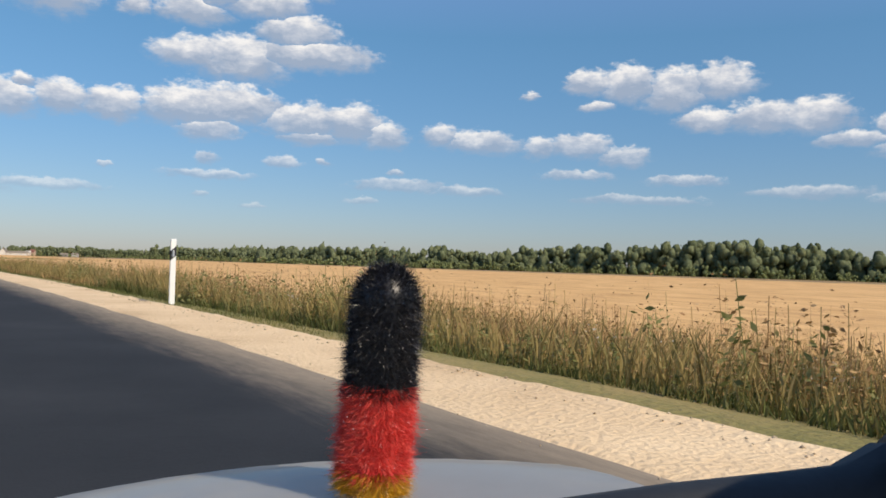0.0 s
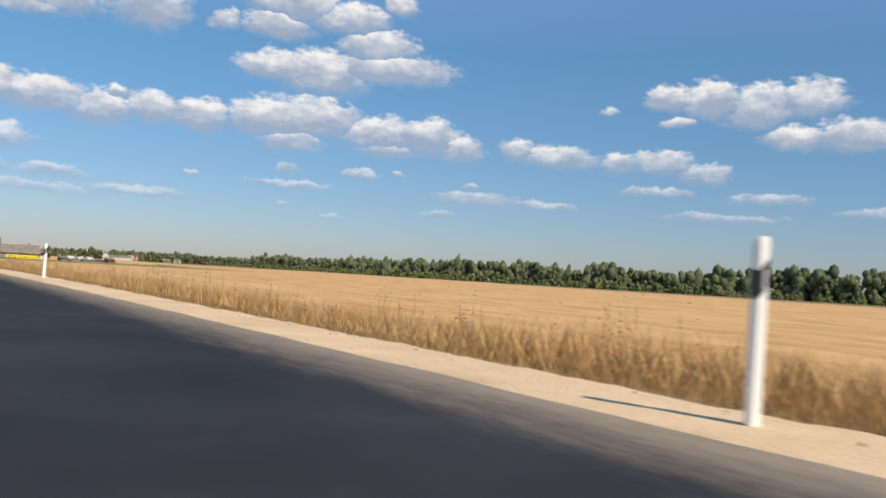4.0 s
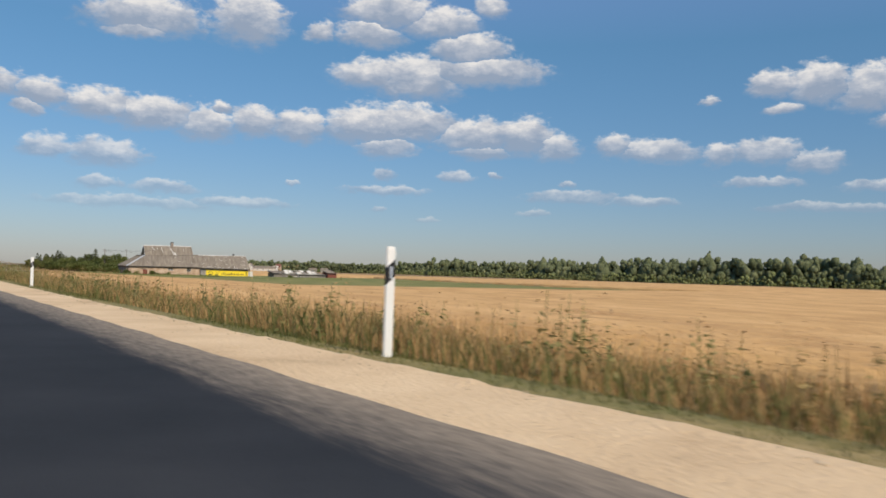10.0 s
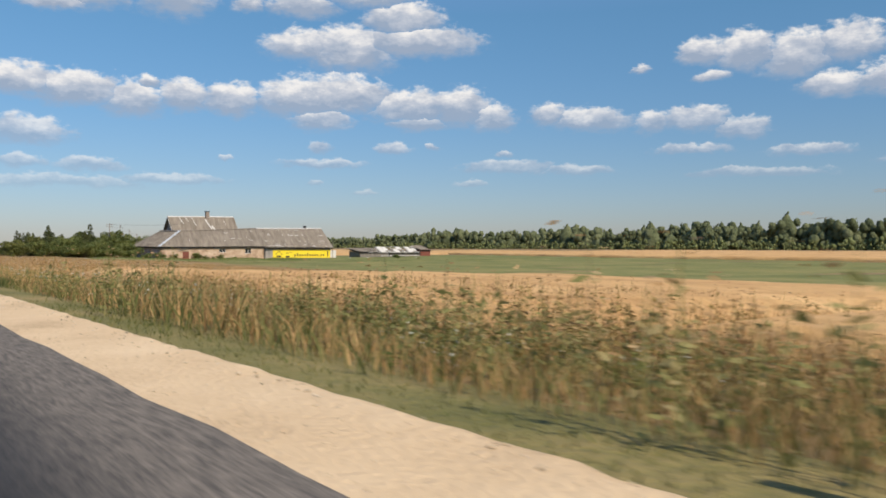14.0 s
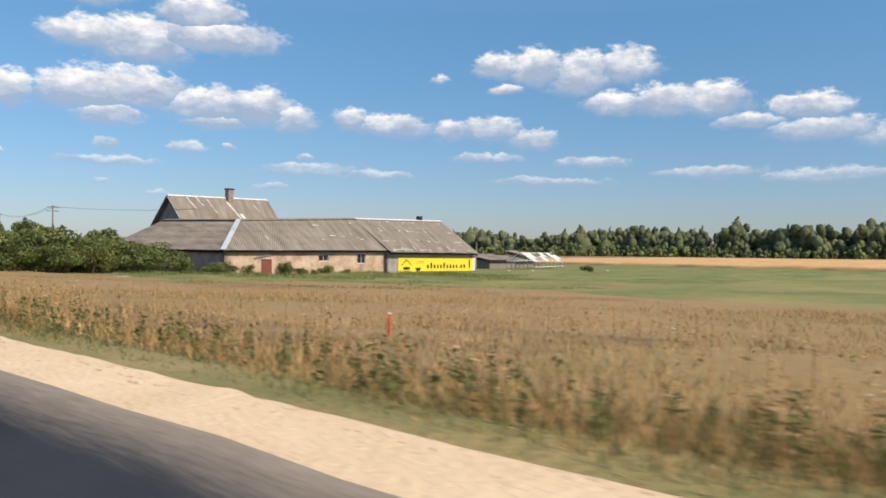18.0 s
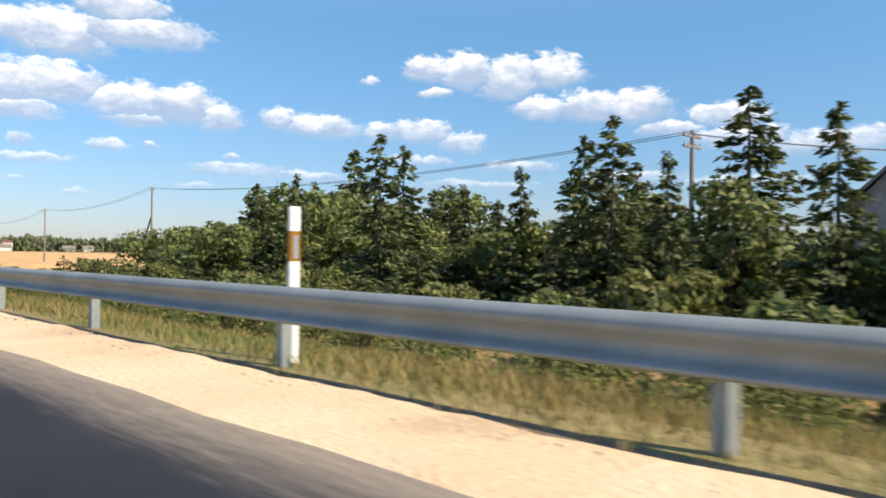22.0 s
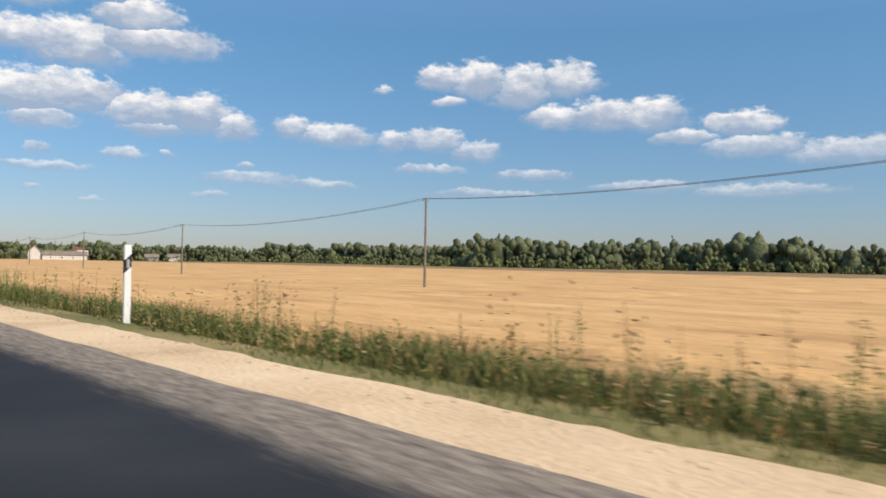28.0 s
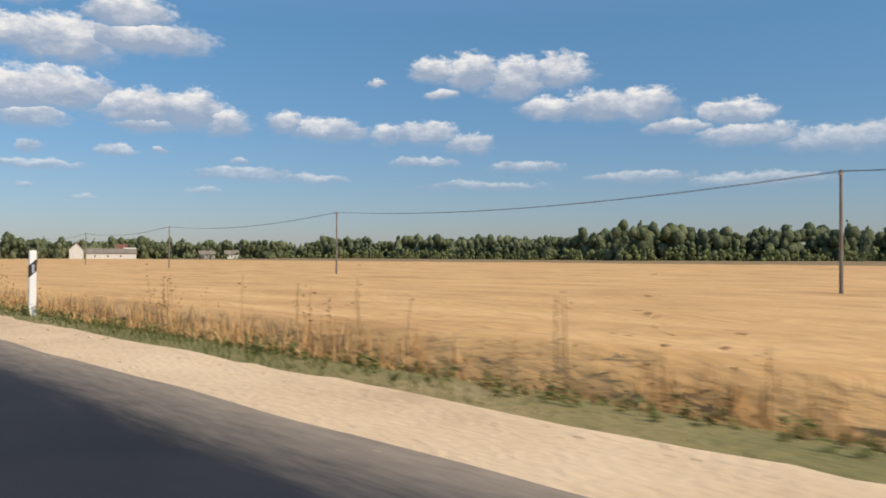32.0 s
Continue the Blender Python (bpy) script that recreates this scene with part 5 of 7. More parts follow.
# the belt's front: young spruces and scrub behind the bank
def belt(n, s0, s1, d0, d1, h0, h1, protos, tall, wide):
    for j in range(n):
        s, d = s0 + (s1 - s0) * (j + rng.uniform(0.2, 0.8)) / n, rng.uniform(d0, d1)
        place(protos[j % len(protos)], s, d, rng.uniform(h0, h1) / tall, wide=wide)


for s, d, h in ((513.6, 11.6, 3.5), (515.4, 13.2, 3.9), (502.5, 13.0, 3.2)):
    place(pale_tree, s, d, h / 5.0, wide=1.15)
belt(3, 503, 511, 10.5, 12.5, 1.8, 2.4, young, 6.5, 1.2)
belt(28, 517, 561, 9.9, 11.8, 1.8, 2.7, young, 6.5, 1.35)
belt(26, 518, 564, 12.6, 15.0, 2.9, 4.1, young, 6.5, 1.25)
belt(22, 522, 567, 19.5, 27, 4.2, 5.6, young, 6.5, 1.15)
belt(26, 507, 562, 15.6, 18.0, 3.7, 4.9, young, 6.5, 1.15)
belt(36, 499, 563, 8.4, 9.8, 0.6, 1.2, hedges[:1] + bushes[:1], 2.5, 1.3)
belt(30, 512, 562, 9.4, 10.6, 1.1, 1.9, [bushes[0], bushes[1], bushes[2]], 2.5, 1.15)
belt(22, 514, 564, 11.5, 13.0, 2.2, 3.0, [bushes[0], bushes[2]], 2.5, 0.9)
belt(20, 526, 563, 14, 18.5, 2.8, 3.7, broads, 6.0, 1.1)
belt(14, 520, 549, 12.5, 17, 4.3, 5.4, spruces, 6.5, 0.8)
# trees by the wooden house, and single bushes in the meadow
house_birch = broad_tree("thin-leaved young birch standing before the wooden house", 7.4, 5.0, 4200, mat="leaf_pale", size=0.10, low=0.03)
place(house_birch, 596.0, 41.6, 0.84, wide=1.12)
place(broad_tree("small sapling in the lawn by the wooden house", 3.6, 2.6, 1500, mat="leaf_pale", size=0.085, low=0.05), 601.9, 37.7, 0.92)
place(bushes[0], 504.0, 87.0, 0.95)
for s, d, h in ((511.0, 46.0, 1.5), (510.5, 47.5, 0.9), (510.5, 50.5, 1.1), (511.3, 41.8, 1.2), (511.2, 53.5, 0.7), (509.8, 38.6, 1.4), (510.6, 49.0, 0.7)):
    place(hedges[0], s, d, h / 2.5, wide=0.8 + 0.5 * (d % 1))


def lump_shells(C, R, seg=8, rings=5):
    """Closed uneven lumps under the leaves: vertices and faces."""
    k = len(R)
    th = np.linspace(0, np.pi, rings + 1)[None, :, None]
    ph = np.linspace(0, 2 * np.pi, seg + 1)[None, None, :-1] + rng.uniform(0, 6, k)[:, None, None]
    r = R[:, None, None] * rng.uniform(0.7, 1.12, (k, rings + 1, seg))
    r[:, 0], r[:, -1] = r[:, 0, :1], r[:, -1, :1]
    P = np.stack([C[:, 0, None, None] + r * np.sin(th) * np.cos(ph), C[:, 1, None, None] + r * np.sin(th) * np.sin(ph), C[:, 2, None, None] + 1.25 * r * np.cos(th) * np.ones_like(ph)], -1)
    a = np.arange(rings)[:, None] * seg + np.arange(seg)[None]
    b = np.arange(rings)[:, None] * seg + (np.arange(seg)[None] + 1) % seg
    F = np.stack([a, a + seg, b + seg, b], -1).reshape(-1, 4)
    return P.reshape(-1, 3), (F[None] + (np.arange(k) * (rings + 1) * seg)[:, None, None]).reshape(-1, 4)


def far_wood(name, line, n, rows, h0, h1, clumps, mat, label, size, lumps=9):
    """A belt of far trees, each a stem with its own lumpy crown, joined."""
    line = np.asarray(line, float)
    seg = np.hypot(*np.diff(line, axis=0).T)
    run = np.concatenate([[0], np.cumsum(seg)])
    VV, FF, off = [], [], 0
    for j in range(n):
        t = (j + rng.uniform(0, 1)) / n * run[-1]
        x, y = np.interp(t, run, line[:, 0]), np.interp(t, run, line[:, 1])
        x += rng.uniform(0, rows)
        y += rng.uniform(-4, 4)
        h = rng.uniform(h0, h1) * (1 + 0.2 * math.sin(t * 0.05 + 2 * math.sin(t * 0.017)) * math.sin(t * 0.013 + 1))
        if h0 > 7 and y < 430:
            h *= 1.25
        w = h * rng.uniform(0.75, 1.25)
        z0 = -1.2
        k = lumps
        if rng.uniform() < 0.16 and h0 > 7:
            up = np.linspace(0.1, 0.98, k)
            C = np.stack([x + rng.normal(0, 0.3, k), y + rng.normal(0, 0.3, k), z0 + h * up], 1)
            R = w * 0.5 * (1.06 - up) * rng.uniform(0.75, 1.15, k)
        else:
            a = rng.uniform(0, 6.28, k)
            up = np.concatenate([rng.uniform(0.04, 0.34, k // 2), rng.uniform(0.36, 0.84, k - k // 2)])
            rr = w * 0.48 * rng.uniform(0.1, 1, k) * (1.1 - 0.45 * up)
            C = np.stack([x + np.cos(a) * rr, y + np.sin(a) * rr, z0 + h * up], 1)
            R = w * rng.uniform(0.11, 0.2, k)
        V, _ = leaf_cloud(C, R * 0.95, clumps, size * (0.7 + 0.3 * h / h1), squash=1.0, shell=0.25)
        stem = np.array([[x - 0.12, y, z0], [x + 0.12, y, z0], [x + 0.05, y, z0 + h * 0.6], [x - 0.05, y, z0 + h * 0.6]])
        V = np.concatenate([V, stem])
        SV, SF = lump_shells(C, R * 0.86, 6, 4)
        VV += [V, SV]
        FF += [np.arange(len(V)).reshape(-1, 4) + off, SF + off + len(V)]
        off += len(V) + len(SV)
    ob = new(name, mesh_np(name, np.concatenate(VV), np.concatenate(FF), mat))
    ob.data.polygons.foreach_set("use_smooth", [True] * len(ob.data.polygons))
    return tagged(ob, label, "woods", kind="stuff")


WOOD = [(640, -150), (500, 120), (405, 300), (335, 450), (292, 600), (272, 720), (282, 860), (240, 950), (272, 1050), (330, 1200), (240, 1450), (170, 1800)]
far_wood("woods", WOOD, 1500, 34, 9.5, 16.5, 170, "farwood", "mixed dark green wood along the far edge of the fields", 0.5, 13)
far_wood("bushes", [(x - 14, y - 4) for x, y in WOOD], 1100, 14, 3.5, 7.0, 90, "farbush", "lighter willow bushes in front of the wood", 0.42, 6)
far_wood("woods", [(300, 640), (296, 636)], 3, 4, 18.5, 20, 220, "farwood", "tall trees standing over the wood", 0.5)
far_wood("woods", [(330, 884), (326, 880), (228, 947)], 14, 6, 15, 18, 200, "farwood", "taller trees at the wood's edge", 0.5)
far_wood("woods", [(-40, 1500), (60, 1330), (110, 1400), (200, 1330), (250, 1500)], 220, 60, 8, 15, 110, "farwood", "far village trees on the horizon", 1.0, 5)
far_wood("woods", [(60, 1290), (110, 1275), (170, 1262), (230, 1210)], 60, 12, 8, 14, 150, "farwood", "trees around the far village houses", 0.8)
far_wood("bushes", [(112, 1226), (150, 1222), (196, 1166)], 16, 3, 2.2, 4.5, 60, "farbush", "garden bushes before the far houses", 0.4)


# ---- delineator posts ----
def delineator(label, band):
    root = thing("delineator_post", Matrix(), label, "road post", "delineator posts along the road")
    bm = bmesh.new()
    # a rounded triangular hollow post with a slanted top
    prof = [(-0.05, -0.042), (0.05, -0.042), (0.062, -0.017), (0.017, 0.046), (-0.017, 0.046), (-0.062, -0.017)]
    rings = []
    for z, k in ((-0.35, 1), (1.18, 1), (1.22, 0.9)):
        rings.append([bm.verts.new((x * k, y * k, z + (0.05 * (y < 0) if z > 1.0 else 0))) for x, y in prof])
    for a, b in zip(rings, rings[1:]):
        for i in range(6):
            bm.faces.new((a[i], a[(i + 1) % 6], b[(i + 1) % 6], b[i]))
    bm.faces.new(rings[-1]), bm.faces.new(rings[0][::-1])
    part("body", bm, "white", root)
    bm = bmesh.new()
    lo, hi = (0.88, 1.08) if band == "black" else (0.78, 1.05)
    rings = []
    for z, lean in ((lo, 0.03), (hi, 0.03)):
        rings.append([bm.verts.new((x * 1.05, y * 1.05, z + (0.07 * (x / 0.075)) * (band == "black"))) for x, y in prof])
    a, b = rings
    for i in range(6):
        bm.faces.new((a[i], a[(i + 1) % 6], b[(i + 1) % 6], b[i]))
    part("band", bm, band, root, "slanted black band" if band == "black" else "amber reflective band")
    part("reflector", cube(-0.022, 0.022, -0.053, -0.044, lo + 0.02, hi - 0.04, bevel=0.004), "reflector", root, "small glass reflector")
    return root


def stand(proto, s, d, sink=0.0, lean=0.0):
    m = Matrix.Translation(spot(s, d, float(ground_z(s, d)) - sink)) @ Matrix.Rotation(radians(heading(s)), 4, "Z") @ Matrix.Rotation(lean, 4, "Y")
    return copy_thing(proto, m)


post_a = delineator("white plastic road post with slanted black band", "black")
post_b = delineator("white road post with brown-amber reflector behind the rail", "amber")
POSTS = [(16.6, 4.65), (45.0, 4.65), (74.0, 4.95), (104.3, 4.95), (135.0, 5.0), (165.5, 5.0), (196.5, 4.95), (225.2, 4.4), (254.0, 4.6), (283.0, 4.2), (311.2, 3.85), (341.75, 3.05), (369.95, 2.55), (400.0, 3.2), (427.9, 3.4),
         (651.0, 4.6), (677.0, 4.5), (704.1, 4.65), (738.95, 4.08), (771.7, 4.15), (803.0, 4.2)]
for j, (s, d) in enumerate(POSTS):
    m = Matrix.Translation(spot(s, d, float(np.interp(s, [0, 200, 254, 311, 342, 400, 650, 739, 772], [-0.07, -0.03, -0.16, -0.29, -0.24, -0.23, -0.26, -0.24, -0.38])))) @ Matrix.Rotation(radians(heading(s)), 4, "Z") @ Matrix.Rotation(rng.normal(0, 0.012), 4, "Y")
    if j == 0:
        post_a.matrix_world = m
    else:
        copy_thing(post_a, m)
for j, (s, d) in enumerate([(453.7, 3.95), (475.3, 3.95), (505.0, 3.95), (534.0, 3.95), (568.3, 4.85), (589.3, 5.1), (620.6, 4.75)]):
    m = Matrix.Translation(spot(s, d, -0.2 if s == 453.7 else -0.12 if s > 600 else -0.05)) @ Matrix.Rotation(radians(heading(s)), 4, "Z")
    if j == 0:
        post_b.matrix_world = m
    else:
        copy_thing(post_b, m)


# ---- guard rails ----
RAIL_PROF = [(0.0, 0.0), (0.05, 0.004), (0.078, 0.016), (0.084, 0.028), (0.080, 0.040), (0.040, 0.062), (0.014, 0.080), (0.006, 0.100), (0.006, 0.135), (0.016, 0.155), (0.066, 0.190), (0.082, 0.215), (0.083, 0.235), (0.076, 0.255), (0.030, 0.290), (0.0, 0.30)]


def guard_rail(label, nodes, posts_at):
    """nodes: (s, d, top); beams of about 4 m between them, on posts set behind."""
    root = thing("guard_rail", Matrix.Translation(spot(nodes[0][0], nodes[0][1], -0.2)), label, "guard rail")
    inv = root.matrix_world.inverted()
    ns = np.array(nodes, float)
    s0, s1 = ns[0, 0], ns[-1, 0]
    cuts = np.linspace(s0, s1, max(2, round((s1 - s0) / 4.0) + 1))
    for a, b in zip(cuts, cuts[1:]):
        bm = bmesh.new()
        rows = []
        for t in np.linspace(a, b + 0.06, 4):
            d, top = np.interp(t, ns[:, 0], ns[:, 1]), np.interp(t, ns[:, 0], ns[:, 2])
            k = 0.012 * (t - a) / (b - a)
            for sheet in (0.0, 0.006):
                rows.append([bm.verts.new(inv @ spot(t, d - px + sheet + k * 0.5, top - 0.30 + pz)) for px, pz in RAIL_PROF])
        for r in range(3):
            for sheet in (0, 1):
                A, B = rows[2 * r + sheet], rows[2 * r + 2 + sheet]
                for i in range(len(A) - 1):
                    bm.faces.new((A[i], A[i + 1], B[i + 1], B[i]))
        part("beam", bm, "zinc", root, smooth=True)
    proto = None
    for t in posts_at:
        d, top = np.interp(t, ns[:, 0], ns[:, 1]), np.interp(t, ns[:, 0], ns[:, 2])
        if proto is None:
            bm = bmesh.new()
            # a channel-shaped post
            for x0, x1, y0, y1 in ((0.0, 0.10, -0.045, -0.038), (0.0, 0.10, 0.038, 0.045), (0.0, 0.006, -0.038, 0.038)):
                box(bm, x0, x1, y0, y1, -1.2, 0.0)
            p = part("post", bm, "zinc", root)
            proto = p
        else:
            p = new("post", proto.data)
            p.parent = root
        p.matrix_local = inv @ Matrix.Translation(spot(t, d + 0.012, top - 0.04)) @ Matrix.Rotation(radians(heading(t)), 4, "Z")
    return root


guard_rail("galvanised steel guard rail, its start sunk into the verge", [(453.5, 3.45, -0.08), (458, 3.5, 0.05), (462, 3.5, 0.2), (465.5, 3.5, 0.38), (468.3, 3.5, 0.52), (472, 3.5, 0.53), (520, 3.46, 0.53), (545, 3.6, 0.53), (560, 3.95, 0.53), (571.4, 4.45, 0.53)],
           [463.6, 467.8, 472.0, 476.2, 480.4, 484.73, 489.2, 493.6, 497.6, 501.5, 505.4, 509.44, 513.79, 517.99, 521.9, 525.8, 529.7, 533.57, 537.77, 541.7, 545.6, 549.5, 553.45, 557.9, 562.25, 566.1, 569.3, 571.1])
guard_rail("galvanised steel guard rail flared at the side road", [(578.6, 7.4, 0.19), (580.6, 6.75, 0.27), (583.0, 5.95, 0.34), (585.5, 5.2, 0.42), (588.5, 4.65, 0.50), (591, 4.4, 0.53), (596, 4.2, 0.53), (625, 4.35, 0.54), (634.5, 4.42, 0.54), (637.5, 4.5, 0.40), (641, 4.65, 0.18), (644.5, 4.8, -0.06)],
           [578.9, 580.6, 583.0, 585.5, 588.2, 592.4, 596.8, 601.16, 605.56, 609.96, 613.8, 617.5, 621.2, 624.93, 629.43, 633.98, 638.6])


# ---- place-name sign ----
def place_sign():
    m = Matrix.Translation((-60.24, 470.6, -0.85)) @ Matrix.Rotation(radians(3.0), 4, "Z")
    root = thing("road_sign", m, "blue place-name sign on two grey posts", "road sign")
    for x in (-0.55, 0.55):
        p = part("post", tube(bmesh.new(), (x, 0.05, -0.4), (x, 0.05, 3.2), 0.038, seg=12), "zinc", root, smooth=False)
        part("cap", tube(bmesh.new(), (x, 0.05, 3.2), (x, 0.05, 3.215), 0.041, 0.03, seg=12), "black", p)

    def plate(w, h, y0, y1, r):
        bm = bmesh.new()
        vs = []
        for cx, cz, a0 in ((w / 2 - r, h / 2 - r, 0), (-w / 2 + r, h / 2 - r, 90), (-w / 2 + r, -h / 2 + r, 180), (w / 2 - r, -h / 2 + r, 270)):
            for k in range(5):
                a = radians(a0 + 22.5 * k)
                vs.append((cx + r * math.cos(a), cz + r * math.sin(a)))
        f = bm.faces.new([bm.verts.new((x, y0, z + 3.1)) for x, z in vs])
        e = bmesh.ops.extrude_face_region(bm, geom=[f])
        bmesh.ops.translate(bm, vec=(0, y1 - y0, 0), verts=[v for v in e["geom"] if isinstance(v, bmesh.types.BMVert)])
        return bm

    board = part("board", plate(1.62, 0.56, 0.0, 0.025, 0.05), "signwhite", root, "white-edged aluminium board")
    part("face", plate(1.56, 0.50, -0.004, 0.0, 0.04), "signblue", board, "blue reflective face")
    cu = bpy.data.curves.new("lettering", "FONT")
    cu.body, cu.size, cu.extrude, cu.align_x, cu.align_y, cu.space_character = "VODAVA", 0.33, 0.001, "CENTER", "CENTER", 1.06
    cu.offset = 0.008
    cu.materials.append(M["signwhite"])
    tmp = new("lettering_curve", cu)
    me = bpy.data.meshes.new_from_object(tmp)
    bpy.data.objects.remove(tmp)
    t = part("lettering", me, "signwhite", board, "white capital letters VODAVA")
    t.matrix_local = Matrix.Translation((0, -0.007, 3.1)) @ Matrix.Rotation(radians(90), 4, "X")


place_sign()


# ---- the old barn ----
def corrugated(w, h, waves=8, amp=0.022):
    """One roofing sheet, w wide, h long, waves across its width."""
    bm = bmesh.new()
    n = waves * 2 + 1
    rows = []
    for y in (0, h):
        rows.append([bm.verts.new((w * i / (n - 1), y, amp * (1 if i % 2 else -1))) for i in range(n)])
    for i in range(n - 1):
        bm.faces.new((rows[0][i], rows[0][i + 1], rows[1][i + 1], rows[1][i]))
    me = bpy.data.meshes.new("sheet")
    bm.to_mesh(me)
    bm.free()
    return me


def sheet_roof(parent, name, p00, p10, p01, p11, mat, cols, rows, jitter=0.02, skip=0.0, deck="darkwood", seed=1):
    """A roof plane between eave p00-p10 and ridge p01-p11: a deck with lapped corrugated sheets on it, each its own piece."""
    r = random.Random(seed)
    P = [Vector(p) for p in (p00, p10, p11, p01)]
    ev, eu = P[1] - P[0], P[3] - P[0]
    nrm = ev.cross(eu).normalized()
    if nrm.z < 0:
        nrm = -nrm
    roof = part(name, slab([p - nrm * 0.22 for p in P], -0.05), deck, parent)
    for j in range(rows):
        for i in range(cols):
            a, b = i / cols, (i + 1) / cols
            c, d = j / rows, (j + 1) / rows

            def at(u, v):
                return (P[0] * (1 - u) + P[1] * u) * (1 - v) + (P[3] * (1 - u) + P[2] * u) * v

            if r.random() < skip:
                continue
            o = at(a, c)
            ux, uy = at(b, c) - o, at(a, d) - o
            w, h = ux.length * 1.03, uy.length * 1.08
            bm = bmesh.new()
            x = ux.normalized()
            y = uy.normalized()
            n = 9
            rr = []
            dz = 0.03 + r.uniform(0, jitter)
            tilt = r.uniform(-jitter, jitter)
            for v, lift in ((0, 0.022), (1, 0.0)):
                rr.append([bm.verts.new(at(a + (b - a) * 1.03 * k / (n - 1), c + (d - c) * 1.05 * v) + nrm * (dz + lift + tilt * k / n + (0.018 if k % 2 else -0.018))) for k in range(n)])
            for k in range(n - 1):
                bm.faces.new((rr[0][k], rr[0][k + 1], rr[1][k + 1], rr[1][k]))
            part("sheet", bm, mat, roof)
    return roof


def wall_slab(parent, name, a, b, z0, z1, thick, mat, holes=(), label=""):
    """An upright wall from a to b (plan points) with openings (from, to, sill, head), inward to the left of a-b."""
    a, b = Vector((*a, 0)), Vector((*b, 0))
    L = (b - a).length
    u = (b - a) / L
    nrm = Vector((-u.y, u.x, 0))
    xs = sorted({0, L, *[h[0] for h in holes], *[h[1] for h in holes]})
    zs = sorted({z0, z1, *[h[2] for h in holes], *[h[3] for h in holes]})
    bm = bmesh.new()
    for x0, x1 in zip(xs, xs[1:]):
        for q0, q1 in zip(zs, zs[1:]):
            xm, zm = (x0 + x1) / 2, (q0 + q1) / 2
            if any(h[0] < xm < h[1] and h[2] < zm < h[3] for h in holes):
                continue
            c = [a + u * x + nrm * t + Vector((0, 0, z)) for x in (x0, x1) for t in (0, thick) for z in (q0, q1)]
            v = [bm.verts.new(p) for p in c]
            for f in ((0, 1, 5, 4), (2, 6, 7, 3), (0, 4, 6, 2), (1, 3, 7, 5), (0, 2, 3, 1), (4, 5, 7, 6)):
                bm.faces.new([v[k] for k in f])
    bmesh.ops.remove_doubles(bm, verts=bm.verts, dist=0.001)
    return part(name, bm, mat, parent, label), a, u, nrm


def window_unit(parent, a, u, nrm, x0, x1, z0, z1, depth=0.12, bars=1, mat="frame"):
    """A framed window set back into its opening."""
    W = part("window", slab([a + u * x + nrm * (depth + 0.03) + Vector((0, 0, z)) for x, z in ((x0, z0), (x1, z0), (x1, z1), (x0, z1))], 0.01), "window", parent, "dark window pane")
    t = 0.07
    for (p0, p1, q0, q1) in [(x0, x1, z0, z0 + t), (x0, x1, z1 - t, z1), (x0, x0 + t, z0, z1), (x1 - t, x1, z0, z1)] + [(x0 + (x1 - x0) * (k + 1) / (bars + 1) - 0.025, x0 + (x1 - x0) * (k + 1) / (bars + 1) + 0.025, z0, z1) for k in range(bars)]:
        bm = bmesh.new()
        c = [a + u * x + nrm * d + Vector((0, 0, z)) for x in (p0, p1) for d in (depth - 0.03, depth + 0.02) for z in (q0, q1)]
        v = [bm.verts.new(p) for p in c]
        for f in ((0, 1, 5, 4), (2, 6, 7, 3), (0, 4, 6, 2), (1, 3, 7, 5), (0, 2, 3, 1), (4, 5, 7, 6)):
            bm.faces.new([v[k] for k in f])
        part("frame", bm, mat, W)
    return W


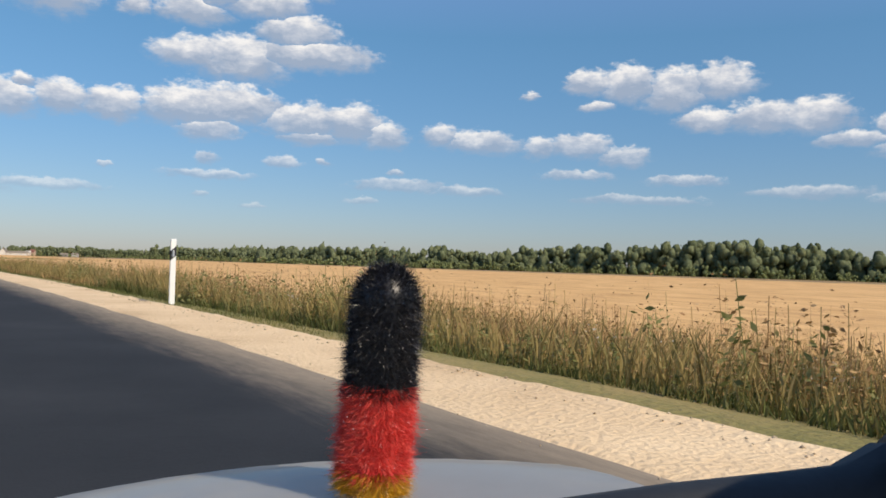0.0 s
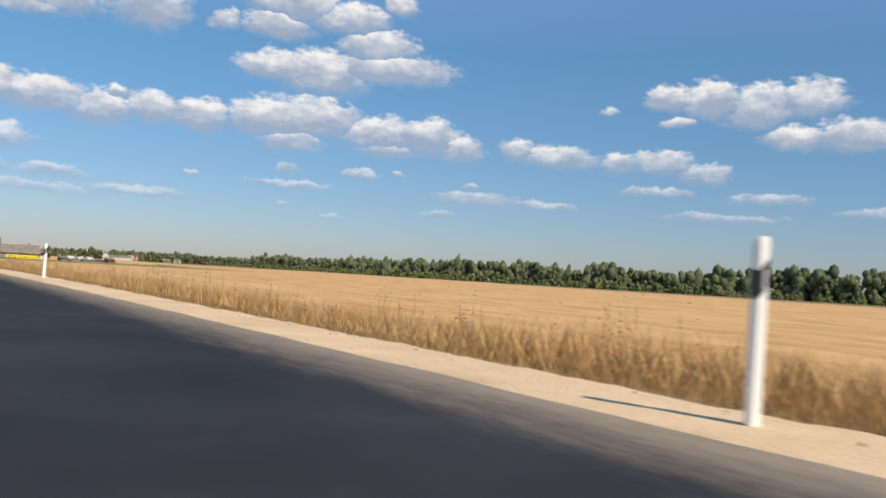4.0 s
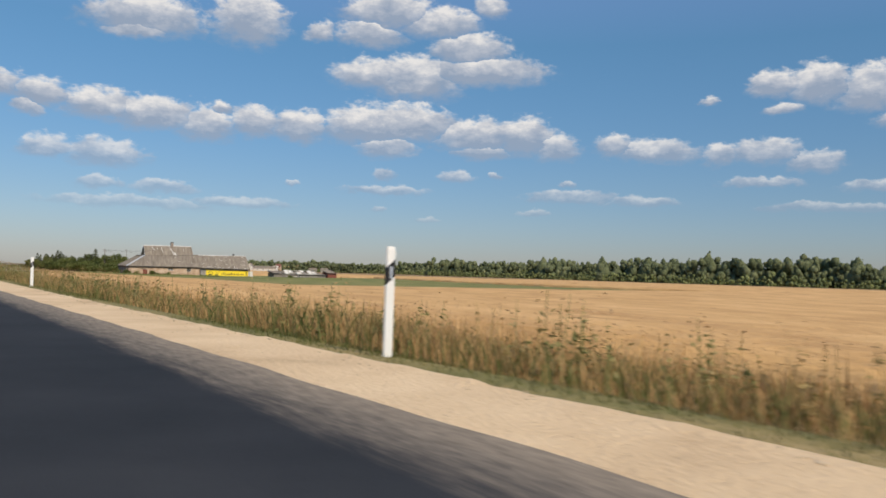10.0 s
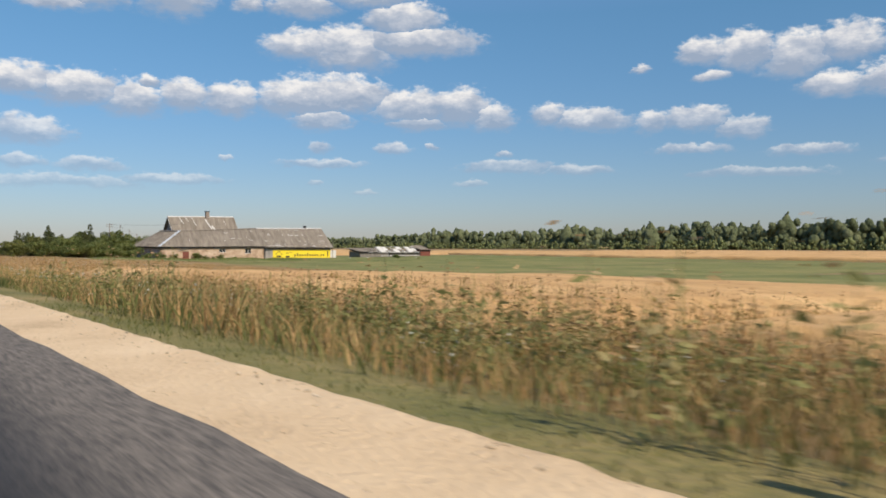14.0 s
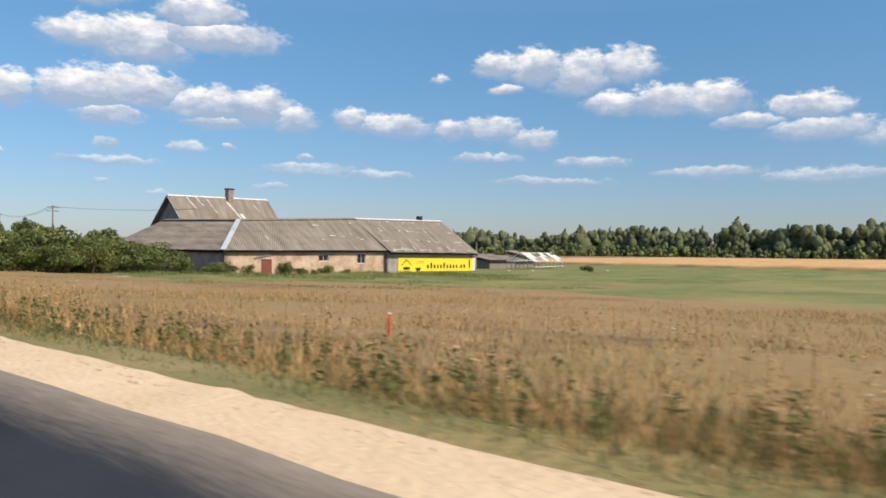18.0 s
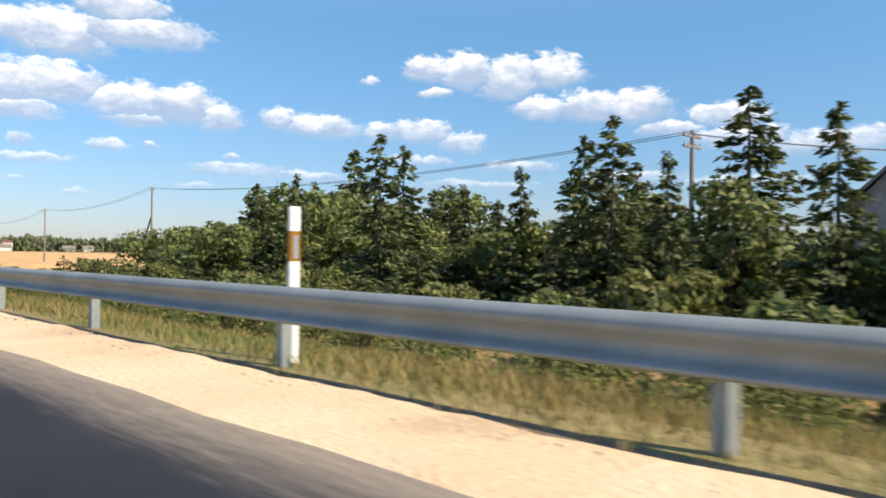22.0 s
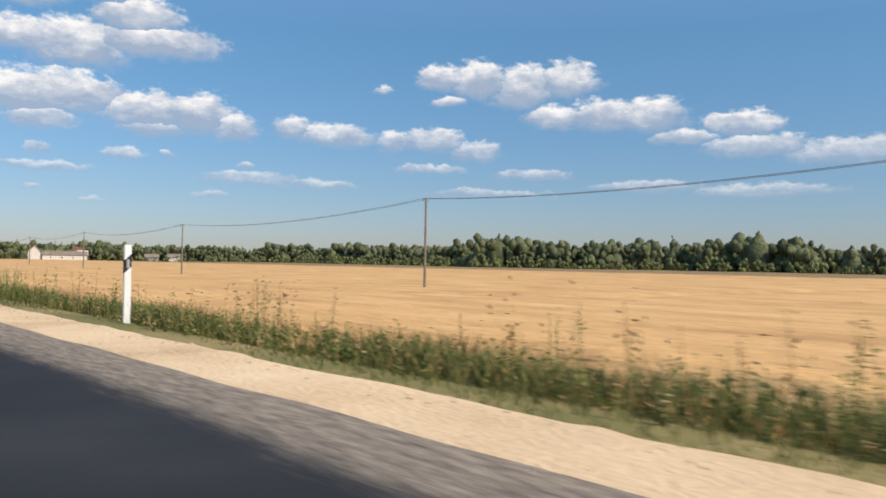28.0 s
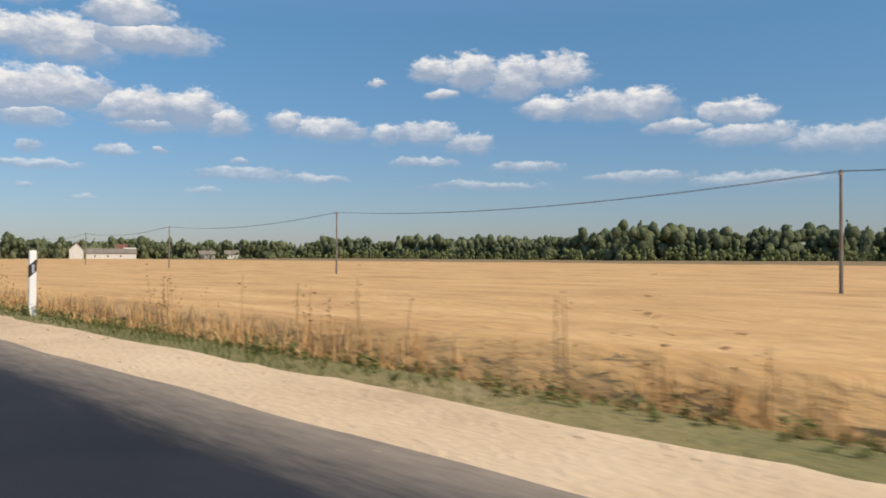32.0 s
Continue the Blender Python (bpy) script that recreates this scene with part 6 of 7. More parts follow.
def barn():
    root = thing("barn", Matrix.Translation((0, 0, 0)), "long old farm barn with patched corrugated roof and crumbling walls", "barn")
    C, J, R = Vector((-29.1, 505.3)), Vector((-8.0, 508.2)), Vector((6.6, 509.3))
    u = (R - C).normalized()
    v = Vector((-u.y, u.x))
    z0, ze = -2.2, 0.75
    # front wall, left part, with two windows and a door
    w, a, uu, nn = wall_slab(root, "wall", C, C + u * 21.3, z0, ze, 0.45, "brick", [(4.3, 5.6, -2.0, -0.15), (11.7, 13.1, -0.38, 0.38), (17.2, 18.5, -0.65, 0.5)], "pale brick wall with patches of bare plaster")
    window_unit(root, a, uu, nn, 11.7, 13.1, -0.38, 0.38)
    window_unit(root, a, uu, nn, 17.2, 18.5, -0.65, 0.5)
    for k in range(6):
        x0 = 4.3 + 1.3 * k / 6
        part("door_board", slab([a + uu * x + nn * 0.12 + Vector((0, 0, z)) for x, z in ((x0, -2.0), (x0 + 0.21, -2.0), (x0 + 0.21, -0.2), (x0, -0.2))], 0.03), "reddoor", root)
    part("beam", slab([a + uu * x + nn * -0.08 + Vector((0, 0, z)) for x, z in ((3.4, -0.1), (7.2, 0.62), (7.2, 0.74), (3.4, 0.03))], 0.06), "graywood", root, "loose slanting board over the door")
    # right part stands forward
    A2 = C + u * 21.3 - v * 0.55
    wall_slab(root, "wall", A2 + u * 0.0, C + u * 23.0 - v * 0.55, z0, ze - 0.05, 0.4, "graywall", (), "bare grey block wall")
    w2, a2, u2, n2 = wall_slab(root, "wall", C + u * 23.0 - v * 0.55, C + u * 36.4 - v * 0.55, z0, ze - 0.15, 0.4, "plaster", (), "whitewashed block wall behind the banner")
    wall_slab(root, "wall", C + u * 36.4 - v * 0.55, C + u * 36.4 + v * 11.5, z0, ze, 0.4, "graywall")
    wall_slab(root, "wall", C + u * 21.3 - v * 0.0, A2, z0, ze, 0.3, "graywall")
    # dark west wall and the wing behind it
    wall_slab(root, "wall", C + v * 26.5, C, z0, ze, 0.45, "graywall", [(8, 9.2, -0.9, 0.1), (16, 17.2, -0.9, 0.1)], "shaded grey rubble wall")
    wall_slab(root, "wall", C + u * 10.2 + v * 26.5, C + v * 26.5, z0, ze, 0.45, "graywall")
    wall_slab(root, "wall", C + u * 10.2 + v * 11.5, C + u * 10.2 + v * 26.5, z0, ze, 0.45, "graywall")
    wall_slab(root, "wall", C + u * 36.4 + v * 11.5, C + u * 10.2 + v * 11.5, z0, ze, 0.45, "graywall")

    def q(a, b, z):
        p = C + u * a + v * b
        return (p.x, p.y, z)

    e = 0.45
    zr = 4.45
    sheet_roof(root, "roof", q(-e, -e, 0.72), q(21.6, -e, 0.82), q(5.2, 5.8, 4.05), q(21.6, 5.8, 4.75), "asbestos", 22, 5, 0.02, seed=2)
    sheet_roof(root, "roof", q(21.4, -e - 0.75, 0.62), q(36.9, -e - 0.75, 0.55), q(21.4, 5.8, 4.72), q(36.9, 5.8, 4.9), "asbestos", 15, 6, 0.035, seed=3)
    sheet_roof(root, "roof", q(-e, 27.0, 0.9), q(-e, -e, 0.72), q(5.2, 22.5, 4.4), q(5.2, 5.8, 4.05), "asbestos", 24, 5, 0.02, seed=4)
    part("roof_back", slab([q(36.9, 12.0, 0.72), q(10.4, 12.0, 0.72), q(5.2, 5.8, 4.05), q(36.9, 5.8, 4.85)], 0.06), "asbestos", root)
    part("roof_back", slab([q(10.6, 27.0, 0.8), q(-e, 27.0, 0.9), q(5.2, 22.5, 4.4)], 0.06), "asbestos", root)
    part("roof_back", slab([q(10.6, 12.0, 0.75), q(10.6, 27.0, 0.8), q(5.2, 22.5, 4.4), q(5.2, 5.8, 4.05)], 0.06), "asbestos", root)
    part("gable", slab([q(36.5, -0.5, 0.6), q(36.5, 11.6, 0.6), q(36.5, 5.8, 4.75)], 0.12), "graywood", root, "grey boarded gable end")
    # hip flashing and ridge caps
    M["flash"] = material("zinc_flashing", [(0.42, 0.46, 0.48), (0.58, 0.61, 0.62), (0.68, 0.70, 0.70)], scale=1.5, bump=0.1, rough=0.5, metal=0.3)
    part("flashing", slab([q(-e - 0.25, -e + 0.05, 0.84), q(-e + 0.35, -e - 0.02, 0.84), q(5.5, 5.75, 4.18), q(4.9, 5.8, 4.16)], 0.03), "flash", root, "pale sheet flashing along the hip")
    for a0, a1, h0, h1, mm in ((5.0, 21.6, 4.1, 4.8, "asbestos"), (21.6, 36.9, 4.8, 4.97, "frame")):
        part("ridge_cap", slab([q(a0, 5.45, h0 - 0.1), q(a1, 5.45, h1 - 0.1), q(a1, 5.85, h1 + 0.06), q(a0, 5.85, h0 + 0.06)], 0.04), mm, root, "pale ridge capping" if mm == "frame" else "")
    part("ridge_cap", slab([q(4.85, 22.5, 4.40), q(4.85, 5.8, 4.05), q(5.25, 5.8, 4.18), q(5.25, 22.5, 4.52)], 0.04), "asbestos", root)
    # pale patches where sheets were mended
    rr = random.Random(5)
    for k in range(70):
        a = rr.uniform(21.8, 36.4) if k > 8 else rr.uniform(4, 20)
        t = rr.choice((0.03, 0.05, 0.06, 0.3, 0.6, 0.9, 0.95)) if k > 8 else rr.uniform(0.3, 0.9)
        ln, wd = rr.uniform(0.2, 0.9), rr.uniform(0.05, 0.13)
        if rr.random() < 0.45:
            ln, wd = wd, ln
        dd = -e - (0.75 if a > 21.4 else 0)
        ez, rz = (0.62, 4.8) if a > 21.4 else (0.78, 4.3 + (a - 5) * 0.028)
        if a < 5 + 1 and t > 0.6:
            continue

        def rp(x, s):
            return Vector(q(x, dd + (5.8 - dd) * s, ez + (rz - ez) * s)) + Vector((0, -0.06, 0.11))
        s1 = min(0.98, t + wd / 7)
        part("patch", slab([rp(a, t), rp(a + ln, t), rp(a + ln + 0.1, s1), rp(a + 0.1, s1)], 0.012), "frame", root)
    part("chimney", cube(*[c for c in (-0.3, 0.3, -0.3, 0.3, 0, 1.0)], bevel=0.02), "black", root, "small sooty flue").matrix_local = Matrix.Translation(q(33.0, 6.0, 4.5))
    part("lean_to", cube(0, 1.5, 0, 3.0, 0, 2.2, bevel=0.02), "palewall", root, "pale lean-to at the barn's end").matrix_local = Matrix.Translation(q(36.6, 0.2, -2.2)) @ Matrix.Rotation(math.atan2(u.y, u.x), 4, "Z")
    part("stake", tube(bmesh.new(), (0, 0, 0), (0.1, 0, 4.3), 0.09, 0.05, 7), "graywood", root, "leaning weathered stake").matrix_local = Matrix.Translation(q(36.7, -0.9, -2.1))
    for k in range(7):
        part("plank", tube(bmesh.new(), (0, 0, 0), (0.2 + 0.1 * k, 0.4, 1.7 - 0.1 * k), 0.05, 0.04, 5), "graywood", root).matrix_local = Matrix.Translation(q(-0.9 + 0.33 * k, -0.75, -2.1))
    # the banner is fixed to the wall
    return C, u, v, q


C_, u_, v_, q_ = barn()


def banner():
    ang = math.atan2(u_.y, u_.x)
    o = C_ + u_ * 23.05 - v_ * 0.60
    root = thing("banner", Matrix.Translation((o.x, o.y, -2.05)) @ Matrix.Rotation(ang, 4, "Z"), "long yellow advertising banner fixed to the barn wall", "banner")
    part("sheet", cube(0, 13.3, -0.03, -0.005, 0, 2.1), "yellow", root)

    def ink(pts, name="print"):
        part(name, slab([(x, -0.036, z) for x, z in pts], 0.004), "ink", root)

    # a house mark, a bowl mark, a row of plain bars for the lettering, a figure mark
    ink([(0.45, 1.15), (0.62, 1.15), (1.35, 1.75), (2.05, 1.15), (2.2, 1.15), (1.35, 1.92)])
    ink([(0.75, 0.35), (1.95, 0.35), (1.95, 0.45), (0.75, 0.45)])
    ink([(0.8, 0.62), (1.85, 0.62), (1.85, 0.95), (0.8, 0.95)])
    ink([(2.75, 0.85), (3.85, 0.85), (3.6, 0.5), (3.0, 0.5)])
    ink([(3.05, 0.38), (3.55, 0.38), (3.55, 0.46), (3.05, 0.46)])
    ink([(2.9, 1.35), (4.3, 1.42), (4.3, 1.46), (2.9, 1.39)])
    ink([(2.9, 1.55), (4.3, 1.62), (4.3, 1.66), (2.9, 1.59)])
    x = 4.85
    for k, tall in enumerate((0, 1, 0, 0, 0, 1, 0, 0, 0, 0)):
        ink([(x, 0.75), (x + 0.30, 0.75), (x + 0.30, 1.45 if tall else 1.2), (x, 1.45 if tall else 1.2)], "bar")
        x += 0.58
    ink([(x, 0.75), (x + 0.14, 0.75), (x + 0.14, 0.89), (x, 0.89)], "bar")
    x += 0.3
    for k in range(2):
        ink([(x, 0.75), (x + 0.30, 0.75), (x + 0.30, 1.2), (x, 1.2)], "bar")
        x += 0.58
    ink([(12.55, 0.7), (12.8, 0.7), (12.8, 1.85), (12.55, 1.85)])
    ink([(12.4, 0.3), (12.95, 0.3), (12.95, 0.42), (12.4, 0.42)])


banner()


def tall_house():
    """The steep-roofed dwelling behind the barn."""
    u = Vector((15.0, 2.7)).normalized()
    v = Vector((-u.y, u.x))
    o = Vector((-24.2, 532.5))
    root = thing("farmhouse", Matrix(), "tall grey farmhouse with steep corrugated roof and a brick chimney", "house")

    def q(a, b, z):
        p = o + u * a + v * b
        return (p.x, p.y, z)
    hw, ze, zr = 4.2, 3.6, 7.8
    for a, b in (((0.3, -hw + 0.3), (14.9, -hw + 0.3)), ((14.9, -hw + 0.3), (14.9, hw - 0.3)), ((14.9, hw - 0.3), (0.3, hw - 0.3)), ((0.3, hw - 0.3), (0.3, -hw + 0.3))):
        wall_slab(root, "wall", q(*a, 0)[:2], q(*b, 0)[:2], -2.3, ze, 0.35, "graywall")
    for x in (0.3, 14.7):
        part("gable", slab([q(x, -hw + 0.2, ze), q(x, hw - 0.2, ze), q(x, 0, zr - 0.15)], 0.2), "graywall", root, "grey rendered gable wall")
    part("attic_window", slab([q(0.2, -0.9, 3.75), q(0.2, 0.9, 3.75), q(0.2, 0.9, 4.5), q(0.2, -0.9, 4.5)], 0.06), "window", root, "dark attic opening")
    sheet_roof(root, "roof", q(-0.35, -hw - 0.2, ze - 0.2), q(15.5, -hw - 0.2, ze - 0.2), q(-0.35, 0, zr), q(15.5, 0, zr + 0.2), "asbestos", 15, 5, 0.02, seed=8)
    part("roof_back", slab([q(15.5, hw + 0.2, ze - 0.2), q(-0.35, hw + 0.2, ze - 0.2), q(-0.35, 0, zr), q(15.5, 0, zr + 0.2)], 0.06), "asbestos", root)
    part("verge_board", slab([q(-0.4, -hw - 0.2, ze - 0.32), q(-0.4, -hw - 0.2, ze - 0.1), q(-0.4, 0, zr + 0.08), q(-0.4, 0, zr - 0.16)], 0.05), "frame", root, "pale verge board")
    part("verge_board", slab([q(-0.4, hw + 0.2, ze - 0.32), q(-0.4, hw + 0.2, ze - 0.1), q(-0.4, 0, zr + 0.08), q(-0.4, 0, zr - 0.16)], 0.05), "graywood", root)
    part("ridge_cap", slab([q(-0.35, -0.22, zr - 0.1), q(15.5, -0.22, zr + 0.1), q(15.5, 0.05, zr + 0.28), q(-0.35, 0.05, zr + 0.08)], 0.04), "frame", root, "pale ridge capping")
    ch = part("chimney", cube(-0.42, 0.42, -0.42, 0.42, 0, 2.6, bevel=0.03), "chimney", root, "square brick chimney")
    ch.matrix_local = Matrix.Translation(q(8.9, -0.3, 6.6)) @ Matrix.Rotation(math.atan2(u.y, u.x), 4, "Z")
    part("cap", cube(-0.5, 0.5, -0.5, 0.5, 2.45, 2.62, bevel=0.02), "black", ch)
    for a, b, s0, s1 in ((8.1, 8.35, 0.55, 0.86), (8.5, 8.7, 0.3, 0.62), (9.2, 9.6, 0.1, 0.5), (9.7, 9.9, 0.0, 0.35), (2.2, 2.35, 0.6, 0.95), (3.6, 3.7, 0.7, 0.97), (5.1, 5.2, 0.5, 0.96), (12.3, 12.4, 0.6, 0.95)):
        part("patch", slab([Vector(q(x, -hw - 0.2 + (hw + 0.2) * t, ze - 0.2 + (zr - ze + 0.2) * t)) + Vector((0.0, -0.08, 0.10)) for x, t in ((a + 0.5, s0), (b + 0.5, s0), (b, s1), (a, s1))], 0.02), "frame", root, "pale mended strip of roof")


tall_house()


def low_sheds():
    for x, y, w, d, h, ang, mat, lab in ((16.5, 515.5, 9, 4, 2.4, 20, "graywood", "low grey plank shed behind the barn"), (26.5, 521.5, 11, 4.5, 2.0, 24, "asbestos", "collapsed low shed with grey sheet roof"), (38, 529, 4, 3.5, 3.0, 24, "reddoor", "small faded red hut")):
        root = thing("shed", Matrix.Translation((x, y, -2.0)) @ Matrix.Rotation(radians(ang), 4, "Z"), lab, "shed")
        for a, b in (((0, 0), (w, 0)), ((w, 0), (w, d)), ((w, d), (0, d)), ((0, d), (0, 0))):
            wall_slab(root, "wall", a, b, 0, h * 0.72, 0.12, "graywood" if mat != "reddoor" else "reddoor")
        sheet_roof(root, "roof", (-0.3, -0.3, h * 0.66), (w + 0.3, -0.3, h * 0.64), (-0.3, d + 0.3, h), (w + 0.3, d + 0.3, h * 1.02), "asbestos", max(3, int(w / 1.2)), 2, 0.05, seed=int(x))
    for k, (x, y, r) in enumerate(((14.5, 505.0, 0.5), (13.2, 503.6, 0.4), (24, 500.0, 0.45), (-38.5, 497.5, 0.35), (-37.6, 497.0, 0.3), (-39.6, 497.9, 0.28), (10.5, 505.5, 0.45))):
        bm = bmesh.new()
        bmesh.ops.create_icosphere(bm, subdivisions=2, radius=r)
        for v in bm.verts:
            v.co *= 0.75 + 0.5 * noise.noise(v.co * 2.3 + Vector((k * 7, 0, 0)))
            v.co.z *= 0.6
        ob = part("stone", bm, "rubble")
        ob.location = (x, y, -1.75)
        tagged(ob, "pale broken stone lying in the yard grass", "stone", "stones in the yard")
    root = thing("board_stack", Matrix.Translation((-41.5, 500.5, -1.55)) @ Matrix.Rotation(radians(12), 4, "Z"), "low stack of pale weathered boards in the grass", "boards")
    for j in range(3):
        for i in range(4):
            part("board", cube(0.1 * j, 5.0 - 0.3 * i, 0.22 * i, 0.22 * i + 0.19, 0.13 * j, 0.13 * j + 0.1, bevel=0.01), "graywood", root)


low_sheds()


def greenhouse():
    """A leaning lath skeleton, a few pale sheets still on its roof."""
    root = thing("greenhouse", Matrix.Translation((19.5, 509.5, -2.0)) @ Matrix.Rotation(radians(21), 4, "Z"), "derelict greenhouse of pale laths beside the barn", "greenhouse")
    W, n = 4.2, 9
    for k in range(n):
        x = 1.5 * k
        tilt = 0.12 * math.sin(k * 1.7)
        for y in (0.0, W):
            part("post", tube(bmesh.new(), (x, y, -0.2), (x + tilt, y, 1.5), 0.055, seg=6), "graywood", root)
        for y in (0.0, W):
            part("rafter", tube(bmesh.new(), (x + tilt, y, 1.5), (x + tilt * 1.5, W / 2, 2.7), 0.05, seg=6), "frame", root)
    for y, zt in ((0.0, 1.5), (W / 2, 2.7), (W, 1.5), (0.0, 0.7)):
        part("purlin", tube(bmesh.new(), (-0.1, y, zt), (1.5 * (n - 1) + 0.2, y, zt), 0.05, seg=6), "frame", root)
    for k, t0, t1 in ((0, 0.0, 1.0), (1, 0.3, 1.0), (3, 0.0, 0.6), (4, 0.5, 1.0), (6, 0.0, 1.0), (7, 0.2, 0.7)):
        part("sheet", slab([(1.5 * k + 0.06, W / 2 * t0, 1.56 + 1.2 * t0), (1.5 * k + 1.44, W / 2 * t0, 1.56 + 1.2 * t0), (1.5 * k + 1.44, W / 2 * t1, 1.56 + 1.2 * t1), (1.5 * k + 0.06, W / 2 * t1, 1.56 + 1.2 * t1)], 0.02), "palewall", root, "pale roof sheet")


greenhouse()


def wooden_house():
    """The low wooden house with a hipped red roof."""
    a, b = Vector((-5.6, 608.6)), Vector((9.0, 594.3))
    u = (b - a).normalized()
    v = Vector((-u.y, u.x))
    L, D = 20.4, 10.5
    root = thing("wooden_house", Matrix(), "low dark wooden house with a hipped red roof", "house")

    def q(x, y, z):
        p = a + u * x + v * y
        return (p.x, p.y, z)
    z0, ze, zr = -1.7, 1.45, 4.35
    holes = [(1.6, 2.6, -0.6, 0.85), (4.9, 5.9, -0.6, 0.85), (7.7, 8.9, -0.6, 0.85), (10.6, 11.8, -0.6, 0.85), (13.4, 14.4, -0.6, 0.85)]
    segs = ((0.6, 12.6, "darkwood"), (12.6, 19.8, "graywood"))
    for x0, x1, mat in segs:
        hs = [h for h in holes if x0 < h[0] < x1]
        w, aa, uu, nn = wall_slab(root, "wall", q(x0, 0.6, 0)[:2], q(x1, 0.6, 0)[:2], z0, ze, 0.25, mat, [(h[0] - x0, h[1] - x0, h[2], h[3]) for h in hs], "dark weathered board wall" if mat == "darkwood" else "silver-grey board wall")
        for h in hs:
            window_unit(root, aa, uu, nn, h[0] - x0, h[1] - x0, h[2], h[3], 0.05, bars=2, mat="graywood")
        n = int((x1 - x0) / 0.24)
        for k in range(n):
            x = x0 + (x1 - x0) * k / n
            if any(h[0] - 0.2 < x < h[1] for h in hs):
                continue
            part("board", slab([q(x + 0.012, 0.585, z0), q(x + 0.22, 0.585, z0), q(x + 0.22, 0.585, ze), q(x + 0.012, 0.585, ze)], 0.022), mat, w)
    for p, r in (((19.8, 0.6), (19.8, D - 0.6)), ((19.8, D - 0.6), (0.6, D - 0.6)), ((0.6, D - 0.6), (0.6, 0.6))):
        wall_slab(root, "wall", q(*p, 0)[:2], q(*r, 0)[:2], z0, ze, 0.25, "darkwood")
    sheet_roof(root, "roof", q(0, 0, ze - 0.05), q(L, 0, ze - 0.05), q(6.0, D / 2, zr), q(L - 6.0, D / 2, zr), "redroof", 18, 4, 0.01, seed=11)
    sheet_roof(root, "roof", q(0, D, ze - 0.05), q(0, 0, ze - 0.05), q(6.0, D / 2 + 0.02, zr), q(6.0, D / 2 - 0.02, zr), "redroof", 9, 4, 0.01, seed=12)
    part("roof_end", slab([q(L, 0, ze - 0.05), q(L, D, ze - 0.05), q(L - 6, D / 2, zr)], 0.06), "redroof", root)
    part("roof_end", slab([q(L, D, ze - 0.05), q(0, D, ze - 0.05), q(6, D / 2, zr), q(L - 6, D / 2, zr)], 0.06), "redroof", root)
    for p, r in ((q(0, 0, ze), q(6, D / 2, zr + 0.08)), (q(L, 0, ze), q(L - 6, D / 2, zr + 0.08)), (q(6, D / 2, zr + 0.08), q(L - 6, D / 2, zr + 0.08))):
        part("ridge_cap", tube(bmesh.new(), p, r, 0.09, seg=6), "redroof", root)
    part("fascia", slab([q(0, -0.02, ze - 0.22), q(L, -0.02, ze - 0.22), q(L, -0.02, ze - 0.02), q(0, -0.02, ze - 0.02)], 0.04), "graywood", root)
    for x in (9.6, 12.2):
        part("porch_post", tube(bmesh.new(), q(x, 0.15, z0), q(x, 0.15, ze), 0.07, seg=8), "graywood", root)
    bench = thing("bench", Matrix.Translation(q(14.5, -0.8, z0 + 0.1)) @ Matrix.Rotation(math.atan2(u.y, u.x), 4, "Z"), "white garden bench standing before the wooden house", "bench")
    part("seat", cube(0, 1.8, 0, 0.45, 0.4, 0.46, bevel=0.01), "frame", bench)
    part("backrest", cube(0, 1.8, 0.42, 0.47, 0.55, 0.9, bevel=0.01), "frame", bench)
    for x in (0.1, 1.6):
        part("leg", cube(x, x + 0.08, 0.05, 0.42, -0.1, 0.4), "frame", bench)


wooden_house()


# ---- power line ----
def wood_pole(x, y, base, top, label, brace=None, arms=1, box_on=False):
    root = thing("utility_pole", Matrix.Translation((x, y, base)), label, "utility pole", "poles of the power line")
    h = top - base
    part("shaft", tube(bmesh.new(), (0, 0, -0.5), (0, 0, h), 0.13, 0.085, 10), "pole", root)
    for k in range(arms):
        z = h - 0.25 - 0.45 * k
        arm = part("crossarm", cube(-0.75 if arms > 1 else -0.3, 0.75 if arms > 1 else 0.3, -0.05, 0.05, z - 0.05, z + 0.05, bevel=0.01), "graywood", root)
        for xx in ((-0.65, -0.3, 0.3, 0.65) if arms > 1 else (-0.25, 0.25)):
            bm = tube(bmesh.new(), (xx, 0, z + 0.05), (xx, 0, z + 0.13), 0.012, seg=6)
            tube(bm, (xx, 0, z + 0.10), (xx, 0, z + 0.19), 0.04, 0.025, 8)
            part("insulator", bm, "porcelain", arm)
    if brace:
        part("brace", tube(bmesh.new(), (brace[0], brace[1], -0.5), (0, 0, h * brace[2]), 0.11, 0.08, 9), "tarred", root, "dark tarred bracing strut")
    if box_on:
        part("meter_box", cube(-0.16, 0.16, -0.32, -0.12, 0.95, 1.45, bevel=0.015), "white", root, "white meter box")
    return root


POLES = [(-36.6, 538.9, -1.9, 6.2), (-30.0, 604.0, -1.75, 7.5), (-23.5, 655.2, -1.6, 7.1), (-16.3, 709.4, -1.6, 6.4), (-9.3, 769.2, -1.6, 5.9), (-2.0, 828.0, -1.6, 6.0), (5.5, 887.0, -1.5, 6.0), (13.0, 946.0, -1.4, 6.1), (21, 1005, -1.4, 6.1)]
for j, (x, y, b, t) in enumerate(POLES):
    wood_pole(x, y, b, t, "weathered wooden pole with a dark bracing strut" if j < 2 else "weathered wooden pole standing in the wheat", (0.6, -3.6, 0.72) if j == 0 else ((-0.4, 3.4, 0.68) if j == 1 else None), 2 if j == 0 else 1, j == 1)


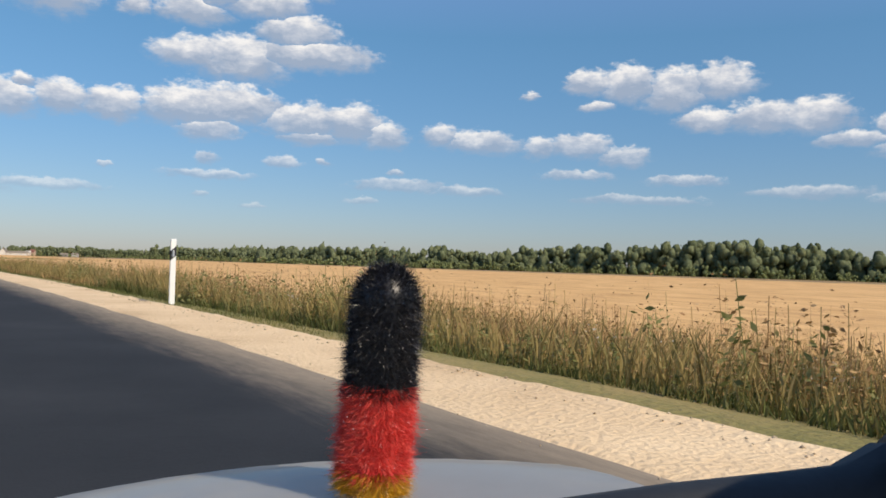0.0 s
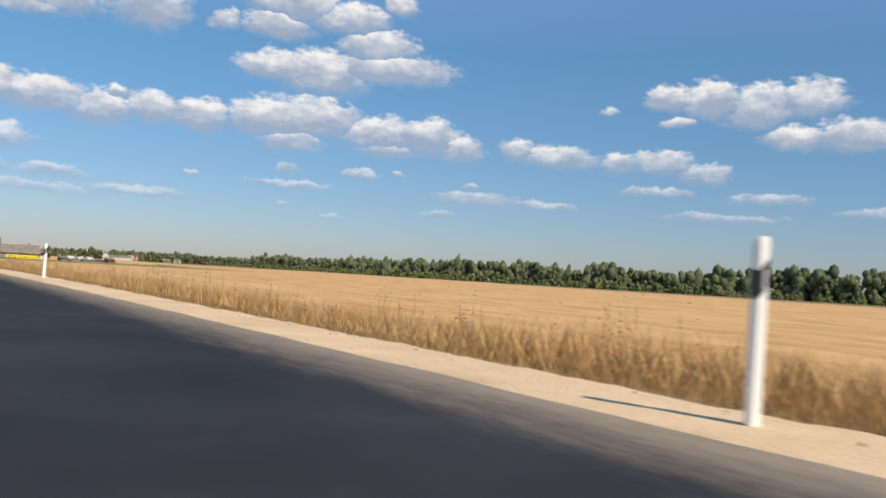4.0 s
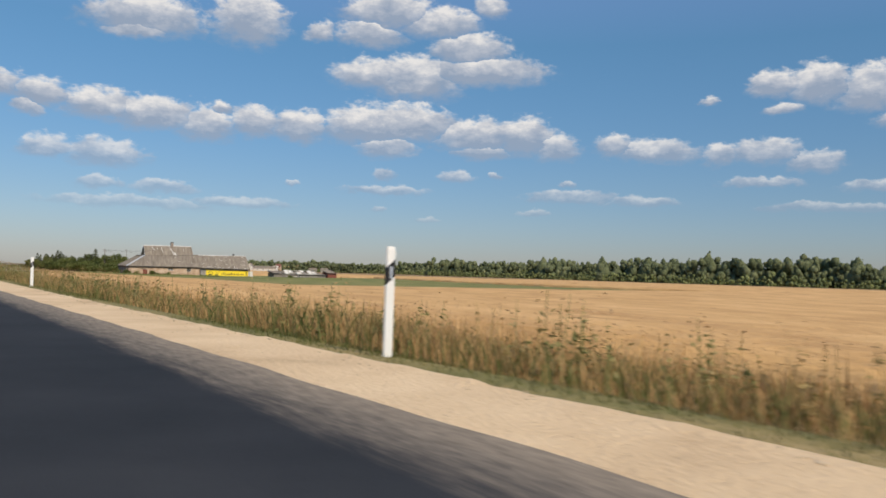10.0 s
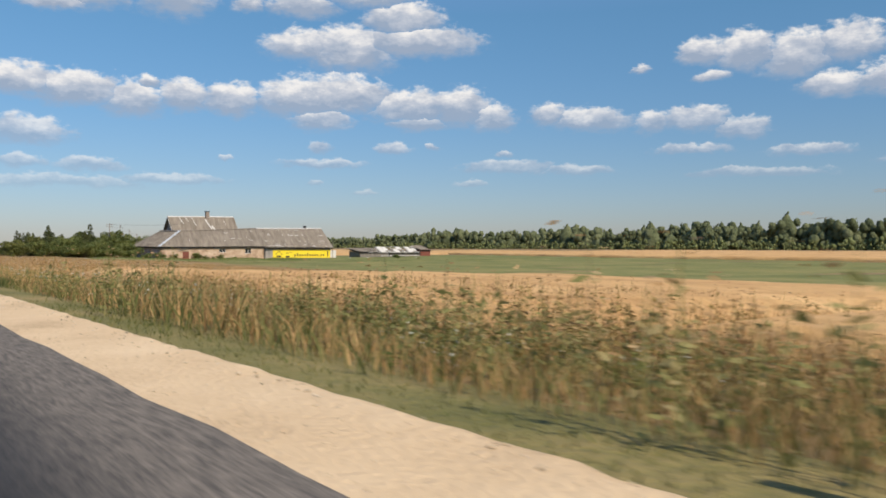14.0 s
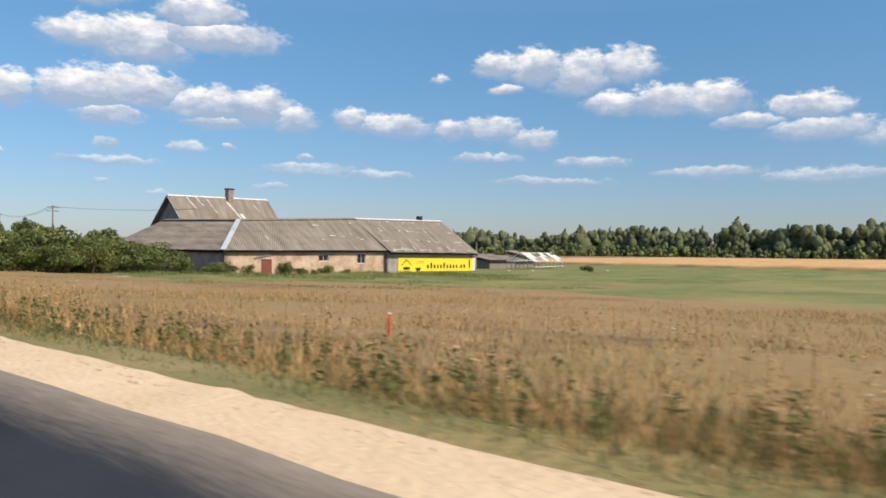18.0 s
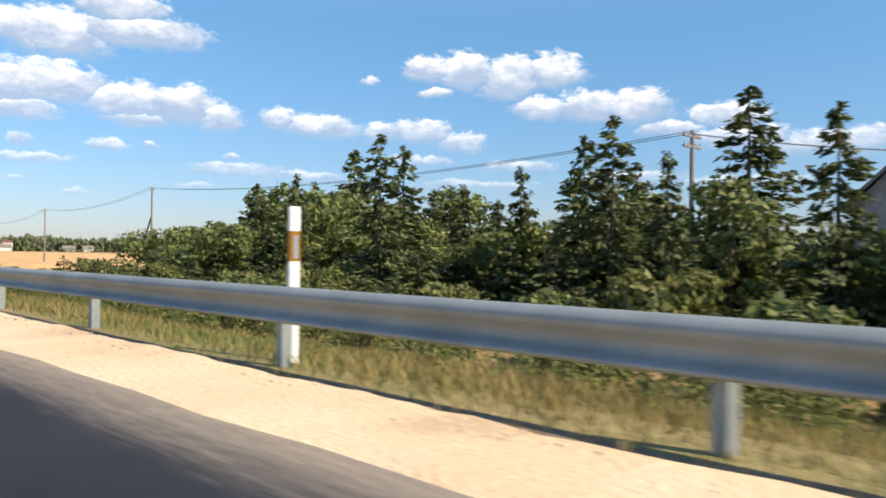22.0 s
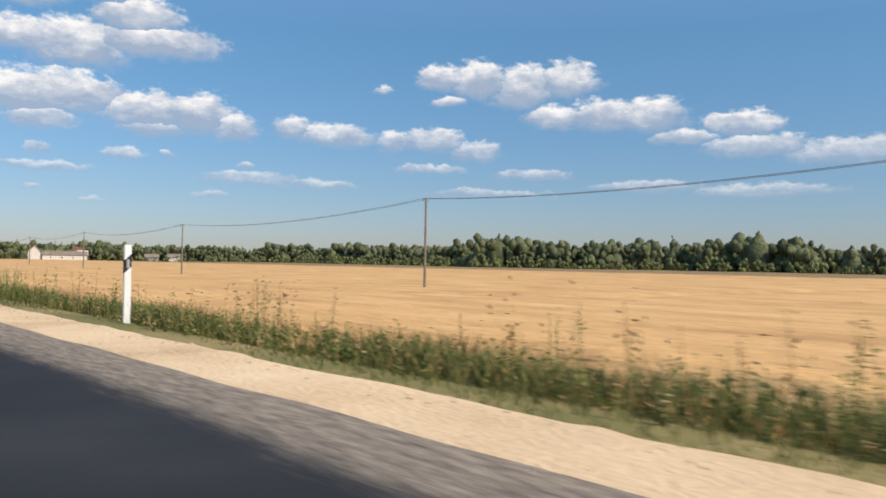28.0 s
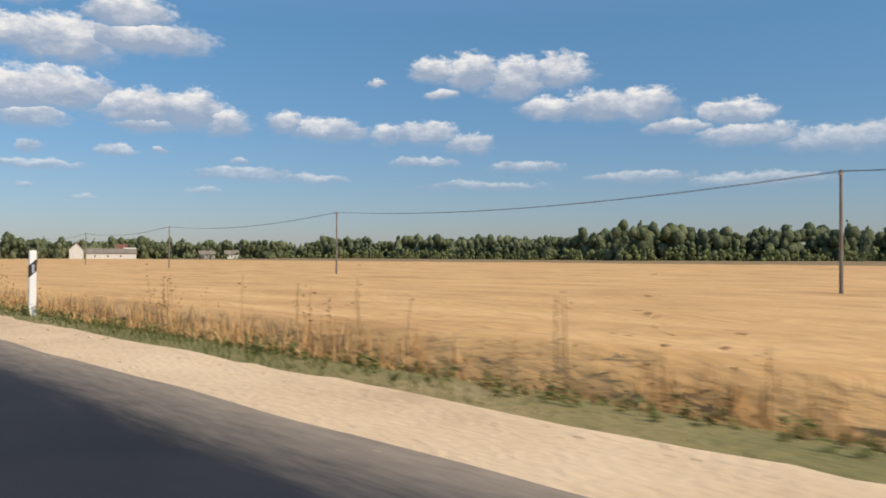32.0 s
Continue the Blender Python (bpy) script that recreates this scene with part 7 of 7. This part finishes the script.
def cable(a, b, sag, side):
    """A sagging wire from pole to pole."""
    a, b = Vector(a), Vector(b)
    cu = bpy.data.curves.new("wire", "CURVE")
    cu.dimensions, cu.bevel_depth, cu.bevel_resolution = "3D", 0.017, 1
    sp = cu.splines.new("POLY")
    sp.points.add(20)
    for k in range(21):
        t = k / 20
        p = a.lerp(b, t)
        sp.points[k].co = (p.x + side, p.y, p.z - sag * 4 * t * (1 - t), 1)
    cu.materials.append(M["cable"])
    ob = new("power_cable", cu)
    return tagged(ob, "thin dark overhead cable sagging between wooden poles", "cable", "cables of the power line")


for (p, r) in zip(POLES, POLES[1:]):
    for side in (-0.25, 0.25):
        cable((p[0], p[1], p[3] - 0.08), (r[0], r[1], r[3] - 0.08), 0.95, side)
for side in (-0.65, 0.65):
    cable((-36.6, 538.9, 6.05), (-22.0, 529.0, 6.0), 0.3, side * 0.3)


# ---- barrier across the side road ----
def barrier():
    root = thing("chain_barrier", Matrix.Translation(spot(580.5, 10.2, -0.6)), "low chain barrier with a red tube", "barrier")
    inv = root.matrix_world.inverted()
    p0, p1 = spot(580.6, 8.2, -0.02), spot(580.35, 13.5, -0.12)
    part("chain", tube(bmesh.new(), inv @ p0, inv @ p1, 0.02, seg=6), "tarred", root)
    part("tube", tube(bmesh.new(), inv @ spot(580.52, 11.5, -0.06), inv @ spot(580.45, 12.8, -0.08), 0.06, seg=10), "redpaint", root, "bright red plastic tube")
    for s, d in ((580.6, 8.2),):
        g = float(ground_z(s, d))
        part("post", tube(bmesh.new(), inv @ spot(s, d, g - 0.3), inv @ spot(s, d, -0.02 if d < 9 else -0.1), 0.05, seg=8), "graywood", root)
    m = thing("marker_stub", Matrix.Translation(spot(572.5, 9.5, -0.5)), "short white stone marker behind the rail end", "marker")
    part("body", cube(-0.09, 0.09, -0.09, 0.09, -0.3, 0.75, bevel=0.02), "white", m)


barrier()


# ---- far farm and village ----
def far_house(x, y, w, d, h, ang, wall, roof, label, base=-1.0):
    root = thing("house", Matrix.Translation((x, y, base)) @ Matrix.Rotation(radians(ang), 4, "Z"), label, "house", "far village houses")
    for a, b in (((0, 0), (w, 0)), ((w, 0), (w, d)), ((w, d), (0, d)), ((0, d), (0, 0))):
        hs = [(w * (k + 0.7) / 4, w * (k + 0.7) / 4 + 0.9, 0.9, 2.0) for k in range(3)] if a[1] == b[1] and a[1] == 0 else []
        wl, aa, uu, nn = wall_slab(root, "wall", a, b, 0, h * 0.55, 0.25, wall, hs)
        for hh in hs:
            window_unit(root, aa, uu, nn, *hh, 0.08)
    for sgn in (0, 1):
        e = -0.4 if sgn == 0 else d + 0.4
        part("roof", slab([(-0.4, e, h * 0.52), (w + 0.4, e, h * 0.52), (w + 0.4, d / 2, h), (-0.4, d / 2, h)], 0.12), roof, root)
    for x0 in (0, w):
        part("gable", slab([(x0, 0, h * 0.55), (x0, d, h * 0.55), (x0, d / 2, h)], 0.1), wall, root)
    part("chimney", cube(w * 0.6, w * 0.6 + 0.6, d / 2 - 0.3, d / 2 + 0.3, h - 0.4, h + 0.8), "chimney", root)


for args in ((106.6, 1199.7, 26, 9, 5.6, -20, "palewall", "asbestos", "far long white building with a grey roof"),
             (106.0, 1200.2, 11, 7.2, 8.8, 70, "palewall", "asbestos", "far white house showing its gable"), (138.1, 1236.0, 6, 6, 8.6, -32, "brick", "redroof", "far brick house with an orange-red roof"),
             (129.1, 1202.0, 6, 5, 6.2, -20, "palewall", "palewall", "far small white outbuilding"), (170.8, 1194.3, 9, 5, 4.8, -20, "graywall", "asbestos", "far low grey shed"), (183.9, 1187.6, 8, 5, 5.0, -20, "palewall", "asbestos", "far low pale shed")):
    far_house(*args)


# ---- a fallen roofing sheet in the grass ----
def fallen_sheet():
    me = corrugated(4.4, 0.8, 16, 0.02)
    me.materials.append(M["signwhite"])
    m = Matrix.Translation((-44.9, 490.5, -1.65)) @ Matrix.Rotation(radians(37), 4, "Z") @ Matrix.Rotation(radians(28), 4, "X")
    root = thing("roofing_sheet", m, "white corrugated roofing sheet lying in the grass", "roofing sheet")
    part("sheet", me, "signwhite", root)


fallen_sheet()


# ---- small orange stakes in the verge ----
def stake(s, d, h, label):
    g = float(ground_z(s, d))
    root = thing("marker_stake", Matrix.Translation(spot(s, d, g)) @ Matrix.Rotation(0.05, 4, "X"), label, "stake")
    part("pole", tube(bmesh.new(), (0, 0, -0.25), (0, 0, h), 0.03, 0.026, seg=8), "redpaint", root)
    part("cap", tube(bmesh.new(), (0, 0, h), (0, 0, h + 0.03), 0.032, 0.02, seg=8), "white", root)


stake(447.4, 10.7, 0.5, "orange-red survey stake in the dry meadow")
stake(562.4, 5.9, 0.5, "orange-red marker stake below the guard rail")


# ---- the silver car, standing where the drive begins ----
def car():
    M["carpaint"] = material("silver_car_paint", [(0.27, 0.265, 0.25), (0.34, 0.335, 0.32)], scale=1.5, rough=0.42, metal=0.2, bump=0.0, coat=0.2)
    M["trim"] = material("dark_cabin_trim", [(0.012, 0.014, 0.018), (0.025, 0.028, 0.033)], scale=4, fine=90, rough=0.6, bump=0.2, bump_dist=0.002)
    M["tyre"] = material("tyre_rubber", [(0.012, 0.012, 0.012), (0.03, 0.03, 0.03)], scale=6, rough=0.85, bump=0.2)
    M["rim"] = material("alloy_rim", [(0.45, 0.45, 0.46), (0.6, 0.6, 0.6)], scale=4, rough=0.3, metal=0.9, bump=0.05)
    M["lamp"] = material("headlight_glass", [(0.55, 0.56, 0.58), (0.7, 0.7, 0.72)], scale=6, rough=0.1, bump=0.05)
    M["taillamp"] = material("tail_light_glass", [(0.35, 0.02, 0.02), (0.5, 0.04, 0.03)], scale=6, rough=0.15, bump=0.05)
    ground_at = -0.065
    root = thing("car", Matrix.Translation((0, 0, ground_at)), "silver car with a dark cabin on the asphalt road", "car")
    g = -ground_at

    def z(v):
        return v + g

    def loft(rings, cap=True):
        bm = bmesh.new()
        rr = [[bm.verts.new(p) for p in ring] for ring in rings]
        n = len(rr[0])
        for a, b in zip(rr, rr[1:]):
            for i in range(n - 1):
                bm.faces.new((a[i], a[i + 1], b[i + 1], b[i]))
        return bm

    XL, XR = -1.02, 0.74
    xc = (XL + XR) / 2
    # bonnet: a crowned panel that falls away steeply to a short nose
    def skin(x, y):
        f, u = 0.553 * x + 0.833 * y, 0.833 * x - 0.553 * y
        return 0.572 - 0.23 * min((u - 0.04) ** 2, 0.4) - 0.85 * max(0.0, f - 0.92) ** 2 - 0.03 * max(0.0, 0.92 - f)

    rings = []
    for y in np.linspace(0.46, 1.62, 26):
        rings.append([(x, y, z(max(0.10, skin(x, y)))) for x in np.linspace(XL + 0.05, XR - 0.03, 33)])
    part("bonnet", loft(rings), "carpaint", root, "crowned silver bonnet", smooth=True)
    # sides and ends
    for sx, x in ((-1, XL), (1, XR)):
        rings = []
        for y in np.linspace(-2.55, 1.68, 30):
            low = 0.17
            for wy in (0.98, -1.72):
                if abs(y - wy) < 0.29:
                    low = max(low, math.sqrt(max(0, 0.29 ** 2 - (y - wy) ** 2)) + 0.20)
            top = min(0.53, 0.76 - 0.29 * math.hypot(0.74, y)) if y > 0.5 else 0.56 + 0.02 * math.sin(y)
            tuck = 0.10 * max(0, (y - 1.2)) ** 1 + 0.06 * max(0, -2.1 - y)
            rings.append([(x - sx * (tuck + 0.05), y, low - 0.0 + 0.0), (x - sx * tuck, y, max(low + 0.03, min(0.32, z(top) - 0.1))), (x - sx * tuck, y, max(low + 0.05, z(top) - 0.12)), (x - sx * (tuck + 0.05), y, z(top))])
        part("side_panel", loft(rings), "carpaint", root, smooth=True)
        # side sill of the cabin, seen as the dark edge below the side window
        part("door_trim", cube(min(x - sx * 0.16, x - sx * 0.04), max(x - sx * 0.16, x - sx * 0.04), -2.2, 0.42, z(0.36), z(0.575), bevel=0.02), "trim", root)
    part("front_bumper", cube(XL + 0.06, XR - 0.06, 1.58, 1.74, 0.15, z(0.22), bevel=0.05), "carpaint", root)
    part("grille", cube(xc - 0.35, xc + 0.35, 1.73, 1.75, z(0.10), z(0.19), bevel=0.008), "trim", root)
    for x in (xc - 0.62, xc + 0.62):
        part("headlight", cube(x - 0.16, x + 0.16, 1.56, 1.70, z(0.20), z(0.27), bevel=0.03), "lamp", root)
        part("tail_light", cube(x - 0.12, x + 0.12, -2.60, -2.52, z(0.40), z(0.62), bevel=0.02), "taillamp", root)
    part("rear_panel", cube(XL + 0.06, XR - 0.06, -2.58, -2.46, 0.2, z(0.66), bevel=0.04), "carpaint", root)
    part("floor_pan", cube(XL + 0.08, XR - 0.08, -2.5, 1.6, 0.16, 0.22), "trim", root)
    # roof on its pillars
    rings = []
    for y in np.linspace(-2.2, -0.32, 10):
        t = (y + 2.2) / 1.88
        ring = []
        for x in np.linspace(XL + 0.2, XR - 0.2, 13):
            k = abs(x - xc) / ((XR - XL) / 2 - 0.2)
            ring.append((x, y, z(1.19 + 0.06 * math.sin(math.pi * t) - 0.05 * k ** 3)))
        rings.append(ring)
    part("roof", loft(rings), "carpaint", root, smooth=True)

    def sweep(pts, w, h):
        """A rounded bar through the points."""
        bm = bmesh.new()
        rr = []
        pts = [Vector(p) for p in pts]
        for i, p in enumerate(pts):
            d = (pts[min(i + 1, len(pts) - 1)] - pts[max(i - 1, 0)]).normalized()
            side = d.cross(Vector((0, 0, 1))).normalized()
            up = side.cross(d)
            rr.append([bm.verts.new(p + side * w * math.cos(a) + up * h * math.sin(a)) for a in np.linspace(0, 2 * math.pi, 12, endpoint=False)])
        for a, b in zip(rr, rr[1:]):
            for i in range(12):
                bm.faces.new((a[i], a[(i + 1) % 12], b[(i + 1) % 12], b[i]))
        bm.faces.new(rr[0][::-1]), bm.faces.new(rr[-1])
        return bm

    # right-hand windscreen pillar and the dark ledge at its foot
    part("windscreen_ledge", sweep([(0.30, 0.47, z(0.585)), (0.424, 0.45, z(0.605)), (0.53, 0.435, z(0.607)), (0.64, 0.41, z(0.609)), (0.70, 0.394, z(0.612)), (0.755, 0.385, z(0.63))], 0.035, 0.030), "trim", root, "dark ledge at the foot of the windscreen", smooth=True)
    part("pillar", sweep([(0.80, 0.40, z(0.60)), (0.765, 0.22, z(0.79)), (0.67, -0.05, z(1.02)), (0.58, -0.34, z(1.19))], 0.035, 0.05), "trim", root, "dark windscreen pillar", smooth=True)
    part("pillar", sweep([(-1.01, 0.40, z(0.60)), (-0.97, 0.22, z(0.78)), (-0.91, -0.05, z(1.02)), (-0.84, -0.34, z(1.19))], 0.035, 0.05), "trim", root, smooth=True)
    for y in (-1.0, -2.1):
        for x0, x1 in ((XR - 0.06, XR - 0.22), (XL + 0.06, XL + 0.22)):
            part("pillar", sweep([(x0, y, z(0.56)), ((x0 + x1) / 2, y - 0.02, z(0.9)), (x1, y - 0.04, z(1.18))], 0.03, 0.06), "trim", root, smooth=True)
    part("dashboard", sweep([(XL + 0.12, 0.44, z(0.44)), (xc, 0.49, z(0.45)), (XR - 0.12, 0.43, z(0.44))], 0.10, 0.09), "trim", root, "dark dashboard top", smooth=True)
    for x, sx in ((XL, -1), (XR, 1)):
        for wy in (0.98, -1.72):
            w = part("wheel", tube(bmesh.new(), (x - sx * 0.2, wy, 0.24), (x - sx * 0.02, wy, 0.24), 0.15, seg=20), "rim", root)
            bm = bmesh.new()
            n = 28
            prof = [(0.15, 0.0), (0.225, 0.01), (0.24, 0.05), (0.24, 0.15), (0.225, 0.19), (0.15, 0.2)]
            rr = [[bm.verts.new((x - sx * (0.01 + q), wy + r * math.cos(2 * math.pi * k / n), 0.24 + r * math.sin(2 * math.pi * k / n))) for r, q in prof] for k in range(n)]
            for k in range(n):
                a, b = rr[k], rr[(k + 1) % n]
                for i in range(len(prof) - 1):
                    bm.faces.new((a[i], a[i + 1], b[i + 1], b[i]))
            part("tyre", bm, "tyre", w, smooth=True)

    # door mirror
    part("door_mirror", cube(XR - 0.02, XR + 0.16, 0.20, 0.30, z(0.56), z(0.66), bevel=0.03), "trim", root)


car()


def antenna_sock():
    """A furry sleeve in black, red and yellow bands, pulled over a short mast on the bonnet."""
    base, top = Vector((0.412, 0.743, 0.572)), Vector((0.422, 0.738, 0.806))
    root = thing("furry_sleeve", Matrix.Translation(base), "furry black, red and yellow sleeve over the bonnet aerial", "aerial sleeve")
    axis = top - base
    L = axis.length
    q = axis.to_track_quat("Z", "Y").to_matrix()
    M["fur_black"] = material("black_fur", [(0.006, 0.006, 0.008), (0.014, 0.014, 0.018)], scale=20, rough=0.35, bump=0, island=0.5, spec=0.6)
    M["fur_red"] = material("red_fur", [(0.55, 0.03, 0.026), (0.75, 0.07, 0.055), (0.85, 0.16, 0.12)], scale=25, rough=0.4, bump=0, island=0.6, spec=0.6, through=0.2)
    M["fur_yellow"] = material("yellow_fur", [(0.45, 0.22, 0.01), (0.62, 0.36, 0.02)], scale=25, rough=0.4, bump=0, island=0.6, spec=0.6, through=0.2)

    # near-white colour for the glints painted on the fur
    M["fur_glints"] = material("white_glint", [(0.8, 0.8, 0.82), (0.95, 0.95, 0.96)], scale=20, rough=0.3, bump=0, island=0.4, spec=0.8)

    def radius(t):
        return 0.0355 * (1.0 + 0.06 * (1 - t)) * min(1.0, math.sqrt(max(0.0, 1 - max(0.0, (t - 0.80) / 0.2) ** 2)) + 0.02)

    r = np.random.default_rng(3)
    mast = part("mast", tube(bmesh.new(), (0, 0, -0.03), q @ Vector((0, 0, L * 0.9)), 0.006, seg=8), "trim", root)
    for name, t0, t1 in (("yellow_fur", 0.0, 0.10), ("red_fur", 0.07, 0.47), ("black_fur", 0.42, 1.0)):
        key = "fur_" + name.split("_")[0]
        bm = bmesh.new()
        rings = []
        for t in np.linspace(t0 + (0.03 if t0 > 0 else 0), t1 - (0.03 if t1 < 1 else 0), 16):
            rings.append([bm.verts.new(q @ Vector((radius(t) * 0.93 * math.cos(a), radius(t) * 0.93 * math.sin(a), t * L))) for a in np.linspace(0, 2 * math.pi, 28, endpoint=False)])
        for a, b in zip(rings, rings[1:]):
            for i in range(28):
                bm.faces.new((a[i], a[(i + 1) % 28], b[(i + 1) % 28], b[i]))
        sleeve = part(name, bm, key, root, name.replace("_", " ") + " band", smooth=True)
        n = int(42000 * (t1 - t0))
        t = r.uniform(t0, t1, n)
        a = r.uniform(0, 2 * math.pi, n)
        # ragged meeting of the bands
        rad = np.array([radius(v) for v in t])
        nrm = np.stack([np.cos(a), np.sin(a), np.clip((t - 0.82) / 0.18, 0, 1) * 1.5], 1)
        nrm /= np.linalg.norm(nrm, axis=1)[:, None]
        p0 = np.stack([np.cos(a) * rad * 0.9, np.sin(a) * rad * 0.9, t * L], 1)
        ln = r.uniform(0.003, 0.0105, n)[:, None]
        p1 = p0 + (nrm + r.normal(0, 0.55, (n, 3)) + np.array([0, 0, -0.35])) * ln
        side = np.cross(nrm, r.normal(0, 1, (n, 3)))
        side /= np.linalg.norm(side, axis=1)[:, None]
        side *= 0.00035
        V = np.stack([p0 - side, p0 + side, p1], 1).reshape(-1, 3) @ np.array(q).T
        part("hairs", mesh_np("hairs", V, np.arange(3 * n).reshape(-1, 3), key), key, sleeve)
        # a few near-white slivers that paint glints of light on the hairs
        pick = r.choice(n, int(900 * (t1 - t0)), replace=False)
        mid = p0[pick] + (p1[pick] - p0[pick]) * 0.72
        V = np.stack([mid - side[pick], mid + side[pick], mid + (p1[pick] - p0[pick]) * 0.12], 1).reshape(-1, 3) @ np.array(q).T
        part("fur_glints", mesh_np("fur_glints", V, np.arange(3 * len(pick)).reshape(-1, 3), "fur_glints"), "fur_glints", sleeve, "white slivers painted as glints on the fur")


antenna_sock()
